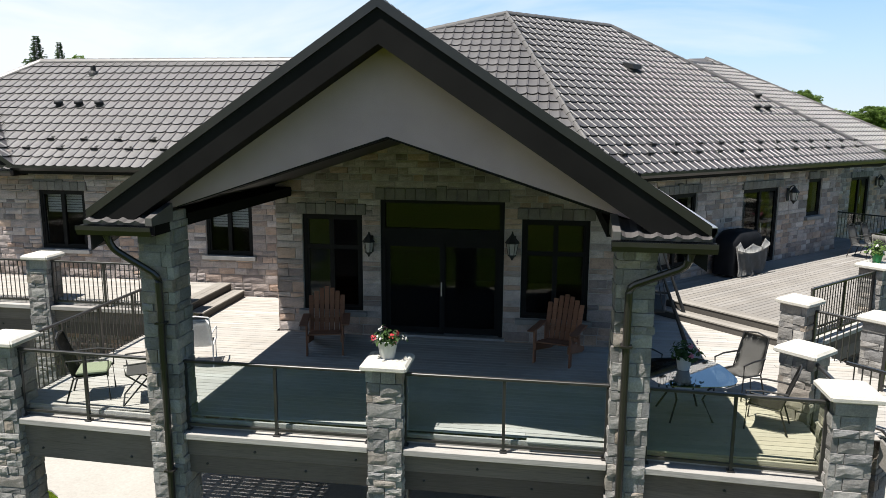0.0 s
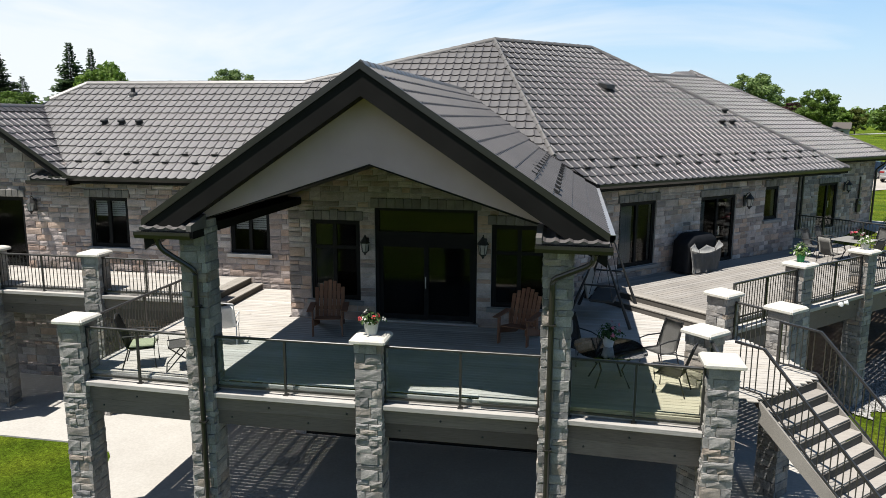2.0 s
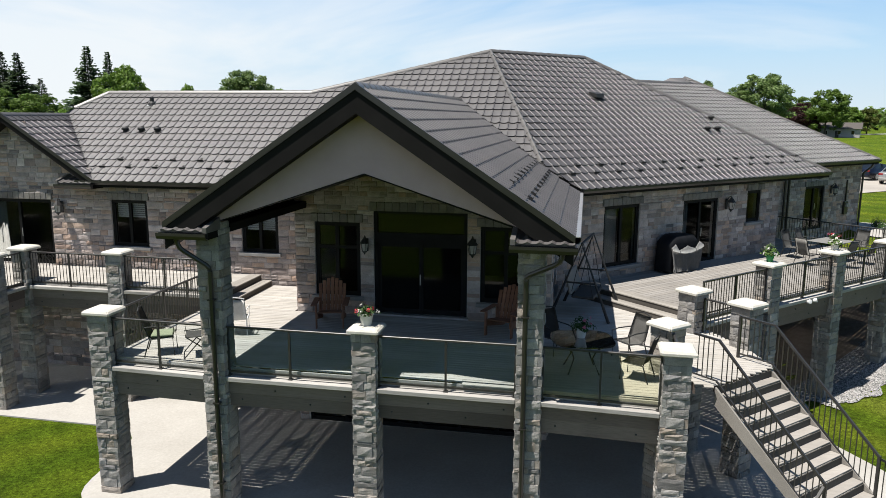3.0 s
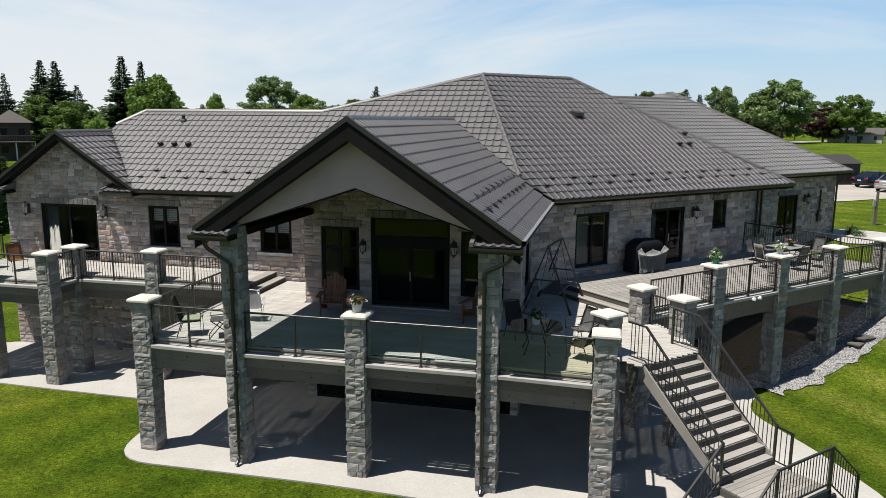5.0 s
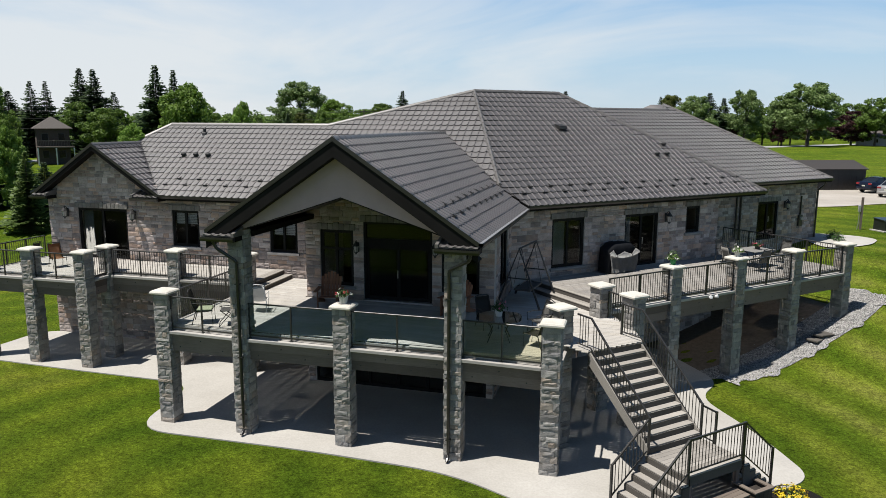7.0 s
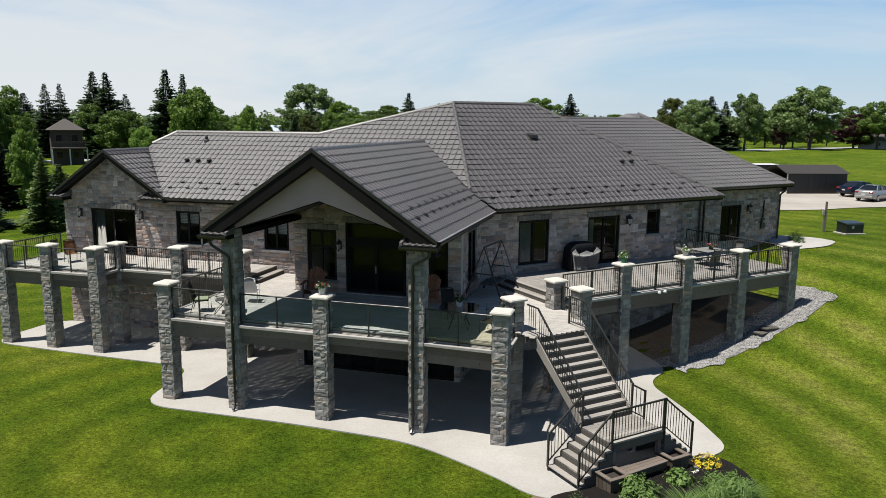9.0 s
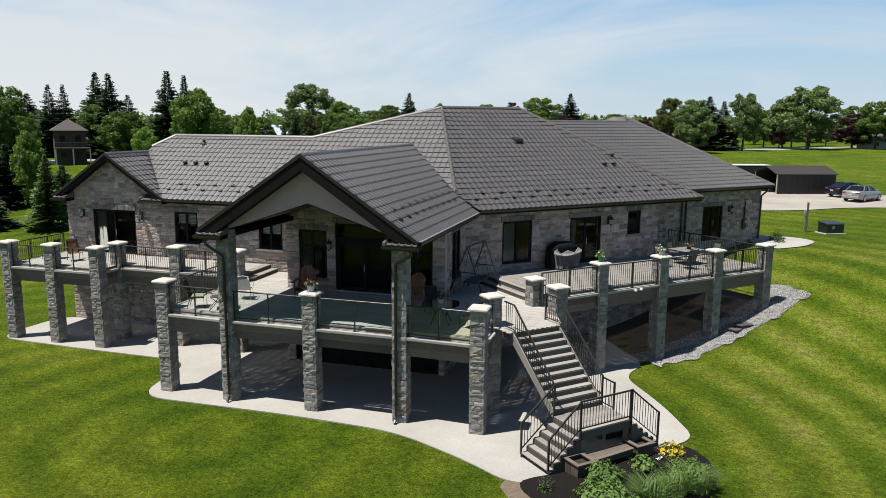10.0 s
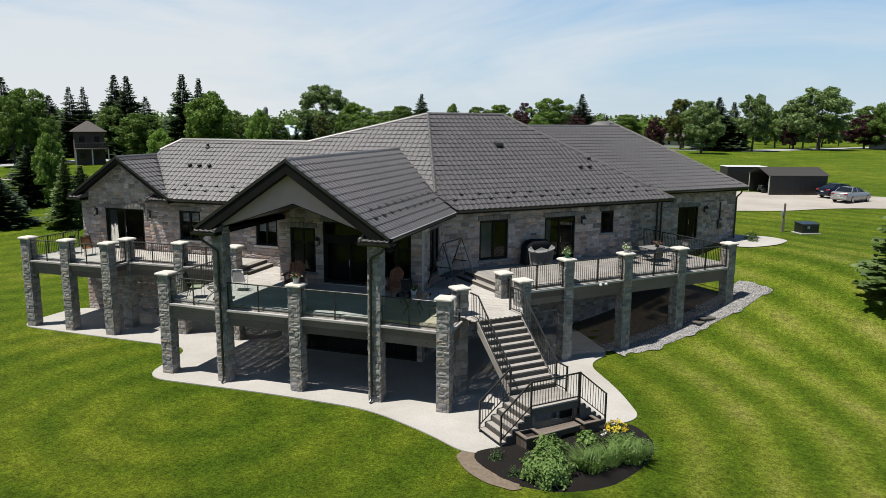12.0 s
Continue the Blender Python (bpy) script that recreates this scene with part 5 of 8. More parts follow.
stair = thing("garden_stair", "weathered timber stair with a landing, two side flights and metal railings", "stairs")


def st(u, v, z):
    return tuple(wing(u, v, z))


# treads coloured paler than the risers, as the lit tops of the steps
M_TREAD = plank_material("pale_tread_board", [(0.0, (0.29, 0.268, 0.24)), (1.0, (0.38, 0.352, 0.318))])
for k in range(N_RISE - 1):
    z = DECK - RISE * (k + 1)
    v = ST_V0 + RUN * k
    y = -v
    part("tread", boxes((ST_U0 + 0.04, ST_U1 - 0.04, y - RUN - 0.012, y - 0.005, z - 0.04, z), m=WING, bevel=0.005), M_TREAD, stair)
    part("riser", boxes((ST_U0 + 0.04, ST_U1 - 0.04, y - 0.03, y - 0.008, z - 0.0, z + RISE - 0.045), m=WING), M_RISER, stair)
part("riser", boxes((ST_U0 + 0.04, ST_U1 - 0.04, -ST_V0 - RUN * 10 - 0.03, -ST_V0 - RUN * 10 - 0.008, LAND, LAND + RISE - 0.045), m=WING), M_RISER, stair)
for u in (ST_U0, ST_U1):
    y0, y1 = -ST_V0, -ST_V0 - RUN * (N_RISE - 1)
    bm = prism([(y0, DECK - 0.04), (y1, LAND + RISE - 0.02), (y1, LAND - 0.12), (y0, DECK - 0.42)], u - 0.03, u + 0.03, "x", WING)
    part("stringer", bm, M_STEP, stair)
V1 = ST_V0 + RUN * (N_RISE - 1)
V2 = -0.36
# landing boards
n = 9
for k in range(n):
    a = -V2 + (V2 - V1) * k / n
    part("landing_board", boxes((ST_U0 - 0.05, ST_U1 + 0.05, a + 0.003, a + (V2 - V1) / n - 0.003, LAND - 0.04, LAND), m=WING, bevel=0.004), M_STEP, stair)
part("landing_frame", boxes((ST_U0, ST_U1, -V2 + 0.02, -V2 + 0.06, LAND - 0.30, LAND - 0.043), (ST_U0, ST_U1, -V1 - 0.06, -V1 - 0.02, LAND - 0.30, LAND - 0.043), m=WING), M_RISER, stair)
for u in (ST_U0 + 0.1, ST_U1 - 0.1):
    for v in (V1 + 0.1, V2 - 0.1):
        part("support_post", boxes((u - 0.06, u + 0.06, -v - 0.06, -v + 0.06, 0, LAND - 0.30), m=WING), M_BEAM, stair)
NS = 6
for side in (-1, 1):
    u0 = ST_U0 - 0.05 if side < 0 else ST_U1 + 0.05
    rise = LAND / NS
    va, vb = (V1 + 0.0, V2 + 0.05) if side < 0 else (V1 + 0.25, V2)
    for k in range(NS - 1):
        z = LAND - rise * (k + 1)
        a, b = u0 + side * RUN * k, u0 + side * RUN * (k + 1)
        part("tread", boxes((min(a, b), max(a, b) + 0.0, -vb, -va, z - 0.04, z), m=WING, bevel=0.005), M_STEP, stair)
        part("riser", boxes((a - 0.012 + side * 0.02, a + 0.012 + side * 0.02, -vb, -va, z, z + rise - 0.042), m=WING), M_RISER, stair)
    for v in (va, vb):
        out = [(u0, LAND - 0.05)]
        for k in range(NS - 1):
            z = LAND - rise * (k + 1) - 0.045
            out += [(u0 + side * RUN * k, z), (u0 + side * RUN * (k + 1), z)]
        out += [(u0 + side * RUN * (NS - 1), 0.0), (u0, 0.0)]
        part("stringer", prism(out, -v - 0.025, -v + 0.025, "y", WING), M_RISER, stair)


def stair_rail(points, posts, height=0.98, gap=0.115):
    """A rail along a line of (u, v, floor z) with balusters and square posts."""
    pts = [Vector(st(*p)) for p in points]
    up = Vector((0, 0, height))
    bm = bmesh.new()
    tube(bm, [p + up for p in pts], 0.024, square=True)
    part("handrail", bm, M_RAIL, stair)
    bm = bmesh.new()
    tube(bm, [p + Vector((0, 0, 0.10)) for p in pts], 0.016, square=True)
    part("lower_rail", bm, M_RAIL, stair)
    mesh = bpy.data.meshes.get("stair_baluster")
    if mesh is None:
        mesh = bpy.data.meshes.new("stair_baluster")
        b2 = boxes((-0.008, 0.008, -0.008, 0.008, 0.10, height - 0.02))
        b2.to_mesh(mesh)
        b2.free()
        mesh.materials.append(M_RAIL)
    for p, q in zip(pts, pts[1:]):
        n = max(2, int((q - p).xy.length / gap))
        for k in range(1, n):
            ob = new("baluster", mesh)
            ob.parent = stair
            ob.matrix_basis = Matrix.Translation(p + (q - p) * k / n) @ pose(0, 0, 0, 0, 0, 45)
    for k in posts:
        p = pts[k]
        part("post", boxes((-0.028, 0.028, -0.028, 0.028, -0.05, height + 0.03), m=Matrix.Translation(p) @ pose(0, 0, 0, 0, 0, 45)), M_RAIL, stair)


stair_rail([(ST_U1, ST_V0 - 0.85, DECK), (ST_U1, ST_V0, DECK), (ST_U1, V1, LAND + 0.03), ], [0, 2])
stair_rail([(ST_U0, ST_V0 - 0.6, DECK), (ST_U0, ST_V0, DECK), (ST_U0, V1, LAND + 0.03)], [2])
LOWZ = LAND / NS
stair_rail([(ST_U0 - 0.05, V1, LAND), (ST_U0 - 0.05 - RUN * (NS - 1), V1, LOWZ)], [1])
stair_rail([(ST_U1, V2 - 0.03, LAND), (ST_U0 - 0.05, V2, LAND), (ST_U0 - 0.05 - RUN * (NS - 1), V2 + 0.02, LOWZ)], [0, 1, 2])
stair_rail([(ST_U1 + 0.05, V2 - 0.03, LAND), (ST_U1 + 0.05 + RUN * (NS - 1), V2 - 0.03, LOWZ)], [0, 1])
stair_rail([(ST_U1, V1, LAND), (ST_U1 + 0.05 + RUN * 1.2, V1 + 0.22, LAND - 0.2)], [1])

# ---- fittings of the house ----
M_BLACK = plain("black_metal", (0.009, 0.009, 0.009), (0.016, 0.016, 0.016), 0.65)
M_LAMPGLASS = plain("frosted_lamp_glass", (0.35, 0.34, 0.32), (0.45, 0.44, 0.42), 0.25)
M_WHITE = plain("white_plastic", (0.66, 0.66, 0.65), (0.74, 0.74, 0.73), 0.5)


def eave_return(x0, x1, out, y0=9.36, y1=9.86, z=None):
    """The small tiled return at the foot of the porch gable."""
    t = thing("eave_return", "small tiled eave return with a dark gutter", "roof return", HOME, "eave returns", "structure")
    z = PEZ - 0.13 if z is None else z
    rise = (y1 - y0) * 0.3
    part("base", boxes((x0, x1, y0, y1, z - 0.16, z)), M_TRIM, t)
    n = max(3, round((x1 - x0) / 0.24))
    for k in range(n):
        a, b = x0 + (x1 - x0) * k / n, x0 + (x1 - x0) * (k + 1) / n
        bm = bmesh.new()
        prof = [(a + (b - a) * q / 6, 0.035 * max(0.0, math.sin(math.pi * 2 * q / 6 + 0.4))) for q in range(7)]
        lo = [bm.verts.new((x, y0 - 0.06, z + 0.035 + h)) for x, h in prof]
        up = [bm.verts.new((x, y1, z + 0.04 + rise + h)) for x, h in prof]
        ft = [bm.verts.new((x, y0 - 0.05, z)) for x, h in prof]
        for i in range(6):
            bm.faces.new((lo[i], lo[i + 1], up[i + 1], up[i]))
            bm.faces.new((ft[i], ft[i + 1], lo[i + 1], lo[i]))
        part("roof_tile", bm, M_TILE, t)
    e = x1 if out < 0 else x0
    part("verge_cap", prism([(y0 - 0.08, z), (y0 - 0.08, z + 0.11), (y1, z + 0.11 + rise), (y1, z)], e - 0.05, e + 0.05, "x"), M_RIDGE, t)
    gutter("gutter", [(x0 - 0.06, y0 - 0.03, z - 0.01), (x1 + 0.06, y0 - 0.03, z - 0.01)], (0, -1, 0))


eave_return(PXL - 0.02, -5.34, -1)
eave_return(0.98, PXR + 0.02, 1)
eave_return(LG_X - LG_HALF - 0.12, -19.55, -1, 17.1, 17.68, EAVE_Z - 0.16)
eave_return(-15.0, LG_X + LG_HALF + 0.05, 1, 17.1, 17.68, EAVE_Z - 0.10)


def downspout(name, path, label="dark bronze rainwater downpipe", straps=()):
    t = thing(name, label, "downpipe", HOME, "downpipes")
    bm = bmesh.new()
    pts = [Vector(p) for p in path]
    fine = [pts[0]]
    for a, b, c in zip(pts, pts[1:], pts[2:]):
        k = 0.09
        s, e = b + (a - b).normalized() * k, b + (c - b).normalized() * k
        fine += [s, (s + e) / 4 + b / 2, e]
    fine.append(pts[-1])
    tube(bm, fine, 0.052, 10)
    part("pipe", bm, M_GUTTER, t)
    for z in straps:
        x, y = pts[-2].x, pts[-2].y
        part("strap", boxes((x - 0.075, x + 0.075, y - 0.062, y + 0.07, z - 0.015, z + 0.015)), M_GUTTER, t)


FY = FRONT_Y - CW / 2 - 0.085
downspout("downpipe", [(-6.05, 9.38, 6.32), (-6.0, 9.42, 6.12), (-5.52, FY, 5.66), (-5.52, FY, 0.2), (-5.52, FY - 0.16, 0.08)], straps=(4.95, 2.6, 0.7))
downspout("downpipe", [(1.92, 9.38, 6.32), (1.88, 9.42, 6.14), (1.22, FY, 5.78), (1.22, FY, 0.2), (1.22, FY - 0.16, 0.08)], straps=(4.95, 2.6, 0.7))
d0 = wing(29.95, -13.35, 6.70)
d1 = wing(29.95, -13.9, 6.35)
downspout("downpipe", [d0, wing(29.95, -13.5, 6.55), d1, wing(29.95, -13.9, 3.8)])
downspout("downpipe", [wing(28.1, -11.25, 6.62), wing(28.3, -11.6, 6.45), wing(29.6, -13.88, 6.3), wing(29.6, -13.88, 3.8)])
downspout("downpipe", [wing(36.2, -13.35, 6.70), wing(36.35, -13.5, 6.5), wing(36.38, -13.88, 6.2), wing(36.38, -13.88, 3.5)])


def on_front(x, y):
    return EAVE_Z + PITCH * (y - FRONT_EAVE)


def on_wing(v):
    return EAVE_Z + PITCH * (-WING_EAVE - v)


def roof_vent(m, label, kind="round"):
    t = thing("roof_vent", label, "roof vent", m, "roof vents")
    bm = bmesh.new()
    plate = 0.22 if kind == "box" else 0.14
    if kind == "round":
        lathe(bm, [(0.10, 0.0), (0.075, 0.03), (0.075, 0.07), (0.125, 0.075), (0.125, 0.14), (0.085, 0.175), (0.03, 0.185)], 14)
        part("hood", bm, M_BLACK, t, smooth=True)
    elif kind == "pipe":
        lathe(bm, [(0.15, 0.0), (0.13, 0.07), (0.075, 0.13), (0.075, 0.27), (0.05, 0.27)], 12)
        part("pipe", bm, M_BLACK, t)
    else:
        bm = prism([(-0.22, 0.0), (0.24, 0.09), (0.24, 0.23), (-0.17, 0.14)], -0.20, 0.20, "x")
        part("hood", bm, M_BLACK, t)
    if kind != "round":
        part("flashing", boxes((-plate, plate, -plate, plate, -0.004, 0.012), m=pose(0, 0, 0.03, math.degrees(math.atan(PITCH)))), M_FLASH if kind == "pipe" else M_BLACK, t)
    return t


for x in (-14.05, -13.41, -12.77):
    roof_vent(pose(x, 19.58, on_front(x, 19.58) + 0.01), "round black roof vent on the long slope")
roof_vent(pose(-13.86, 21.06, on_front(0, 21.06)), "black plumbing pipe through the long slope", "pipe")
for u, v, k, lb in ((19.15, -15.5, "box", "square black roof vent on the wing slope"), (24.5, -14.28, "round", "round black roof vent on the wing slope"), (23.45, -13.65, "round", "round black roof vent on the wing slope"), (24.08, -13.65, "round", "round black roof vent on the wing slope")):
    roof_vent(Matrix.Translation(wing(u, v, on_wing(v) + 0.02)) @ pose(0, 0, 0, 0, 0, 45), lb, k)


def snow_guard_mesh():
    bm = bmesh.new()
    box(bm, -0.03, 0.03, -0.02, 0.14, 0.0, 0.010)
    box(bm, -0.085, 0.085, -0.02, 0.0, 0.0, 0.055)
    box(bm, -0.015, 0.015, 0.0, 0.08, 0.01, 0.04)
    mesh = bpy.data.meshes.new("snow_guard")
    bm.to_mesh(mesh)
    bm.free()
    mesh.materials.append(M_BLACK)
    return mesh


GUARD = snow_guard_mesh()
SLOPE = math.degrees(math.atan(PITCH))


def guard(m):
    ob = new("snow_guard", GUARD)
    ob.matrix_world = m @ Matrix.Translation((0, 0, 0.03)) @ Matrix.Scale(1.2, 4)
    tagged(ob, "small black metal snow guard on the roof tiles", "snow guard", "snow guards")


for j, y in enumerate((17.85, 18.2)):
    for k in range(9):
        x = -13.82 + k * 0.99 + j * 0.48
        if x < -6.6:
            guard(pose(x, y, on_front(x, y), SLOPE))
for j, v in enumerate((-11.8, -12.12)):
    for k in range(13):
        u = 14.9 + k * 1.02 + j * 0.52 - 0.45
        guard(Matrix.Translation(wing(u, v, on_wing(v))) @ pose(0, 0, 0, 0, 0, 45) @ pose(0, 0, 0, SLOPE))
for j, x in enumerate((1.22, 0.80)):
    for k in range(9):
        y = 10.3 + k * 0.86 + j * 0.43
        guard(pose(x, y, PORCH_Z - PITCH * (x - PORCH_X), 0, 0, 90) @ pose(0, 0, 0, SLOPE))


def lantern(m):
    """A black carriage lantern on a wall; its back plate lies on the plane y = 0, facing -y."""
    t = thing("wall_lantern", "black metal carriage lantern with frosted glass on the stone wall", "wall lamp", m, "wall lanterns")
    bm = boxes((-0.055, 0.055, -0.03, 0.0, -0.16, 0.16), bevel=0.01)
    part("back_plate", bm, M_BLACK, t)
    bm = bmesh.new()
    tube(bm, [(0, -0.02, 0.08), (0, -0.08, 0.2), (0, -0.15, 0.24), (0, -0.17, 0.2)], 0.012, 6)
    part("arm", bm, M_BLACK, t)
    bm = bmesh.new()
    lathe(bm, [(0.06, -0.14), (0.095, 0.06)], 6, (0, -0.17, 0.0))
    part("glass", bm, M_LAMPGLASS, t)
    bm = bmesh.new()
    lathe(bm, [(0.125, 0.06), (0.09, 0.11), (0.035, 0.18), (0.012, 0.22)], 6, (0, -0.17, 0.0))
    part("roof", bm, M_BLACK, t)
    bm = bmesh.new()
    lathe(bm, [(0.012, -0.22), (0.03, -0.18), (0.07, -0.145), (0.07, -0.13)], 6, (0, -0.17, 0.0))
    part("finial", bm, M_BLACK, t)
    for k in range(6):
        a = math.pi * k / 3
        bm = bmesh.new()
        tube(bm, [(0.062 * math.cos(a), -0.17 + 0.062 * math.sin(a), -0.14), (0.098 * math.cos(a), -0.17 + 0.098 * math.sin(a), 0.06)], 0.006, 4)
        part("bar", bm, M_BLACK, t)
    return t


BIG = Matrix.Scale(1.12, 4)
lamp = lantern(pose(-3.60, PORCH_WALL - 0.06, 5.36) @ BIG)
for m in (pose(-0.60, PORCH_WALL - 0.06, 5.42), pose(-18.95, LEFT_WALL - 0.06, 5.75), pose(-15.35, LEFT_WALL - 0.06, 5.75), WING @ pose(22.1, WING_WALL - 0.06, 5.75), WING @ pose(33.6, WING2_WALL - 0.06, 5.5)):
    copy_thing(lamp, m @ BIG)


meter = thing("electric_meter", "grey wall-mounted electric meter with a conduit on the stone wall", "meter", WING @ pose(35.0, WING2_WALL - 0.06, 4.55))
part("back_box", boxes((-0.16, 0.16, -0.09, 0.0, -0.34, 0.30), bevel=0.015), M_GUTTER, meter)
bm = bmesh.new()
lathe(bm, [(0.10, 0.0), (0.10, 0.05), (0.085, 0.09)], 16)
bmesh.ops.transform(bm, matrix=pose(0, -0.09, 0.10, 90), verts=bm.verts)
part("dial_cover", bm, M_LAMPGLASS, meter)
part("conduit", boxes((-0.03, 0.03, -0.06, 0.0, 0.30, 1.35)), M_GUTTER, meter)


def floodlight(m):
    t = thing("floodlight", "white twin-head floodlight under the deck edge", "floodlight", m)
    part("box", boxes((-0.05, 0.05, -0.06, 0.0, -0.05, 0.05), bevel=0.01), M_WHITE, t)
    for s_ in (-1, 1):
        bm = bmesh.new()
        lathe(bm, [(0.035, 0.0), (0.055, 0.06), (0.07, 0.15), (0.06, 0.155)], 14)
        bmesh.ops.transform(bm, matrix=pose(s_ * 0.13, -0.08, 0.0, 70, 0, s_ * 25), verts=bm.verts)
        part("lamp_head", bm, M_WHITE, t, smooth=True)
    return t


floodlight(WING @ pose(19.75, 7.0, 3.40))

tagged(part("eave_flashing", boxes((PXR - 0.04, PXR + 0.115, PORCH_Y + 0.05, VQ.y - 0.15, PEZ + 0.024, PEZ + 0.034)), M_FLASH), "bright metal leaf guard along the porch eave", "flashing", "", "structure")

# ---- furniture ----
M_SLING = plain("dark_mesh_sling", (0.030, 0.028, 0.026), (0.055, 0.052, 0.048), 0.8, 0, 60.0, 0.4)
M_SLINGGREY = plain("grey_mesh_sling", (0.16, 0.155, 0.145), (0.22, 0.215, 0.20), 0.8, 0, 60.0, 0.4)
M_WHITESLING = plain("white_fabric", (0.60, 0.60, 0.59), (0.70, 0.70, 0.69), 0.8, 0, 30.0, 0.2)
M_GREENPAD = plain("sage_cushion", (0.22, 0.25, 0.16), (0.28, 0.31, 0.20), 0.9, 0, 20.0, 0.2)
M_TABLEGLASS = pane_material("table_glass", (0.30, 0.36, 0.40), 0.34)
M_POTWHITE = plain("white_glazed_pot", (0.56, 0.55, 0.52), (0.66, 0.65, 0.62), 0.5, 0, 5.0, 0.1)
M_POTGREEN = plain("green_plastic_pot", (0.006, 0.20, 0.05), (0.008, 0.25, 0.065), 0.4, 0, 4.0, 0.05)
M_POTDARK = plain("dark_pot", (0.02, 0.02, 0.02), (0.035, 0.03, 0.03), 0.6)
M_SOILPOT = plain("potting_soil", (0.02, 0.015, 0.012), (0.04, 0.03, 0.024), 0.95)
M_RED = plain("red_petals", (0.42, 0.015, 0.02), (0.58, 0.04, 0.05), 0.6, 0, 20.0)
M_PINK = plain("pink_petals", (0.48, 0.10, 0.16), (0.62, 0.2, 0.26), 0.6, 0, 20.0)
M_WHITEPETAL = plain("white_petals", (0.66, 0.64, 0.58), (0.76, 0.74, 0.68), 0.6, 0, 20.0)
M_YELLOW = plain("yellow_petals", (0.60, 0.42, 0.01), (0.75, 0.58, 0.02), 0.6, 0, 20.0)
M_PLANT = leaf_material("bedding_leaves", (0.028, 0.07, 0.014), (0.05, 0.11, 0.022), (0.085, 0.15, 0.04))
M_PLANTLIGHT = leaf_material("fresh_leaves", (0.085, 0.155, 0.03), (0.14, 0.235, 0.05), (0.21, 0.31, 0.09))
M_COVER = plain("black_grill_cover", (0.006, 0.007, 0.009), (0.014, 0.015, 0.018), 0.8, 0, 3.0, 0.3)
M_COVER.node_tree.nodes["Principled BSDF"].inputs["Specular IOR Level"].default_value = 0.15
M_CARBLACK = plain("dark_blue_car_paint", (0.006, 0.009, 0.02), (0.008, 0.012, 0.026), 0.18, 0.2)
M_CARSILVER = plain("silver_car_paint", (0.36, 0.35, 0.34), (0.40, 0.39, 0.38), 0.25, 0.5)
M_TYRE = plain("tyre_rubber", (0.012, 0.012, 0.012), (0.02, 0.02, 0.02), 0.9)
M_CARGLASS = plain("car_glass", (0.008, 0.01, 0.012), (0.012, 0.014, 0.016), 0.05)
M_RIM = plain("alloy_rim", (0.4, 0.4, 0.4), (0.5, 0.5, 0.5), 0.3, 0.8)
M_TAIL = plain("tail_lamp_red", (0.25, 0.01, 0.01), (0.3, 0.015, 0.015), 0.2)


def adirondack(m, label):
    t = thing("adirondack_chair", label, "chair", m, "porch chairs")
    for k in range(7):
        x = -0.27 + 0.09 * k
        top = 1.08 - 0.16 * abs(k - 3) ** 1.5 / 5.2
        bm = boxes((x - 0.041, x + 0.041, -0.012, 0.012, 0.0, top - 0.26), bevel=0.006)
        bmesh.ops.transform(bm, matrix=pose(0, 0.30, 0.28, -24, 0, -(k - 3) * 1.2), verts=bm.verts)
        part("back_slat", bm, M_CEDAR, t)
    for k in range(6):
        y = -0.28 + 0.095 * k
        bm = boxes((-0.27, 0.27, y - 0.042, y + 0.042, 0.37 - 0.018 * k, 0.392 - 0.018 * k), bevel=0.006)
        part("seat_slat", bm, M_CEDAR, t)
    for s_ in (-1, 1):
        part("arm", boxes((s_ * 0.36 - 0.07, s_ * 0.36 + 0.07, -0.36, 0.42, 0.55, 0.575), bevel=0.01), M_CEDAR, t)
        part("front_leg", boxes((s_ * 0.31 - 0.015, s_ * 0.31 + 0.015, -0.33, -0.21, 0.0, 0.55), bevel=0.004), M_CEDAR, t)
        part("side_rail", prism([(-0.33, 0.24), (-0.33, 0.37), (0.1, 0.31), (0.78, 0.06), (0.80, 0.0), (0.66, 0.0)], s_ * 0.285 - 0.012, s_ * 0.285 + 0.012, "x"), M_CEDAR, t)
        part("arm_bracket", boxes((s_ * 0.30 - 0.01, s_ * 0.30 + 0.01, 0.28, 0.40, 0.20, 0.55)), M_CEDAR, t)
    for z in (0.45, 0.78):
        bm = boxes((-0.30, 0.30, 0.015, 0.04, z - 0.29, z - 0.21))
        bmesh.ops.transform(bm, matrix=pose(0, 0.30, 0.28, -24), verts=bm.verts)
        part("back_batten", bm, M_CEDAR, t)
    return t


adirondack(pose(-4.25, 13.65, DECK, 0, 0, 14) @ Matrix.Scale(1.13, 4), "reddish cedar slatted garden chair on the porch deck")
adirondack(pose(0.35, 13.8, DECK, 0, 0, -16) @ Matrix.Scale(1.13, 4), "reddish cedar slatted garden chair beside the porch window")


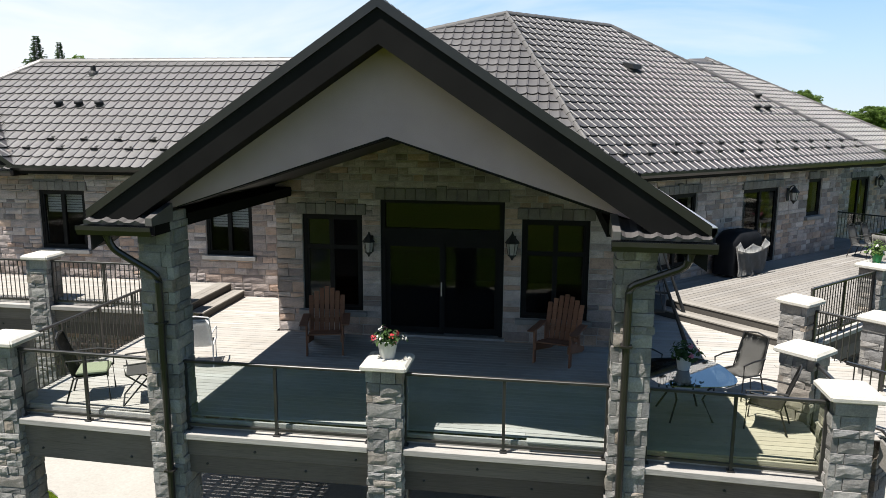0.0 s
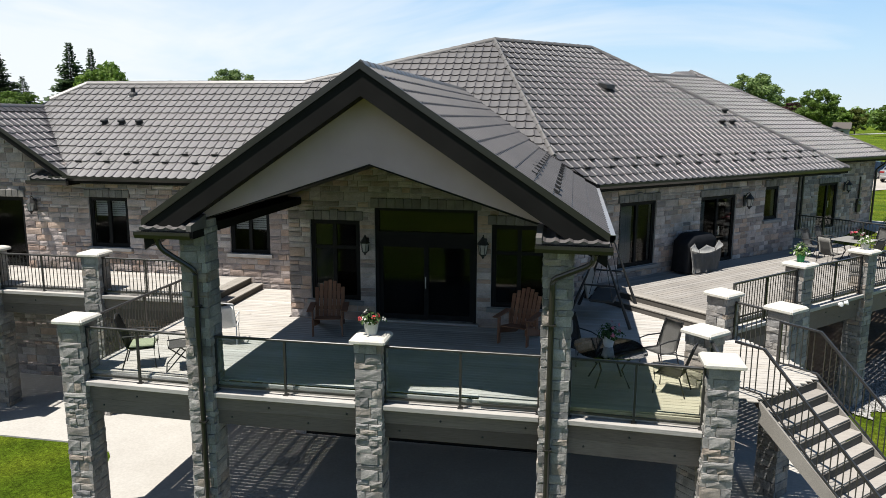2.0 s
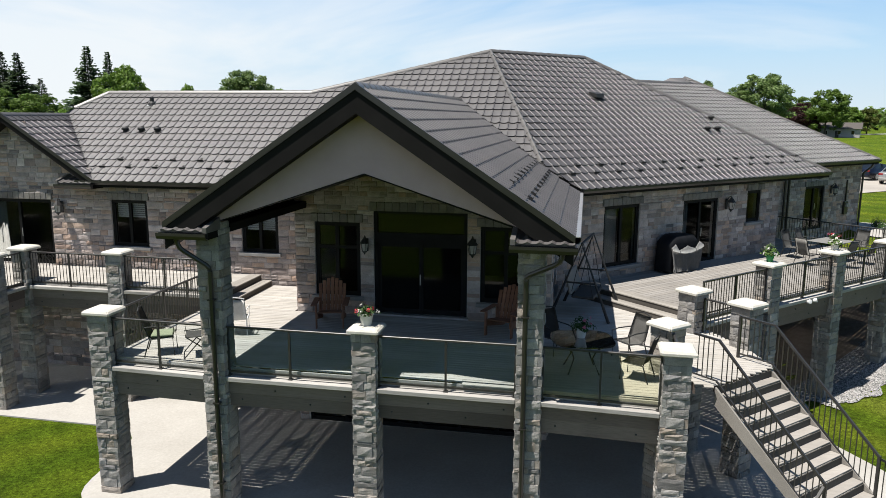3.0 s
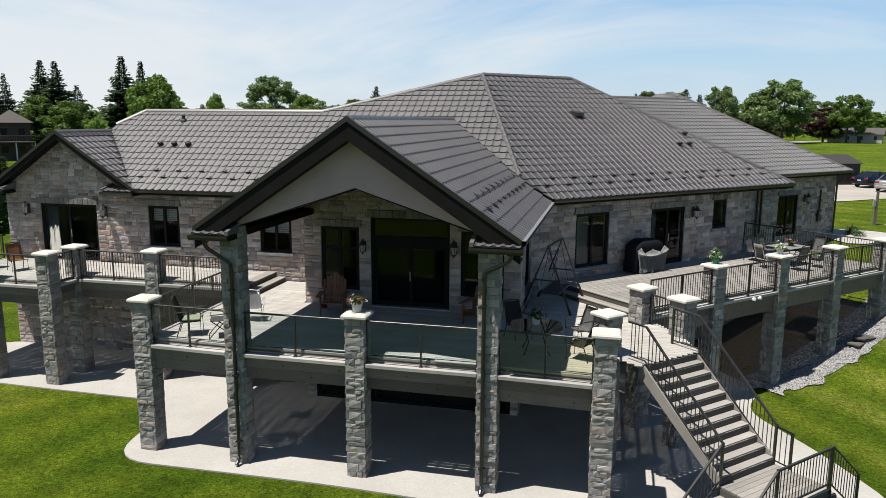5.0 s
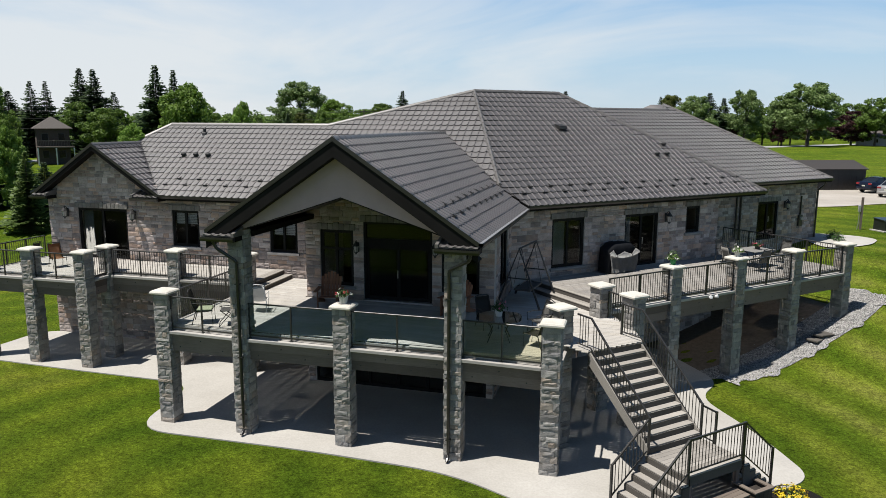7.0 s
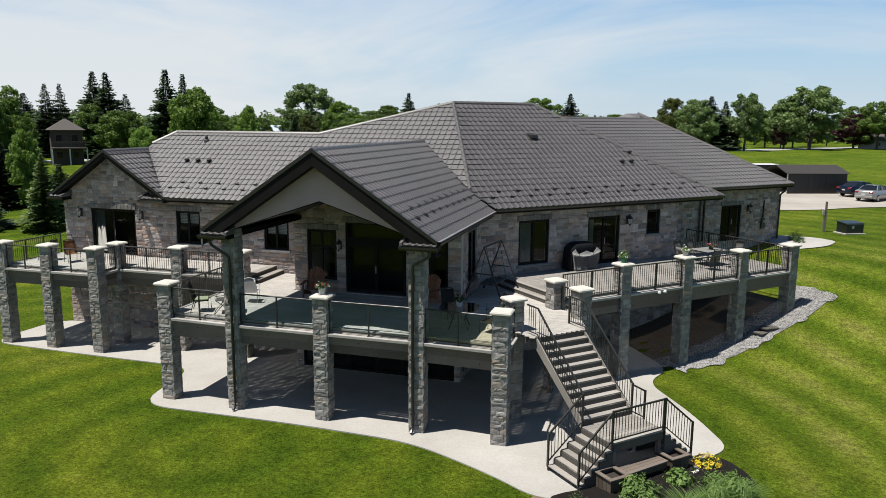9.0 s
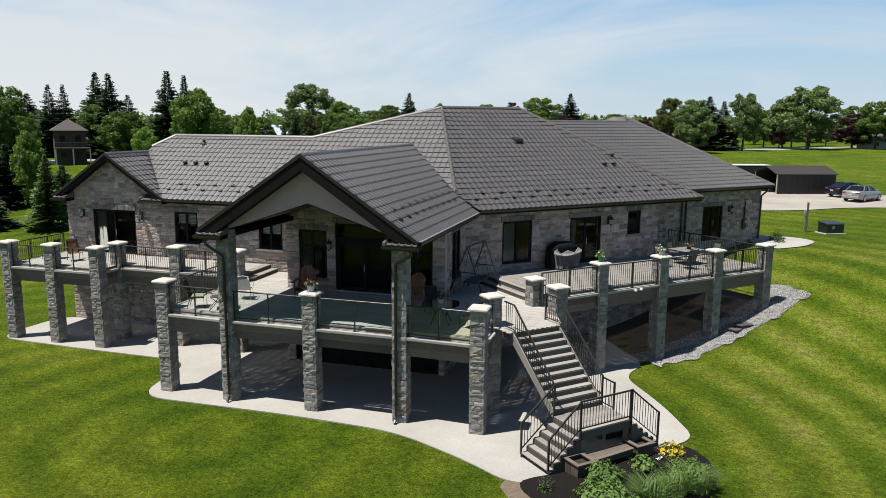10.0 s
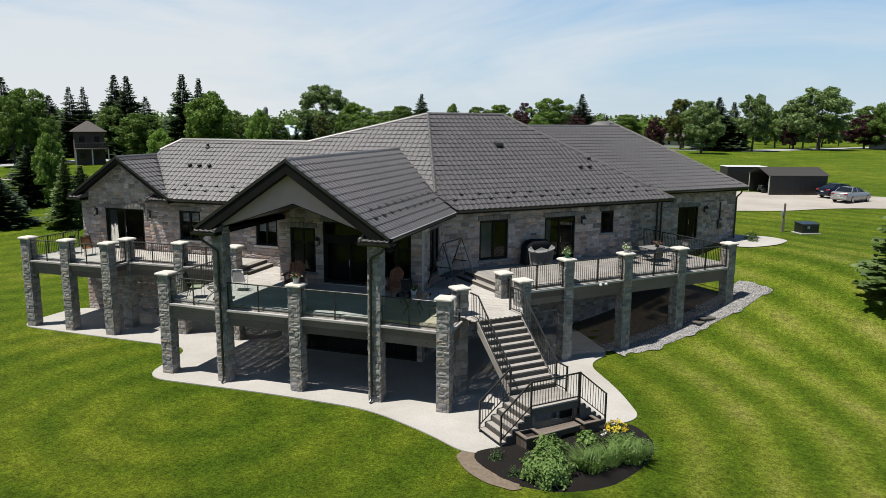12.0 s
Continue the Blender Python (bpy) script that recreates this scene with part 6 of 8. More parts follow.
def sling_chair(m, label, cloth, frame_mat=None, cushion=None, group="patio chairs", towel=None):
    """A tubular garden chair with a curved mesh back."""
    fm = frame_mat or M_BLACK
    t = thing("patio_chair", label, "chair", m, group)
    bm = bmesh.new()
    for s_ in (-1, 1):
        tube(bm, [(s_ * 0.27, -0.26, 0.0), (s_ * 0.27, -0.24, 0.40), (s_ * 0.27, 0.22, 0.37), (s_ * 0.26, 0.30, 0.62), (s_ * 0.24, 0.42, 0.98)], 0.014, 6)
    tube(bm, [(-0.24, 0.42, 0.98), (0, 0.44, 1.02), (0.24, 0.42, 0.98)], 0.014, 6)
    part("frame", bm, fm, t)
    for s_ in (-1, 1):
        bm = bmesh.new()
        tube(bm, [(s_ * 0.27, 0.22, 0.37), (s_ * 0.28, 0.34, 0.0)], 0.014, 6)
        part("rear_leg", bm, fm, t)
        bm = bmesh.new()
        tube(bm, [(s_ * 0.28, -0.25, 0.38), (s_ * 0.29, -0.27, 0.62), (s_ * 0.29, -0.05, 0.65), (s_ * 0.27, 0.31, 0.64)], 0.015, 6)
        part("armrest", bm, fm, t)
    rows = []
    bm = bmesh.new()
    for y, z in ((-0.25, 0.405), (-0.05, 0.385), (0.18, 0.372), (0.24, 0.42), (0.29, 0.60), (0.36, 0.80), (0.42, 0.97)):
        rows.append([bm.verts.new((x, y + 0.02 * (1 - (x / 0.25) ** 2), z - 0.015 * (1 - (x / 0.25) ** 2))) for x in np.linspace(-0.25, 0.25, 7)])
    for p, q in zip(rows, rows[1:]):
        for i in range(6):
            bm.faces.new((p[i], p[i + 1], q[i + 1], q[i]))
    bmesh.ops.solidify(bm, geom=bm.faces[:], thickness=0.006)
    part("sling", bm, cloth, t, smooth=True)
    if cushion:
        bm = boxes((-0.23, 0.23, -0.24, 0.20, 0.395, 0.455), bevel=0.02)
        part("cushion", bm, cushion, t, "sage green seat cushion")
    return t


sling_chair(pose(-7.35, 10.68, DECK, 0, 0, 115) @ Matrix.Scale(1.1, 4), "dark sling chair with a sage seat cushion by the railing", M_SLING, cushion=M_GREENPAD)
sling_chair(pose(-6.4, 12.55, DECK, 0, 0, 200), "white fabric garden chair in the sun on the deck", M_WHITESLING, M_WHITE)


def folding_chair(m):
    t = thing("folding_chair", "black folding chair with a white towel over its back", "chair", m)
    bm = bmesh.new()
    for s_ in (-1, 1):
        tube(bm, [(s_ * 0.26, -0.30, 0.0), (s_ * 0.26, 0.10, 0.45), (s_ * 0.26, 0.34, 1.0)], 0.013, 6)
        tube(bm, [(s_ * 0.24, 0.34, 0.0), (s_ * 0.24, -0.24, 0.46)], 0.013, 6)
        tube(bm, [(s_ * 0.27, -0.24, 0.46), (s_ * 0.28, -0.26, 0.62), (s_ * 0.28, 0.2, 0.64)], 0.013, 6)
    tube(bm, [(-0.26, 0.34, 1.0), (0.26, 0.34, 1.0)], 0.03, 8)
    tube(bm, [(-0.26, -0.30, 0.0), (0.26, -0.30, 0.0)], 0.012, 6)
    tube(bm, [(-0.24, 0.34, 0.0), (0.24, 0.34, 0.0)], 0.012, 6)
    part("frame", bm, M_BLACK, t)
    part("seat", boxes((-0.24, 0.24, -0.24, 0.16, 0.44, 0.462), bevel=0.008), M_SLING, t)
    bm = bmesh.new()
    rows = []
    for y, z in ((0.24, 0.62), (0.285, 0.80), (0.325, 0.98), (0.34, 1.03), (0.36, 0.98), (0.37, 0.72)):
        rows.append([bm.verts.new((x, y + 0.012 * math.sin(9 * x), z)) for x in np.linspace(-0.22, 0.20, 9)])
    for p, q in zip(rows, rows[1:]):
        for i in range(8):
            bm.faces.new((p[i], p[i + 1], q[i + 1], q[i]))
    bmesh.ops.solidify(bm, geom=bm.faces[:], thickness=0.008)
    part("towel", bm, M_WHITESLING, t, "white towel", smooth=True)


folding_chair(pose(-6.45, 10.72, DECK, 0, 0, -60) @ Matrix.Scale(1.1, 4))


def round_table(m, label, top, r=0.6, square=False, glass=True):
    t = thing("patio_table", label, "table", m)
    bm = bmesh.new()
    if square:
        box(bm, -r * 1.25, r * 1.25, -r, r, 0.71, 0.722, bevel=0.003)
    else:
        pts = rounded([(-r, -r), (r, -r), (r, r), (-r, r)], 6, r * 0.75)
        bm = prism(pts, 0.708, 0.718, "z")
    part("tabletop", bm, top, t)
    bm = bmesh.new()
    ring = [(r * 0.92 * math.cos(a), r * 0.92 * math.sin(a), 0.695) for a in np.linspace(0, 2 * math.pi, 25)]
    tube(bm, ring, 0.014, 6)
    part("rim", bm, M_BLACK, t)
    for k in range(4):
        a = math.pi / 4 + math.pi / 2 * k
        c, s_ = math.cos(a), math.sin(a)
        bm = bmesh.new()
        tube(bm, [(c * r * 0.86, s_ * r * 0.86, 0.69), (c * r * 0.55, s_ * r * 0.55, 0.52), (c * r * 0.42, s_ * r * 0.42, 0.33), (c * r * 0.70, s_ * r * 0.70, 0.0)], 0.017, 6)
        part("leg", bm, M_BLACK, t)
    return t


round_table(pose(2.35, 11.45, DECK, 0, 0, 10), "glass-topped garden table with curved black legs on the porch deck", M_TABLEGLASS, 0.68)
sling_chair(pose(3.42, 12.55, DECK, 0, 0, -50), "dark mesh garden chair beside the glass table", M_SLINGGREY)
sling_chair(pose(3.5, 11.2, DECK, 0, 0, -110), "dark mesh garden chair pushed back from the glass table", M_SLING)
sling_chair(pose(1.75, 12.6, DECK, 0, 0, 40), "dark mesh garden chair in the shade by the glass table", M_SLING)
round_table(WING @ pose(25.2, 9.3, UPPER, 0, 0, 0), "long grey patio table on the wing deck", M_SLINGGREY, 0.55, True)
for u, y, a in ((24.6, 10.35, 0), (25.5, 10.35, 5), (24.35, 8.4, 175), (25.6, 8.3, 185), (26.9, 9.2, -90), (23.7, 9.3, 80)):
    sling_chair(WING @ pose(u, y, UPPER, 0, 0, a), "grey mesh patio chair round the long table", M_SLINGGREY, group="chairs round the long table")
sling_chair(pose(-17.6, 15.4, UPPER, 0, 0, 60), "brown garden chair on the upper deck", plain("tan_sling", (0.25, 0.12, 0.05), (0.34, 0.17, 0.08), 0.8), group="upper deck chairs")
sling_chair(pose(-19.2, 15.5, UPPER, 0, 0, -80), "black garden chair on the upper deck", M_SLING, group="upper deck chairs")


def swing(m):
    """An A-frame garden swing with a hanging bench."""
    t = thing("garden_swing", "black A-frame garden swing with a hanging seat and no canopy", "swing", m)
    for x in (-0.95, 0.95):
        bm = bmesh.new()
        tube(bm, [(x * 1.05, -0.65, 0.0), (x, 0.0, 1.72), (x * 1.05, 0.65, 0.0)], 0.036, 8)
        tube(bm, [(x * 1.03, -0.33, 0.85), (x * 1.03, 0.33, 0.85)], 0.02, 6)
        part("side_frame", bm, M_BLACK, t)
    bm = bmesh.new()
    tube(bm, [(-0.95, 0, 1.72), (0.95, 0, 1.72)], 0.028, 8)
    part("top_bar", bm, M_BLACK, t)
    for x in (-0.7, 0.7):
        bm = bmesh.new()
        tube(bm, [(x, 0, 1.70), (x, -0.25, 0.48)], 0.008, 5)
        tube(bm, [(x, 0, 1.70), (x, 0.22, 0.60)], 0.008, 5)
        part("hanger", bm, M_BLACK, t)
    bench = part("bench_seat", boxes((-0.72, 0.72, -0.28, 0.22, 0.44, 0.50), bevel=0.02), M_SLING, t)
    bm = boxes((-0.72, 0.72, -0.02, 0.03, 0.0, 0.50), bevel=0.02)
    bmesh.ops.transform(bm, matrix=pose(0, 0.24, 0.50, -14), verts=bm.verts)
    part("bench_back", bm, M_SLINGGREY, t)
    return t


swing(pose(2.42, 16.45, DECK, 0, 0, 80) @ Matrix.Diagonal((1.0, 1.25, 1.24, 1)))


def covered_grill(m):
    """A barbecue under a fitted black cover, with a loose grey apron that folds over at the top in pale points."""
    t = thing("covered_grill", "barbecue under a black fabric cover with a loose grey apron", "grill", m)
    bm = bmesh.new()
    n, rings = 36, []
    for z, w, d, k in ((0.06, 0.84, 0.37, 0.02), (0.35, 0.82, 0.37, 0.03), (0.70, 0.80, 0.36, 0.02), (0.90, 0.78, 0.35, 0.03), (1.00, 0.66, 0.34, 0.02), (1.08, 0.56, 0.29, 0.025), (1.13, 0.42, 0.20, 0.02), (1.15, 0.2, 0.08, 0.0)):
        ring = []
        for i in range(n):
            a = 2 * math.pi * i / n
            c, s_ = math.cos(a), math.sin(a)
            x = w * math.copysign(abs(c) ** 0.45, c)
            y = d * math.copysign(abs(s_) ** 0.45, s_)
            q = k * noise.noise((x * 5, y * 5, z * 4)) * 2.2
            ring.append(bm.verts.new((x + q, y + q, z + (0.04 * noise.noise((i * 0.7, 0, 3)) if z < 0.2 else q * 0.6))))
        rings.append(ring)
    for p, q in zip(rings, rings[1:]):
        for i in range(n):
            bm.faces.new((p[i], p[(i + 1) % n], q[(i + 1) % n], q[i]))
    bm.faces.new(rings[-1])
    part("cover", bm, M_COVER, t, smooth=True)

    def hanging(name, cols, mat, label):
        b2 = bmesh.new()
        lines = [[b2.verts.new(p) for p in col] for col in cols]
        for p, q in zip(lines, lines[1:]):
            for i in range(len(p) - 1):
                b2.faces.new((p[i], p[i + 1], q[i + 1], q[i]))
        bmesh.ops.solidify(b2, geom=b2.faces[:], thickness=0.008)
        part(name, b2, mat, t, label, smooth=True)

    cols = []
    for k in range(19):
        q = k / 18
        x = -0.76 + 1.58 * q
        sag = 0.80 - 0.16 * math.sin(math.pi * q) + 0.02 * math.sin(k * 2.3)
        y = -0.42 - 0.05 * math.sin(math.pi * q) - 0.012 * math.sin(k * 1.7)
        cols.append([(x * (1 - 0.12 * (1 - f)) + 0.02, y + 0.05 * f - 0.03 * math.sin(4 * f + k), 0.05 + (sag - 0.05) * f) for f in (0.0, 0.25, 0.5, 0.75, 1.0)])
    hanging("apron", cols, plain("grey_cover_fabric", (0.12, 0.119, 0.115), (0.17, 0.168, 0.163), 0.7, 0, 9.0, 0.4), "loose grey apron of the cover")
    pale = plain("pale_cover_lining", (0.34, 0.34, 0.33), (0.44, 0.44, 0.425), 0.7, 0, 9.0, 0.3)
    for x0, x1, tips in ((-0.78, -0.40, 1), (-0.36, 0.42, 1), (0.46, 0.84, 1)):
        cols = []
        m_ = 8
        for k in range(m_ + 1):
            q = k / m_
            saw = abs(((q * tips + 0.5) % 1.0) - 0.5) * 2
            lo = 0.78 - 0.14 * math.sin(math.pi * ((x0 + (x1 - x0) * q + 0.80) / 1.66))
            hi = lo + 0.03 + 0.15 * saw
            x = x0 + (x1 - x0) * q
            cols.append([(x, -0.455, lo - 0.05), (x, -0.44, (lo + hi) / 2), (x, -0.40, hi)])
        hanging("lining_fold", cols, pale, "pale pointed fold of the cover's lining")
    for x in (-0.6, 0.6):
        for y in (-0.25, 0.25):
            part("leg", boxes((x - 0.025, x + 0.025, y - 0.025, y + 0.025, 0.0, 0.12)), M_BLACK, t)


covered_grill(WING @ pose(18.93, 11.22, UPPER, 0, 0, 0) @ Matrix.Diagonal((1.0, 1.0, 1.12, 1)))


# ---- potted and bedded plants ----
def leaf_cloud(pts_normals, size, r):
    """Small folded leaves at the given places."""
    vs, fs = [], []
    for p, nrm in pts_normals:
        p, nrm = Vector(p), Vector(nrm).normalized()
        a = nrm.cross(Vector((r.uniform(-1, 1), r.uniform(-1, 1), r.uniform(-1, 1)))).normalized()
        b = nrm.cross(a)
        s_ = size * r.uniform(0.6, 1.35)
        k = len(vs)
        vs += [tuple(p - a * s_ * 0.5), tuple(p + b * s_ * 0.28 + nrm * s_ * 0.08), tuple(p + a * s_ * 0.5), tuple(p - b * s_ * 0.28 + nrm * s_ * 0.08)]
        fs += [(k, k + 1, k + 2), (k, k + 2, k + 3)]
    mesh = bpy.data.meshes.new("leaves")
    mesh.from_pydata(vs, [], fs)
    return mesh


def dome(n, r, rx, ry, h, z0=0.0, solid=0.55):
    out = []
    for _ in range(n):
        d = Vector((r.gauss(0, 1), r.gauss(0, 1), abs(r.gauss(0, 0.8)))).normalized()
        k = solid + (1 - solid) * r.random()
        k *= 0.8 + 0.3 * noise.noise((d.x * 2.2, d.y * 2.2, d.z * 2.2 + rx))
        out.append(((d.x * rx * k, d.y * ry * k, z0 + d.z * h * k), (d + Vector((r.uniform(-0.6, 0.6), r.uniform(-0.6, 0.6), r.uniform(-0.2, 0.8))))))
    return out


def potted(m, label, pot_mat, top_r, h, petals, seed, leaf=0.075, spread=0.30, plant_h=0.32, mat=None, n_flower=14):
    r = random.Random(seed)
    t = thing("potted_plant", label, "potted plant", m, "potted flowers")
    bm = bmesh.new()
    lathe(bm, [(top_r * 0.68, 0.0), (top_r * 0.72, 0.02), (top_r * 0.96, h * 0.86), (top_r * 1.06, h * 0.87), (top_r * 1.06, h), (top_r * 0.94, h), (top_r * 0.9, h - 0.04)], 18)
    pot = part("pot", bm, pot_mat, t, smooth=False)
    bm = bmesh.new()
    lathe(bm, [(top_r * 0.9, h - 0.05), (top_r * 0.88, h - 0.035), (0.01, h - 0.025)], 14)
    part("soil", bm, M_SOILPOT, t)
    link("foliage", leaf_cloud(dome(260, r, spread, spread, plant_h, h - 0.02, 0.25), leaf, r), mat or M_PLANT, t)
    for k, (pm, cnt) in enumerate(petals):
        for (p, nr) in dome(cnt, r, spread * 1.02, spread * 1.02, plant_h * 1.1, h, 0.85):
            pts = [(Vector(p) + Vector((r.uniform(-1, 1), r.uniform(-1, 1), r.uniform(-1, 1))) * 0.028, nr) for _ in range(9)]
            link("blossom", leaf_cloud(pts, 0.05, r), pm, t)
    return t


potted(pose(COL_X["c"], FRONT_Y, LOW_TOP + 0.012), "white pail with red and pale flowers on a column cap", M_POTWHITE, 0.155, 0.27, [(M_RED, 3), (M_PINK, 3), (M_WHITEPETAL, 5)], 1, spread=0.30, plant_h=0.26)
potted(Matrix.Translation(R_AT[0] + Vector((0, 0, HIGH_TOP + 0.012))), "bright green pot with pale flowers on a column cap", M_POTGREEN, 0.12, 0.22, [(M_WHITEPETAL, 9)], 2, spread=0.30, plant_h=0.38, mat=M_PLANTLIGHT)
potted(Matrix.Translation(R_AT[1] + Vector((0, 0, HIGH_TOP + 0.012))), "grey pot with white flowers on a column cap", M_POTWHITE, 0.13, 0.20, [(M_WHITEPETAL, 14)], 3, spread=0.30, plant_h=0.26, mat=M_PLANTLIGHT)
potted(pose(2.32, 11.55, DECK + 0.72), "pale vase with dark red flowers on the glass table", M_POTWHITE, 0.13, 0.22, [(M_PINK, 6)], 4, spread=0.34, plant_h=0.36)
potted(WING @ pose(25.3, 9.25, UPPER + 0.722), "dark pot with pink flowers on the patio table", M_POTDARK, 0.13, 0.16, [(M_PINK, 14), (M_RED, 6)], 5, spread=0.26, plant_h=0.2)

# ---- bench, planters and flower bed by the stair ----
M_BROWN = plank_material("brown_planter_board", [(0.0, (0.075, 0.058, 0.044)), (1.0, (0.12, 0.095, 0.074))])
M_BROWNTOP = plank_material("brown_bench_board", [(0.0, (0.15, 0.12, 0.098)), (1.0, (0.20, 0.165, 0.135))])


def planter(m, label):
    t = thing("wood_planter", label, "planter", m, "wooden planters")
    w, h = 0.34, 0.52
    for k in range(4):
        tr = pose(0, 0, 0, 0, 0, 90 * k)
        for i in range(4):
            a = -w + 2 * w * i / 4
            part("side_board", boxes((a + 0.004, a + 2 * w / 4 - 0.004, -w, -w + 0.03, 0.0, h - 0.045), m=tr, bevel=0.004), M_BROWN, t)
        part("rim_board", boxes((-w - 0.04, w - 0.08, -w - 0.04, -w + 0.09, h - 0.04, h), m=tr, bevel=0.004), M_BROWNTOP, t)
    part("soil", boxes((-w + 0.03, w - 0.03, -w + 0.03, w - 0.03, 0.02, h - 0.16)), M_SOILPOT, t)


planter(WING @ pose(11.1, -0.02, 0.02), "square weathered board planter at the end of the bench")
planter(WING @ pose(13.62, 0.12, 0.02), "square weathered board planter beside the stair")
bench = thing("garden_bench", "low weathered plank bench between two planters", "bench", WING @ pose(12.35, 0.05, 0.02, 0, 0, 3))
for k in range(3):
    part("seat_plank", boxes((-0.85, 0.85, -0.22 + 0.15 * k, -0.075 + 0.15 * k, 0.40, 0.445), bevel=0.005), M_BROWNTOP, bench)
part("apron", boxes((-0.82, 0.82, -0.20, -0.165, 0.22, 0.395)), M_BROWN, bench)
for x in (-0.7, 0.7):
    part("leg", boxes((x - 0.05, x + 0.05, -0.16, 0.18, 0.0, 0.395)), M_BROWN, bench)

BED = rounded([(5.8, 6.75), (6.7, 5.75), (7.7, 5.1), (9.3, 5.0), (10.8, 5.9), (11.85, 7.9), (12.05, 9.8), (11.2, 11.2), (10.2, 10.75), (9.0, 9.35), (7.8, 8.2), (7.1, 7.7)], 4, 0.9)


def mound(name, outline, height, mat, label, category):
    cx, cy = sum(p[0] for p in outline) / len(outline), sum(p[1] for p in outline) / len(outline)
    bm = bmesh.new()
    rings = []
    for k in range(9):
        f = 1 - k / 9
        rings.append([bm.verts.new((cx + (x - cx) * f, cy + (y - cy) * f, -0.05 + height * (1 - f ** 4) + (0.09 if k else 0) + 0.05 * noise.noise((x * f * 2, y * f * 2, 1)) * (k > 0))) for x, y in outline])
    for p, q in zip(rings, rings[1:]):
        for i in range(len(p)):
            bm.faces.new((p[i], p[(i + 1) % len(p)], q[(i + 1) % len(p)], q[i]))
    bm.faces.new(rings[-1])
    return tagged(part(name, bm, mat, smooth=True), label, category, "", "structure")


mound("flower_bed", BED, 0.10, M_MULCH, "flower bed of dark bark mulch in front of the stair", "flower bed")
draped("bare_soil", rounded([(5.6, 6.5), (6.3, 5.5), (7.2, 4.9), (8.2, 4.75), (8.0, 5.4), (6.9, 6.2), (6.0, 7.2)], 3, 0.4), M_SOIL, "strip of bare soil round the bed", "soil", 0.03, 0.15, 0.3)


def shrub(x, y, rx, h, n, mat, label, leaf=0.09, seed=0, flowers=None, z=0.05, name="shrub"):
    r = random.Random(seed)
    t = thing(name, label, "shrub", pose(x, y, z), "bed plants")
    bm = bmesh.new()
    for k in range(6):
        a = 2 * math.pi * k / 6 + r.random()
        tube(bm, [(0, 0, -0.05), (rx * 0.3 * math.cos(a), rx * 0.3 * math.sin(a), h * 0.35), (rx * 0.6 * math.cos(a), rx * 0.6 * math.sin(a), h * 0.6)], 0.008, 4)
    part("stems", bm, M_BARK, t)
    link("foliage", leaf_cloud(dome(n, r, rx, rx * r.uniform(0.85, 1.15), h, 0.0, 0.45), leaf, r), mat, t)
    if flowers:
        fm, cnt = flowers
        pts = [(Vector(p) + Vector((r.uniform(-1, 1), r.uniform(-1, 1), r.uniform(-1, 1))) * 0.05, nr) for p, nr in dome(cnt, r, rx, rx, h * 1.05, 0.0, 0.9) for _ in range(6)]
        tagged(link("blossom", leaf_cloud(pts, 0.07, r), fm, t), kind="stuff")
    return t


def grass_clump(x, y, r0, h, n, mat, label, seed):
    """Arching sword leaves."""
    r = random.Random(seed)
    t = thing("iris_clump", label, "plant", pose(x, y, 0.05), "bed plants")
    vs, fs = [], []
    for _ in range(n):
        a = r.uniform(0, 2 * math.pi)
        d0 = r0 * 0.45 * math.sqrt(r.random())
        bx, by = d0 * math.cos(a * 3.3), d0 * math.sin(a * 3.3)
        lean, hh, w = r.uniform(0.15, 0.8) * r0, h * r.uniform(0.7, 1.15), r.uniform(0.012, 0.022)
        k = len(vs)
        px, py = -math.sin(a) * w, math.cos(a) * w
        for q in (0.0, 0.45, 0.8, 1.0):
            cx, cy, cz = bx + math.cos(a) * lean * q ** 1.8, by + math.sin(a) * lean * q ** 1.8, hh * (q - 0.22 * q ** 3)
            s_ = 1.0 - 0.92 * q ** 2
            vs += [(cx - px * s_, cy - py * s_, cz), (cx + px * s_, cy + py * s_, cz)]
        for i in range(3):
            fs.append((k + 2 * i, k + 2 * i + 1, k + 2 * i + 3, k + 2 * i + 2))
    mesh = bpy.data.meshes.new("blades")
    mesh.from_pydata(vs, [], fs)
    tagged(link("foliage", mesh, mat, t), kind="stuff")


shrub(8.85, 6.0, 1.12, 1.0, 3200, M_PLANTLIGHT, "leafy peony bush in the mulch bed", 0.12, 1)
shrub(8.65, 7.45, 0.78, 0.85, 1700, M_PLANTLIGHT, "leafy peony bush behind the bench", 0.12, 2)
shrub(9.75, 8.7, 0.55, 0.55, 620, M_PLANTLIGHT, "rounded hosta clump in the mulch", 0.16, 3)
shrub(7.05, 6.55, 0.38, 0.5, 260, M_PLANT, "thin dark shrub at the bed's edge", 0.07, 4)
shrub(7.85, 5.65, 0.30, 0.42, 220, M_PLANT, "small low shrub at the bed's edge", 0.06, 5)
shrub(10.6, 10.1, 0.50, 0.40, 420, M_PLANTLIGHT, "low plant covered with bright yellow flowers", 0.07, 6, (M_YELLOW, 130))
shrub(10.2, 9.5, 0.22, 0.30, 120, M_PLANT, "small plant with pale pink flowers", 0.06, 7, (M_WHITEPETAL, 12))
shrub(11.1, 8.45, 1.0, 0.75, 2600, M_PLANTLIGHT, "dense fine-leaved green shrub", 0.10, 8)
grass_clump(10.0, 6.75, 0.9, 0.72, 520, M_PLANTLIGHT, "clump of sword-shaped iris leaves", 1)
grass_clump(10.6, 7.35, 0.7, 0.66, 380, M_PLANTLIGHT, "clump of sword-shaped iris leaves", 2)
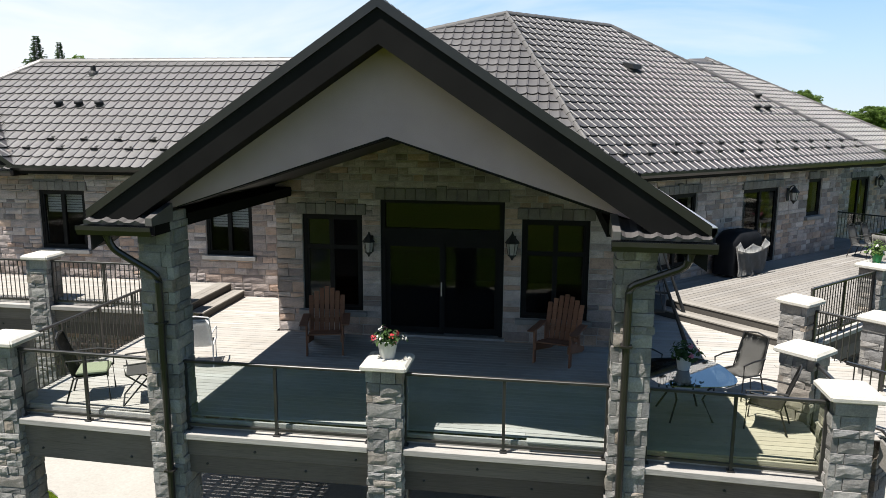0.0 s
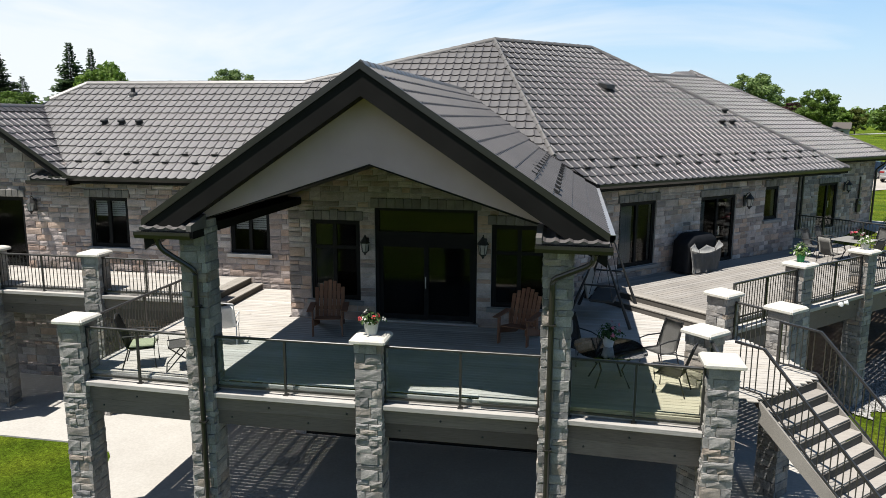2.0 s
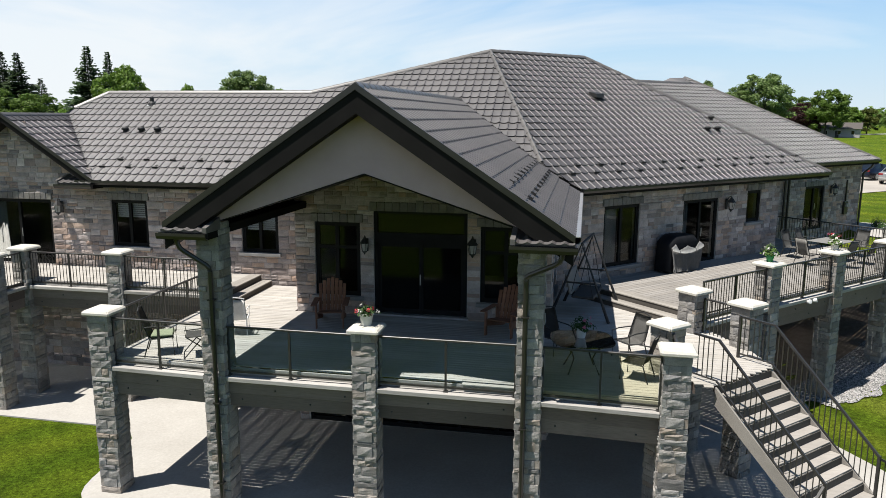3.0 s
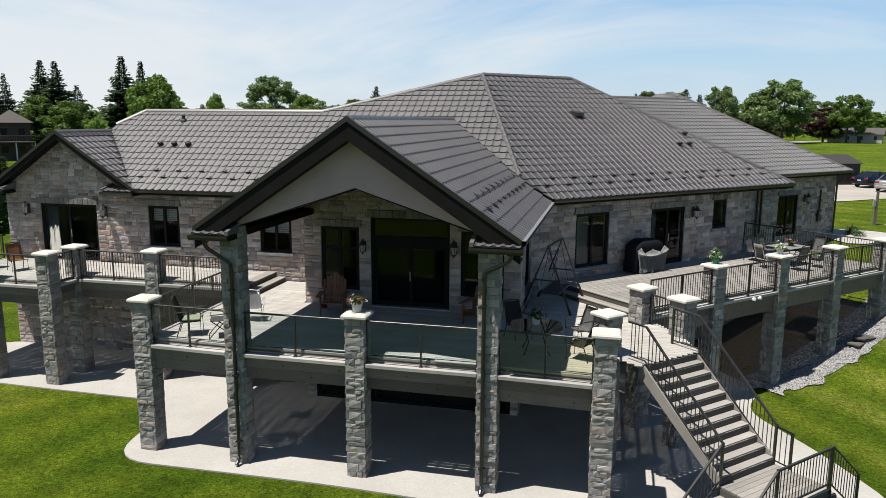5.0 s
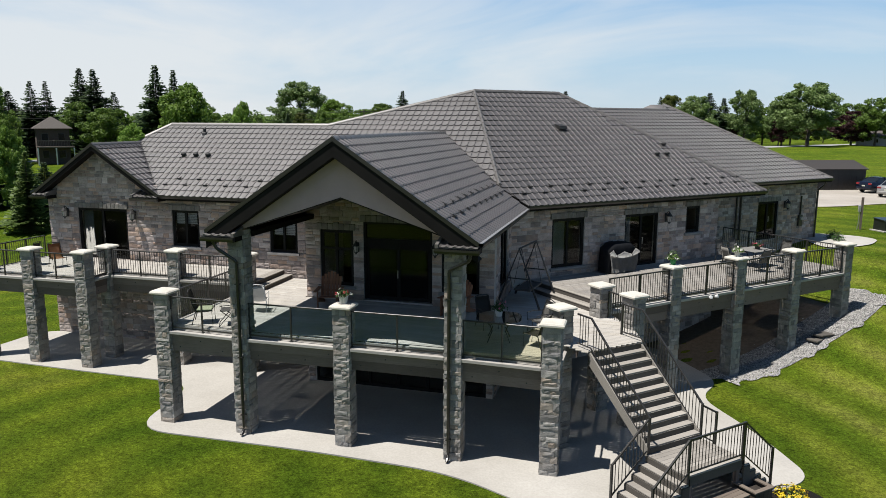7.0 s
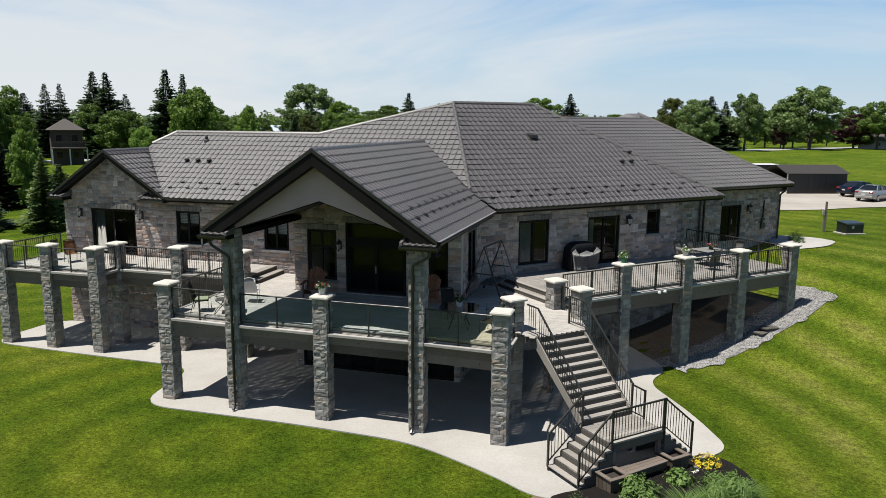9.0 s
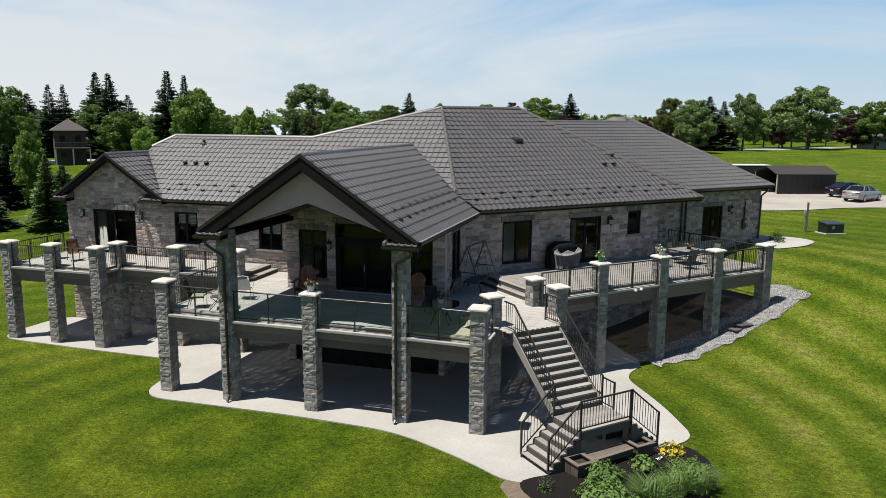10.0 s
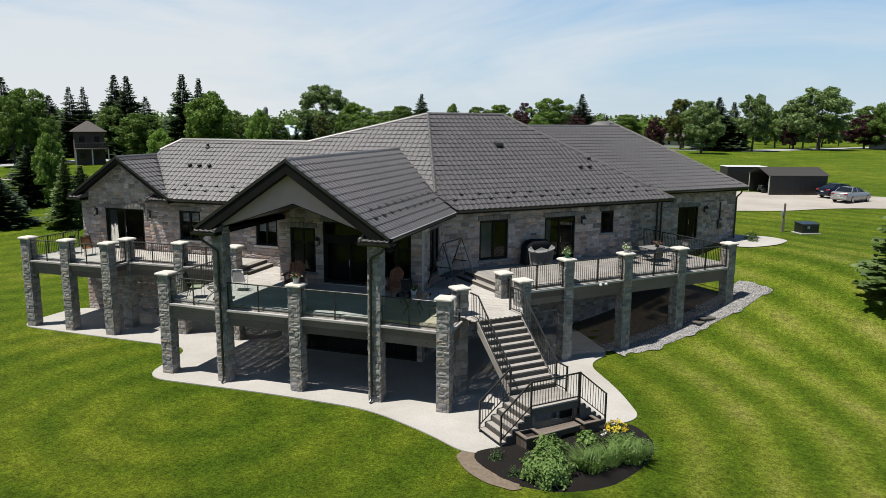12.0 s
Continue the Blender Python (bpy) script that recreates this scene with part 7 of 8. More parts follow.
grass_clump(11.2, 7.9, 0.95, 0.70, 560, M_PLANTLIGHT, "clump of long narrow leaves", 3)
for k, (u, v) in enumerate(((37.0, -13.2), (37.9, -13.6), (36.7, -12.6))):
    p = wing(u, v, 0)
    shrub(p.x, p.y, 0.5, 0.6, 320, M_PLANT, "dark green shrub at the house corner", 0.08, 20 + k, None, ground_z(p.x, p.y))

draped("walkway", rounded([flat((35.5, -13.9)), flat((34.6, -11.7)), flat((36.6, -10.7)), flat((39.0, -11.7)), flat((39.2, -13.2)), flat((37.5, -15.5))], 5, 1.2), M_CONCRETE, "curved pale concrete walk at the house corner", "walkway", 0.05, 0.25)

def gravel_stones():
    """Loose stones over the gravel strip and its ragged edge."""
    r = np.random.default_rng(4)
    octa = np.array(((1, 0, 0), (0, 1, 0), (-1, 0, 0), (0, -1, 0), (0, 0, 0.8), (0, 0, -0.5)))
    tri = np.array(((0, 1, 4), (1, 2, 4), (2, 3, 4), (3, 0, 4), (1, 0, 5), (2, 1, 5), (3, 2, 5), (0, 3, 5)))
    vs, fs, base = [], [], 0
    for _ in range(7500):
        u = r.uniform(20.6, 30.6)
        v = -6.1 - abs(r.normal()) * 0.62 + 0.16 * math.sin(u * 2.3) + 0.1 * math.sin(u * 5.9)
        p = wing(u, v, 0)
        a = r.uniform(0, 6.28)
        sz = r.uniform(0.018, 0.042)
        q = octa * sz * r.uniform(0.7, 1.3, (6, 3))
        rot = np.array(((math.cos(a), -math.sin(a), 0), (math.sin(a), math.cos(a), 0), (0, 0, 1)))
        vs.append(q @ rot.T + np.array((p.x, p.y, ground_z(p.x, p.y) + 0.055)))
        fs.append(tri + base)
        base += 6
    mesh = bpy.data.meshes.new("gravel_stones")
    mesh.from_pydata(np.concatenate(vs).tolist(), [], np.concatenate(fs).tolist())
    s = Nodes("gravel_stone")
    mat = s.done(s.ramp(s.n("ShaderNodeNewGeometry").outputs["Random Per Island"], [(0.0, gray(0.14)), (0.4, (0.31, 0.30, 0.285)), (1.0, (0.50, 0.485, 0.465))]), 0.9, 0, s.noise(60.0), 0.3, 0.01, 0.25)
    tagged(link("gravel_stones", mesh, mat), "loose pale gravel stones along the deck's foot", "gravel", "", "stuff")


gravel_stones()
for k, (u, v, w, d, a) in enumerate(((25.9, -6.55, 0.75, 0.5, 10), (26.45, -6.5, 0.6, 0.45, -12), (26.15, -6.6, 0.5, 0.4, 30))):
    p = wing(u, v, 0)
    zb = ground_z(p.x, p.y) + (0.05 if k < 2 else 0.14)
    slab = part("flat_stone", boxes((-w / 2, w / 2, -d / 2, d / 2, 0.0, 0.09), bevel=0.02), M_RISER, m=pose(p.x, p.y, zb, 2, 1, 45 + a))
    tagged(slab, "dark flat stone lying on the gravel by a column", "stone", "flat stones")

# ---- drive, service box, vehicles ----
draped("gravel_drive", rounded([(12.0, 50.0), (17.5, 51.8), (21.0, 52.9), (26.5, 57.5), (34.0, 59.5), (60.0, 60.0), (60.0, 67.0), (33.0, 70.0), (24.0, 69.5), (16.0, 70.5), (5.0, 72.0), (-5.0, 60.0)], 4, 3.0), M_DRIVE, "pale gravel yard behind the house", "driveway", 0.05, 1.0)
M_BOX = plain("dark_green_steel", (0.012, 0.016, 0.014), (0.02, 0.025, 0.022), 0.35)
M_LABEL = plain("pale_label", (0.55, 0.53, 0.45), (0.62, 0.6, 0.5), 0.6)
box_t = thing("transformer_box", "dark green steel service box on a concrete pad in the lawn", "utility box", pose(20.9, 40.0, ground_z(20.9, 40.0), 0, 0, 28) @ Matrix.Scale(0.74, 4))
part("pad", boxes((-1.05, 1.05, -0.75, 0.75, 0.0, 0.10), bevel=0.01), M_CONCRETE, box_t)
part("cabinet", prism([(-0.60, 0.10), (0.60, 0.10), (0.60, 1.02), (-0.52, 0.92), (-0.60, 0.86)], -0.85, 0.85, "x"), M_BOX, box_t)
part("lid", prism([(-0.64, 0.86), (-0.54, 0.97), (0.64, 1.07), (0.64, 1.02)], -0.9, 0.9, "x"), M_BOX, box_t)
part("label_plate", boxes((-0.35, -0.10, -0.615, -0.602, 0.50, 0.75)), M_LABEL, box_t)
part("label_plate", boxes((0.852, 0.862, -0.2, 0.2, 0.5, 0.75)), M_LABEL, box_t)
post_t = thing("meter_post", "grey timber post with a small meter box and conduit", "post", pose(19.45, 40.2, ground_z(19.45, 40.2)))
part("post", boxes((-0.06, 0.06, -0.06, 0.06, 0.0, 2.0)), M_BEAM, post_t)
part("meter_box", boxes((-0.20, -0.065, -0.10, 0.10, 1.1, 1.5), bevel=0.015), M_FLASH, post_t)
bm = bmesh.new()
tube(bm, [(-0.13, 0, 1.1), (-0.13, 0, 0.4), (-0.18, 0, 0.0)], 0.025, 6)
part("conduit", bm, M_FLASH, post_t)


def sedan(m, label, paint):
    t = thing("parked_car", label, "car", m, "parked cars")
    # sections along the length: y, half width at sill, half width at belt, roof half width, belt z, roof z
    secs = [(-2.32, 0.70, 0.72, 0.0, 0.62, 0.0), (-2.25, 0.80, 0.82, 0.0, 0.72, 0.0), (-1.5, 0.89, 0.90, 0.0, 0.90, 0.0), (-0.75, 0.90, 0.90, 0.0, 0.96, 0.0), (0.3, 0.91, 0.90, 0.0, 0.98, 0.0),
            (1.2, 0.90, 0.89, 0.0, 1.0, 0.0), (1.75, 0.89, 0.87, 0.0, 1.04, 0.0), (2.2, 0.82, 0.82, 0.0, 1.02, 0.0), (2.32, 0.74, 0.76, 0.0, 0.85, 0.0)]
    bm = bmesh.new()
    rings = []
    for y, a, b, _, z, _ in secs:
        lo = 0.22 if -2.2 < y < 2.2 else 0.34
        rings.append([bm.verts.new(p) for p in ((-a, y, lo), (-a * 1.01, y, 0.55), (-b, y, z - 0.06), (-b + 0.09, y, z), (b - 0.09, y, z), (b, y, z - 0.06), (a * 1.01, y, 0.55), (a, y, lo))])
    for p, q in zip(rings, rings[1:]):
        for i in range(8):
            bm.faces.new((p[i], p[(i + 1) % 8], q[(i + 1) % 8], q[i]))
    bm.faces.new(rings[0])
    bm.faces.new(rings[-1][::-1])
    part("body", bm, paint, t, smooth=True)
    bm = bmesh.new()
    g = []
    for y, w, z in ((-0.95, 0.74, 0.95), (-0.25, 0.60, 1.36), (0.35, 0.59, 1.44), (1.0, 0.59, 1.40), (1.75, 0.70, 1.03)):
        g.append([bm.verts.new(p) for p in ((-w - 0.12 * (z > 1.1), y, 0.96), (-w, y, z), (w, y, z), (w + 0.12 * (z > 1.1), y, 0.96))])
    for p, q in zip(g, g[1:]):
        for i in range(3):
            bm.faces.new((p[i], p[i + 1], q[i + 1], q[i]))
    part("glasshouse", bm, M_CARGLASS, t, "dark tinted car windows")
    bm = bmesh.new()
    rows = [[bm.verts.new((x, y, z + 0.012 - 0.03 * abs(x))) for x in (-0.58, -0.3, 0, 0.3, 0.58)] for y, z in ((-0.22, 1.385), (0.35, 1.465), (1.02, 1.42))]
    for p, q in zip(rows, rows[1:]):
        for i in range(4):
            bm.faces.new((p[i], p[i + 1], q[i + 1], q[i]))
    bmesh.ops.solidify(bm, geom=bm.faces[:], thickness=0.02)
    part("roof", bm, paint, t, smooth=True)
    for s_ in (-1, 1):
        for y in (-0.6, 0.42, 1.38):
            bm = bmesh.new()
            tube(bm, [(s_ * 0.83, y - (0.25 if y < 0 else -0.25 if y > 1 else 0), 0.97), (s_ * 0.615, y + (0.3 if y < 0 else -0.3 if y > 1 else 0), 1.41)], 0.035, 5)
            part("pillar", bm, paint, t)
        for y in (-1.42, 1.38):
            bm = bmesh.new()
            lathe(bm, [(0.22, -0.11), (0.32, -0.10), (0.335, 0.0), (0.32, 0.10), (0.22, 0.11)], 20)
            bmesh.ops.transform(bm, matrix=pose(s_ * 0.80, y, 0.335, 0, 90, 0), verts=bm.verts)
            wheel = part("wheel", bm, M_TYRE, t)
            bm = bmesh.new()
            lathe(bm, [(0.22, -0.115), (0.20, -0.118), (0.04, -0.10), (0.04, 0.10), (0.20, 0.118), (0.22, 0.115)], 14)
            bmesh.ops.transform(bm, matrix=pose(s_ * 0.80, y, 0.335, 0, 90, 0), verts=bm.verts)
            part("rim", bm, M_RIM, wheel)
        part("tail_lamp", boxes((s_ * 0.62 - 0.17, s_ * 0.62 + 0.17, 2.24, 2.335, 0.78, 0.93), bevel=0.02), M_TAIL, t)
        part("head_lamp", boxes((s_ * 0.62 - 0.15, s_ * 0.62 + 0.15, -2.32, -2.2, 0.60, 0.72), bevel=0.02), M_RIM, t)
        part("mirror", boxes((s_ * 1.0 - 0.09, s_ * 1.0 + 0.09, -0.62, -0.5, 0.98, 1.1), bevel=0.02), paint, t)
    part("number_plate", boxes((-0.16, 0.16, 2.325, 2.34, 0.62, 0.74)), M_LABEL, t)
    part("bumper", boxes((-0.78, 0.78, 2.20, 2.36, 0.34, 0.56), bevel=0.04), paint, t)


sedan(pose(28.0, 67.5, ground_z(28.0, 67.5) + 0.05, 0, 0, 128), "dark blue sedan parked on the gravel yard", M_CARBLACK)
sedan(pose(28.3, 63.6, ground_z(28.3, 63.6) + 0.05, 0, 0, 142), "silver sedan parked on the gravel yard", M_CARSILVER)

M_SHED = plain("dark_brown_sheet_steel", (0.018, 0.015, 0.013), (0.028, 0.024, 0.021), 0.5)
M_SHEDROOF = plain("brown_sheet_roof", (0.026, 0.021, 0.019), (0.036, 0.030, 0.027), 0.8)
shed = thing("carport", "open-fronted dark brown steel carport on the gravel", "carport", pose(23.5, 70.6, ground_z(23.5, 70.6), 0, 0, -70) @ Matrix.Scale(0.86, 4))
for x in (-2.6, 2.6):
    n = 20
    for k in range(n):
        y = -3.6 + 7.2 * k / n
        part("wall_sheet", boxes((x - 0.03 - (0.02 if k % 2 else 0), x + 0.03 + (0.02 if k % 2 else 0), y, y + 7.2 / n, 0.0, 2.45)), M_SHED, shed)
part("rear_wall", prism([(-2.6, 0), (2.6, 0), (2.6, 2.45), (0, 3.25), (-2.6, 2.45)], 3.55, 3.6), M_SHED, shed)
for s_ in (-1, 1):
    part("roof_sheet", prism([(0, 3.30), (s_ * 2.85, 2.42), (s_ * 2.85, 2.36), (0, 3.24)], -3.8, 3.8), M_SHEDROOF, shed)
part("gable_board", prism([(-2.6, 2.45), (0, 3.25), (2.6, 2.45), (2.2, 2.40), (0, 3.05), (-2.2, 2.40)], -3.62, -3.56), M_SHED, shed)
part("corner_trim", boxes((2.58, 2.68, -3.66, -3.56, 0.0, 2.45), (-2.68, -2.58, -3.66, -3.56, 0.0, 2.45)), M_LABEL, shed)
cart = thing("utility_tractor", "dark garden tractor under the carport", "tractor", shed.matrix_world @ pose(-0.4, -2.4, 0))
part("body", boxes((-0.45, 0.45, -0.9, 0.6, 0.45, 1.0), (-0.35, 0.35, 0.2, 0.9, 0.9, 1.25), bevel=0.06), M_BOX, cart)
for x in (-0.6, 0.6):
    for y, rr in ((-0.6, 0.3), (0.6, 0.48)):
        bm = bmesh.new()
        lathe(bm, [(rr * 0.6, -0.12), (rr * 0.95, -0.12), (rr, 0), (rr * 0.95, 0.12), (rr * 0.6, 0.12)], 16)
        bmesh.ops.transform(bm, matrix=pose(x, y, rr, 0, 90, 0), verts=bm.verts)
        part("wheel", bm, M_TYRE, cart)
trailer = thing("cargo_trailer", "dark box trailer with a white roof beside the carport", "trailer", pose(19.6, 78.0, ground_z(19.6, 78.0), 0, 0, -70) @ Matrix.Scale(0.95, 4))
part("body", boxes((-1.1, 1.1, -2.5, 2.5, 0.5, 2.5), bevel=0.05), M_SHED, trailer)
part("roof", boxes((-1.12, 1.12, -2.52, 2.52, 2.505, 2.58), bevel=0.03), M_WHITE, trailer)
for x in (-1.12, 1.12):
    bm = bmesh.new()
    lathe(bm, [(0.2, -0.1), (0.33, -0.1), (0.35, 0), (0.33, 0.1), (0.2, 0.1)], 16)
    bmesh.ops.transform(bm, matrix=pose(x, 0, 0.35, 0, 90, 0), verts=bm.verts)
    part("wheel", bm, M_TYRE, trailer)

# ---- roads and neighbouring houses ----
draped("road", [(-400, 186), (-120, 198), (26, 196.5), (75, 254), (200, 400), (205, 392), (82, 252), (30, 189), (-120, 190), (-400, 178)], M_ROAD, "grey country road beyond the lawn", "road", 0.06, 2.0)
draped("road", [(-180, -20), (-101, 79.5), (-60, 140), (-20, 190), (-12, 190), (-54, 140), (-95, 77), (-174, -22)], M_ROAD, "grey country road along the tree line", "road", 0.06, 2.0)
draped("driveway", [(-165, -20), (-83.5, 66), (-78.5, 66), (-160, -24)], M_DRIVE, "pale gravel lane across the lawn", "driveway", 0.05, 2.0)
M_BRICK = plain("dull_brick", (0.05, 0.036, 0.03), (0.085, 0.062, 0.052), 0.9)
M_SIDING = plain("pale_siding", (0.42, 0.41, 0.39), (0.5, 0.49, 0.47), 0.8)
M_ROOFDARK = plain("dark_shingles", (0.065, 0.056, 0.05), (0.105, 0.092, 0.082), 0.9)
M_ROOFBLUE = plain("pale_blue_steel_roof", (0.42, 0.52, 0.58), (0.50, 0.60, 0.66), 0.4)


def house(m, label, w, d, h, rise, wall, roof, hip=False, floors=1):
    t = thing("house", label, "house", m, "neighbouring houses")
    part("wall", boxes((-w / 2, w / 2, -d / 2, d / 2, -0.5, h)), wall, t)
    bm = bmesh.new()
    o = 0.5
    c = [bm.verts.new(p) for p in ((-w / 2 - o, -d / 2 - o, h), (w / 2 + o, -d / 2 - o, h), (w / 2 + o, d / 2 + o, h), (-w / 2 - o, d / 2 + o, h))]
    k = min(w, d) / 2 + o if hip else 0
    r0, r1 = bm.verts.new((-w / 2 - o + k * 0.98, 0, h + rise)), bm.verts.new((w / 2 + o - k * 0.98, 0, h + rise))
    bm.faces.new((c[0], c[1], r1, r0))
    bm.faces.new((c[2], c[3], r0, r1))
    bm.faces.new((c[1], c[2], r1))
    bm.faces.new((c[3], c[0], r0))
    bm.faces.new(c[::-1])
    part("roof", bm, roof, t)
    for f in range(floors):
        for k in range(max(2, int(w / 3))):
            x = -w / 2 + w * (k + 0.5) / max(2, int(w / 3))
            z = 0.9 + 2.7 * f
            win = part("window", boxes((x - 0.5, x + 0.5, -d / 2 - 0.04, -d / 2 + 0.02, z, z + 1.2)), M_ROOFDARK if wall is M_BRICK else M_WHITE, t)
            part("pane", boxes((x - 0.42, x + 0.42, -d / 2 - 0.05, -d / 2 - 0.041, z + 0.08, z + 1.12)), M_CARGLASS, win)
    part("door", boxes((w * 0.05, w * 0.05 + 0.95, -d / 2 - 0.04, -d / 2 + 0.02, 0, 2.05)), M_SHED, t)
    return t


brick_house = house(pose(-84.6, 86.2, ground_z(-84.6, 86.2), 0, 0, 47), "two-storey dark brick house with a hipped roof and veranda", 4.6, 4.4, 5.5, 1.8, M_BRICK, M_ROOFDARK, True, 2)
part("veranda_deck", boxes((-2.4, 2.8, -3.9, -2.25, 2.55, 2.75)), M_BEAM, brick_house)
for x in (-2.3, 0.2, 2.7):
    part("veranda_post", boxes((x - 0.09, x + 0.09, -3.85, -3.67, -0.3, 2.55)), M_WHITE, brick_house)
for k in range(24):
    part("baluster", boxes((-2.37 + k * 0.22, -2.33 + k * 0.22, -3.86, -3.82, 2.75, 3.6)), M_BEAM, brick_house)
part("veranda_rail", boxes((-2.4, 2.8, -3.88, -3.80, 3.6, 3.68)), M_BEAM, brick_house)
hl = house(pose(-106, 192, 3.3, 0, 0, 20), "white house with a pale blue steel roof", 11, 8, 2.6, 3.0, M_SIDING, M_ROOFBLUE)
part("dormer", prism([(-1.2, 2.6), (1.2, 2.6), (0, 5.0)], -5.2, 0), M_SIDING, hl)
house(pose(-119, 188, 3.3, 0, 0, 20), "low pale house beyond the trees", 8, 7, 2.4, 1.8, M_SIDING, M_WHITE)
house(pose(13.0, 214, 3.35, 0, 0, -10), "small pale bungalow beyond the road", 9, 7, 2.6, 1.6, M_SIDING, M_ROOFDARK)
house(pose(28.0, 240, 3.35, 0, 0, -10), "small white house beyond the road", 10, 7, 2.6, 1.8, M_SIDING, M_ROOFDARK)
house(pose(74.0, 232, 3.35, 0, 0, -20), "low grey bungalow beyond the road", 14, 8, 2.6, 1.8, M_SIDING, M_ROOFDARK)
silo = thing("silo", "pale concrete farm silo far off beyond the trees", "silo", pose(-371, 613, 3.0))
bm = bmesh.new()
lathe(bm, [(2.2, 0), (2.2, 16.5), (1.9, 18), (1.1, 19), (0.2, 19.4)], 20)
part("tower", bm, plain("silo_concrete", (0.12, 0.12, 0.13), (0.17, 0.17, 0.18), 0.9), silo, smooth=True)

# ---- trees ----
def crown_mesh(lobes, leaf, per, seed):
    r = np.random.default_rng(seed)
    vs, fs = [], []
    base = 0
    for cx, cy, cz, rad in lobes:
        n = int(per * rad * rad)
        d = r.normal(size=(n, 3))
        d /= np.linalg.norm(d, axis=1)[:, None]
        p = np.array((cx, cy, cz)) + d * rad * (0.45 + 0.65 * r.random(n) ** 0.7)[:, None] * np.array((1, 1, 0.75))
        nn = d + r.normal(size=(n, 3)) * 0.55
        nn /= np.linalg.norm(nn, axis=1)[:, None]
        a = np.cross(nn, r.normal(size=(n, 3)))
        a /= np.linalg.norm(a, axis=1)[:, None]
        b = np.cross(nn, a)
        s_ = (leaf * (0.55 + 0.9 * r.random(n)))[:, None]
        quad = np.stack([p - a * s_, p + b * s_ * 0.62 + nn * s_ * 0.2, p + a * s_, p - b * s_ * 0.62 - nn * s_ * 0.15], 1).reshape(-1, 3)
        vs.append(quad)
        idx = np.arange(n) * 4 + base
        fs.append(np.stack([idx, idx + 1, idx + 2, idx + 3], 1))
        base += 4 * n
    mesh = bpy.data.meshes.new("crown")
    mesh.from_pydata(np.concatenate(vs).tolist(), [], np.concatenate(fs).tolist())
    return mesh


def broadleaf(name, label, seed, mat, slim=1.0):
    """A tree ten metres high and about eight wide, on its own origin."""
    r = random.Random(seed)
    t = thing(name, label, "tree", HOME, "trees")
    bm = bmesh.new()
    tube(bm, [(0, 0, -0.3), (0.03, 0, 1.2), (0.1, 0.05, 2.8), (0.05, 0.1, 5.5), (0, 0.1, 7.8)], 0.10, 8)
    for v in bm.verts:
        k = max(0.25, 2.2 - 0.26 * v.co.z)
        v.co.x *= k
        v.co.y *= k
    lobes = []
    for k in range(15):
        a, z0 = 2.4 * k + r.uniform(-0.3, 0.3), r.uniform(1.8, 5.0)
        ln = r.uniform(1.6, 3.1) * slim
        z1 = z0 + r.uniform(1.2, 3.0)
        e = (math.cos(a) * ln, math.sin(a) * ln, z1)
        tube(bm, [(0.05, 0.05, z0), (e[0] * 0.5, e[1] * 0.5, z0 + (z1 - z0) * 0.6), e], 0.05, 5)
        lobes.append((e[0], e[1], z1 + 0.3, r.uniform(0.7, 1.2)))
    for k in range(16):
        a, q = r.uniform(0, 6.28), r.uniform(0.0, 2.0) * slim
        z = r.uniform(3.6, 9.2)
        q *= math.sqrt(max(0.1, 1 - ((z - 5.5) / 4.4) ** 2)) * 1.35
        lobes.append((math.cos(a) * q, math.sin(a) * q, z, r.uniform(0.6, 1.1)))
    for k in range(78):
        a = r.uniform(0, 6.28)
        z = r.uniform(1.4, 9.8)
        q = 3.7 * slim * math.sqrt(max(0.03, 1 - ((z - 5.2) / 4.7) ** 2)) * r.uniform(0.70, 1.16) * (0.86 + 0.34 * noise.noise((math.cos(a) * 1.3, math.sin(a) * 1.3, z * 0.45 + seed)))
        lobes.append((math.cos(a) * q, math.sin(a) * q, z, r.uniform(0.28, 0.72)))
    part("trunk", bm, M_BARK, t)
    link("crown", crown_mesh(lobes, 0.15, 330, seed), mat, t)
    return t


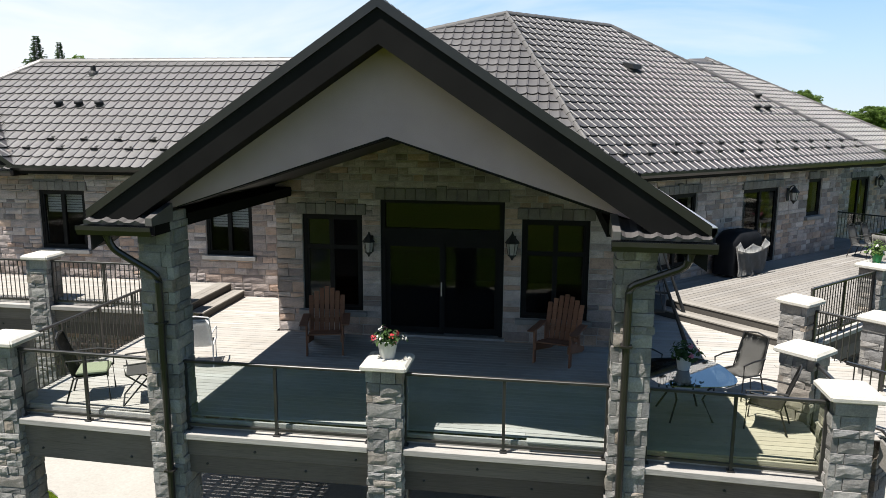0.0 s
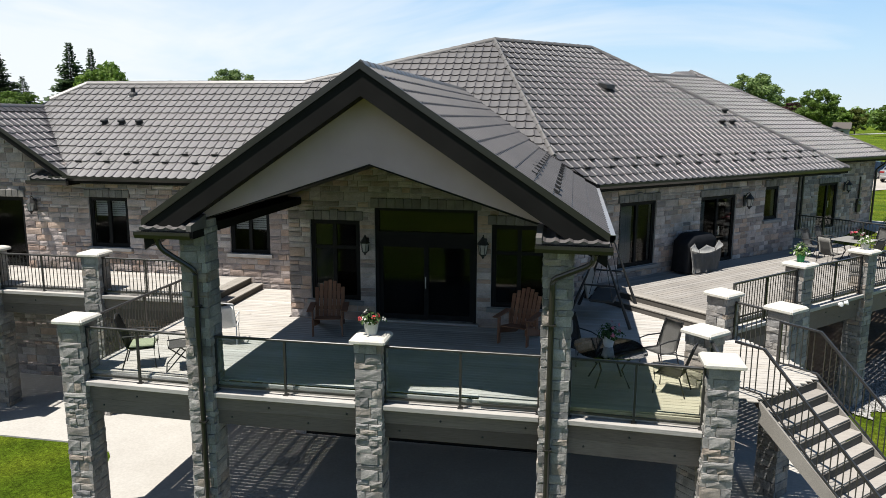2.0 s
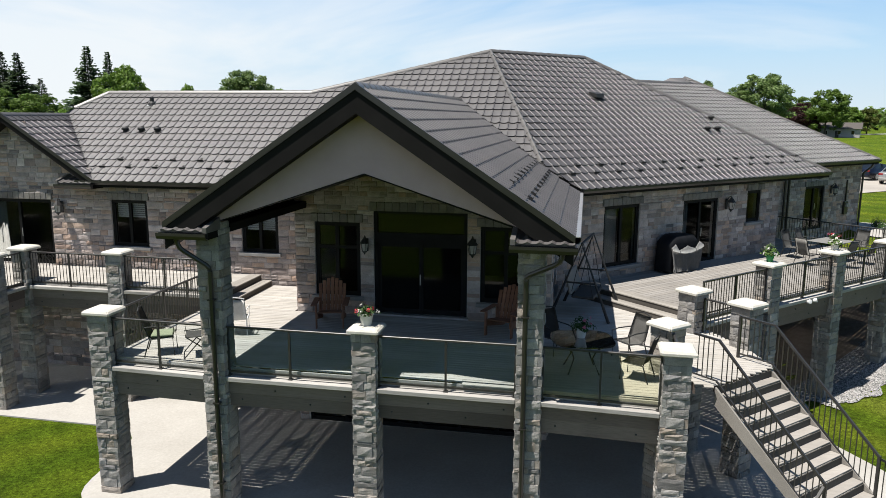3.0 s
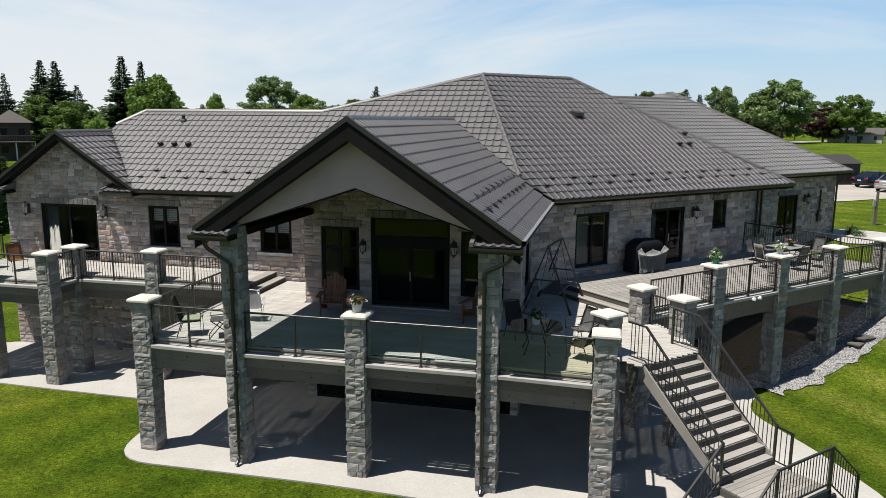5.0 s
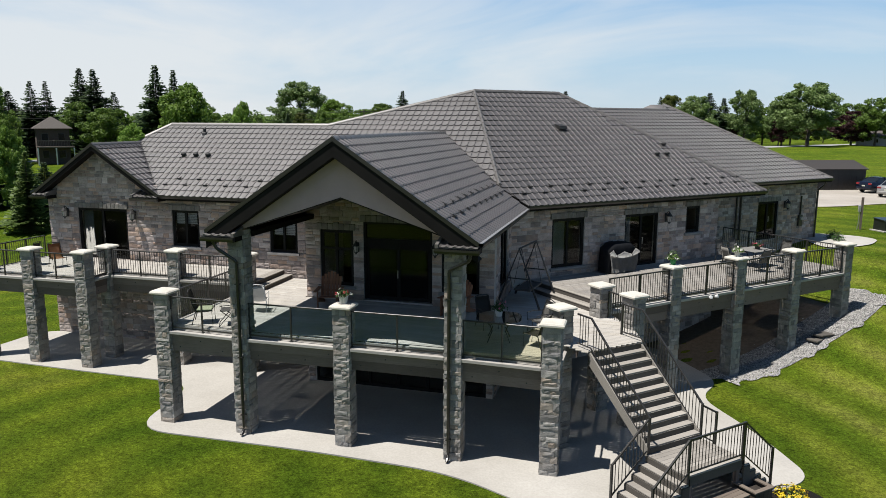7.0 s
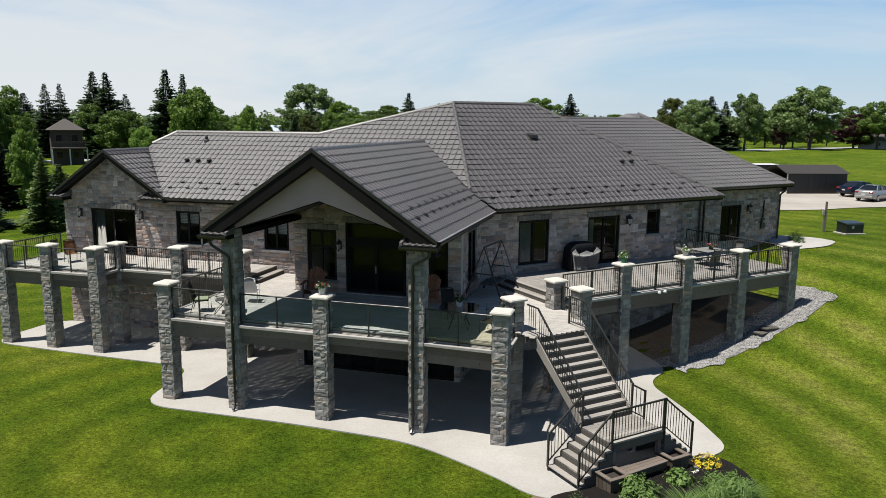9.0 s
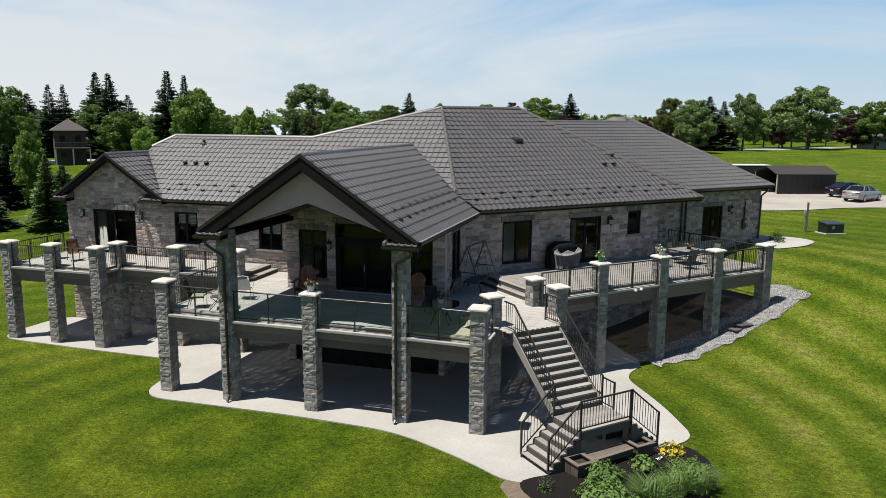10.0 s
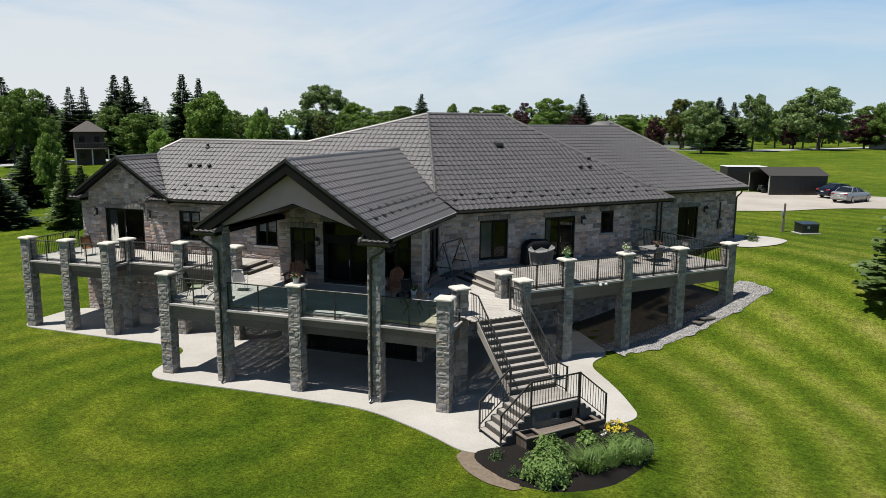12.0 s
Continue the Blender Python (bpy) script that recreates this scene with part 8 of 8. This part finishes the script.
def conifer(name, label, seed, mat, width=1.0, sparse=1.0):
    """A spruce ten metres high on its own origin, with whorls of drooping boughs."""
    r = np.random.default_rng(seed)
    t = thing(name, label, "tree", HOME, "trees")
    bm = bmesh.new()
    tube(bm, [(0, 0, -0.3), (0, 0, 5.0), (0, 0, 9.8)], 0.14, 7)
    for v in bm.verts:
        k = 1.05 - 0.1 * v.co.z
        v.co.x *= max(k, 0.08)
        v.co.y *= max(k, 0.08)
    part("trunk", bm, M_BARK, t)
    vs, fs = [], []
    z = 0.35
    while z < 9.9:
        reach = (2.45 * (1 - z / 10.0) ** 0.9 + 0.05) * width * r.uniform(0.66, 1.12)
        for k in range(max(4, int((5 + 4.5 * reach) * sparse))):
            a = r.uniform(0, 2 * math.pi)
            ln = reach * r.uniform(0.45, 1.15)
            zb = z + r.uniform(-0.12, 0.12)
            droop = r.uniform(0.12, 0.34)
            ca, sa = math.cos(a), math.sin(a)
            size = min(1.0, 0.34 + 0.5 * ln)
            m_ = max(2, int(ln / 0.17))
            for i in range(m_):
                q = (i + 0.8) / m_
                px, py, pz = ca * ln * q, sa * ln * q, zb - droop * ln * q + 0.22 * ln * q * q
                w = (0.30 * (1 - q) + 0.13) * size
                for side in (-1, 1):
                    b0 = len(vs)
                    ex, ey = px + (ca * 0.16 - side * sa * w / size) * size, py + (sa * 0.16 + side * ca * w / size) * size
                    dz = r.uniform(-0.16, 0.03) * size
                    vs += [(px - ca * 0.09 * size, py - sa * 0.09 * size, pz), (px + ca * 0.11 * size, py + sa * 0.11 * size, pz + 0.02), (ex, ey, pz + dz), (ex - ca * 0.17 * size, ey - sa * 0.17 * size, pz + dz - 0.04)]
                    fs.append((b0, b0 + 1, b0 + 2, b0 + 3))
        z += 0.40 - 0.020 * z
    mesh = bpy.data.meshes.new("crown")
    mesh.from_pydata(vs, [], fs)
    link("crown", mesh, mat, t)
    return t


M_OLIVE = leaf_material("olive_leaves", (0.075, 0.10, 0.015), (0.11, 0.135, 0.022), (0.15, 0.17, 0.04))
KINDS = {
    "broad": broadleaf("broadleaf_tree", "leafy green broadleaf tree beyond the lawn", 3, M_LEAF),
    "light": broadleaf("broadleaf_tree", "bright green young broadleaf tree", 4, M_LEAF_LIGHT, 0.85),
    "grey": broadleaf("maple_tree", "large silvery green maple beyond the lawn", 5, M_LEAF_GREY),
    "olive": broadleaf("broadleaf_tree", "olive green broadleaf tree by the road", 6, M_OLIVE),
    "red": broadleaf("maple_tree", "dark red leaved maple", 7, M_LEAF_RED),
    "spruce": conifer("spruce_tree", "dark green spruce with drooping boughs", 8, M_NEEDLE, 1.05, 3.0),
    "near": conifer("spruce_tree", "dense fresh green spruce on the lawn", 12, M_NEEDLE_LIGHT, 1.0, 3.6),
    "pine": conifer("pine_tree", "thin grey-green pine behind the trees", 9, M_NEEDLE, 0.95, 2.2),
}
NATURAL = {"broad": 8.2, "light": 7.2, "grey": 8.2, "olive": 8.2, "red": 8.2, "spruce": 2.2, "pine": 2.3, "near": 3.5}
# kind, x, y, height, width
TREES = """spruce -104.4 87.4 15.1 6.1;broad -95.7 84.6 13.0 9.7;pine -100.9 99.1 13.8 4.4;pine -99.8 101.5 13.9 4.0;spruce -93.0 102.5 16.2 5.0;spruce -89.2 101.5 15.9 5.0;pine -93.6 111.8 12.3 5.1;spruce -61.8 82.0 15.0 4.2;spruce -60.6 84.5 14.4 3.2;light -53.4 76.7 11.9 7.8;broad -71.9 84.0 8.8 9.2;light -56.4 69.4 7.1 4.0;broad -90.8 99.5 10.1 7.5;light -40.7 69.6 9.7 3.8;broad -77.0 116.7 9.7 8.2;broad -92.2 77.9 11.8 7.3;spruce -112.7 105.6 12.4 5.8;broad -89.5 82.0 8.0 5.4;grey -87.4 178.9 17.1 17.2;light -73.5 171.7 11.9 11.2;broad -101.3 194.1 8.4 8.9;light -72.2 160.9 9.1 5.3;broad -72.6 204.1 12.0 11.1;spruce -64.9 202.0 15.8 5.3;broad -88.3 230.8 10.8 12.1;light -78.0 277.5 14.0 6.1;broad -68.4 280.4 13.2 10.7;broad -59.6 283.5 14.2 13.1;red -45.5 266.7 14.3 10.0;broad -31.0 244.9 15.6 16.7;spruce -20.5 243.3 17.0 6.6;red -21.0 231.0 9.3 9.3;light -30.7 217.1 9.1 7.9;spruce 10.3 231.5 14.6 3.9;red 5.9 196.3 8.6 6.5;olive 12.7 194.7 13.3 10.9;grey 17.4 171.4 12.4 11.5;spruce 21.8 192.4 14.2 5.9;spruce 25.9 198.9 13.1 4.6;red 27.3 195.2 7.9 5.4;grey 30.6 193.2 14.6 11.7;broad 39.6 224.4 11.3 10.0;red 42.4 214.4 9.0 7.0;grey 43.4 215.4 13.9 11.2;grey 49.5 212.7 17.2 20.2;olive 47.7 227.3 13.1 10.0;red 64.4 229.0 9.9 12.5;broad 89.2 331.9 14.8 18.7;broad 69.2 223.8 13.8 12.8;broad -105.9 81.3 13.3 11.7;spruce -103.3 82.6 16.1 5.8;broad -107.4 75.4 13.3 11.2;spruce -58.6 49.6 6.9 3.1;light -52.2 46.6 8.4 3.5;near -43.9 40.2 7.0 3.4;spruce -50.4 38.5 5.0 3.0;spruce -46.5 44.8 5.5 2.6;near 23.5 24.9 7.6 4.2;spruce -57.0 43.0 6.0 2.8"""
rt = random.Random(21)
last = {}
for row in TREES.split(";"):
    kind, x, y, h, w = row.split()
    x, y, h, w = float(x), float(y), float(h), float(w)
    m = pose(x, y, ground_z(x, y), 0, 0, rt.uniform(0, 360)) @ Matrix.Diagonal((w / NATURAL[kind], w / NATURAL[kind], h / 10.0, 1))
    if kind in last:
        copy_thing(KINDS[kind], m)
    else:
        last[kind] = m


def tree_belt():
    """The rank of trees behind the road on the west and the hedge line to the north."""
    r = random.Random(11)
    for k in range(46):
        a = -66 + 47 * (k + r.uniform(-0.3, 0.3)) / 46
        d = r.uniform(150, 195)
        x, y = 12 + d * math.sin(radians(a)), -15 + d * math.cos(radians(a))
        if (x + 92) ** 2 + (y - 95) ** 2 < 130:
            continue
        kind = r.choice(("broad", "broad", "broad", "light", "olive", "spruce", "pine"))
        h = r.uniform(5.5, 9.0)
        w = h * r.uniform(0.7, 1.0) if kind not in ("spruce", "pine") else h * 0.34
        copy_thing(KINDS[kind], pose(x, y, ground_z(x, y), 0, 0, r.uniform(0, 360)) @ Matrix.Diagonal((w / NATURAL[kind], w / NATURAL[kind], h / 10.0, 1)))
    for k in range(34):
        a = -19 + 42 * (k + r.uniform(-0.3, 0.3)) / 34
        d = r.uniform(255, 330)
        x, y = 12 + d * math.sin(radians(a)), -15 + d * math.cos(radians(a))
        kind = r.choice(("broad", "broad", "light", "grey", "olive", "spruce"))
        h = r.uniform(6.0, 10.5)
        w = h * r.uniform(0.9, 1.3) if kind != "spruce" else h * 0.34
        copy_thing(KINDS[kind], pose(x, y, ground_z(x, y), 0, 0, r.uniform(0, 360)) @ Matrix.Diagonal((w / NATURAL[kind], w / NATURAL[kind], h / 10.0, 1)))


def far_woods():
    """Woods along the horizon, too far to tell one tree from another."""
    r = random.Random(5)
    lobes = []
    for a in np.linspace(-75, 62, 520):
        for dist, hh in ((330, 10), (460, 12), (640, 15)):
            if r.random() < 0.22 and dist < 400:
                continue
            d = dist * r.uniform(0.9, 1.12)
            x, y = 12 + d * math.sin(radians(a)), -15 + d * math.cos(radians(a))
            h = hh * r.uniform(0.45, 1.05)
            lobes.append((x, y, 3.2 + h * 0.55, h * 0.50))
    mesh = crown_mesh(lobes, 1.15, 1.6, 77)
    ob = link("far_woods", mesh, M_LEAF)
    tagged(ob, "mixed green woods along the horizon", "woods", "", "stuff")


far_woods()
tree_belt()
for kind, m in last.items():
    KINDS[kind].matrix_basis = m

# ---- overhead line along the left road ----
M_POLE = plain("utility_pole_wood", (0.10, 0.085, 0.07), (0.15, 0.13, 0.11), 0.9)
POLES = [(-150.0, 28.0), (-103.0, 88.0), (-56.0, 148.0), (-9.0, 205.0)]
tops = []
for x, y in POLES:
    t = thing("utility_pole", "weathered timber utility pole with a crossarm", "utility pole", pose(x, y, ground_z(x, y), 0, 0, 38), "utility poles")
    bm = bmesh.new()
    tube(bm, [(0, 0, -0.3), (0, 0, 9.2)], 0.14, 8)
    part("pole", bm, M_POLE, t)
    part("crossarm", boxes((-1.1, 1.1, -0.06, 0.06, 8.5, 8.65)), M_POLE, t)
    tops.append((x, y, ground_z(x, y)))
for off, z in ((-1.0, 8.7), (1.0, 8.7), (0.15, 7.4), (0.15, 5.6)):
    bm = bmesh.new()
    line = []
    for (x0, y0, z0), (x1, y1, z1) in zip(tops, tops[1:]):
        for k in range(9):
            q = k / 9
            line.append((x0 + (x1 - x0) * q + off * 0.79, y0 + (y1 - y0) * q - off * 0.61, z0 + (z1 - z0) * q + z - 4 * 1.0 * q * (1 - q)))
    tube(bm, line, 0.022, 4)
    tagged(part("power_line", bm, M_BLACK), "thin dark overhead power line", "power line", "power lines")
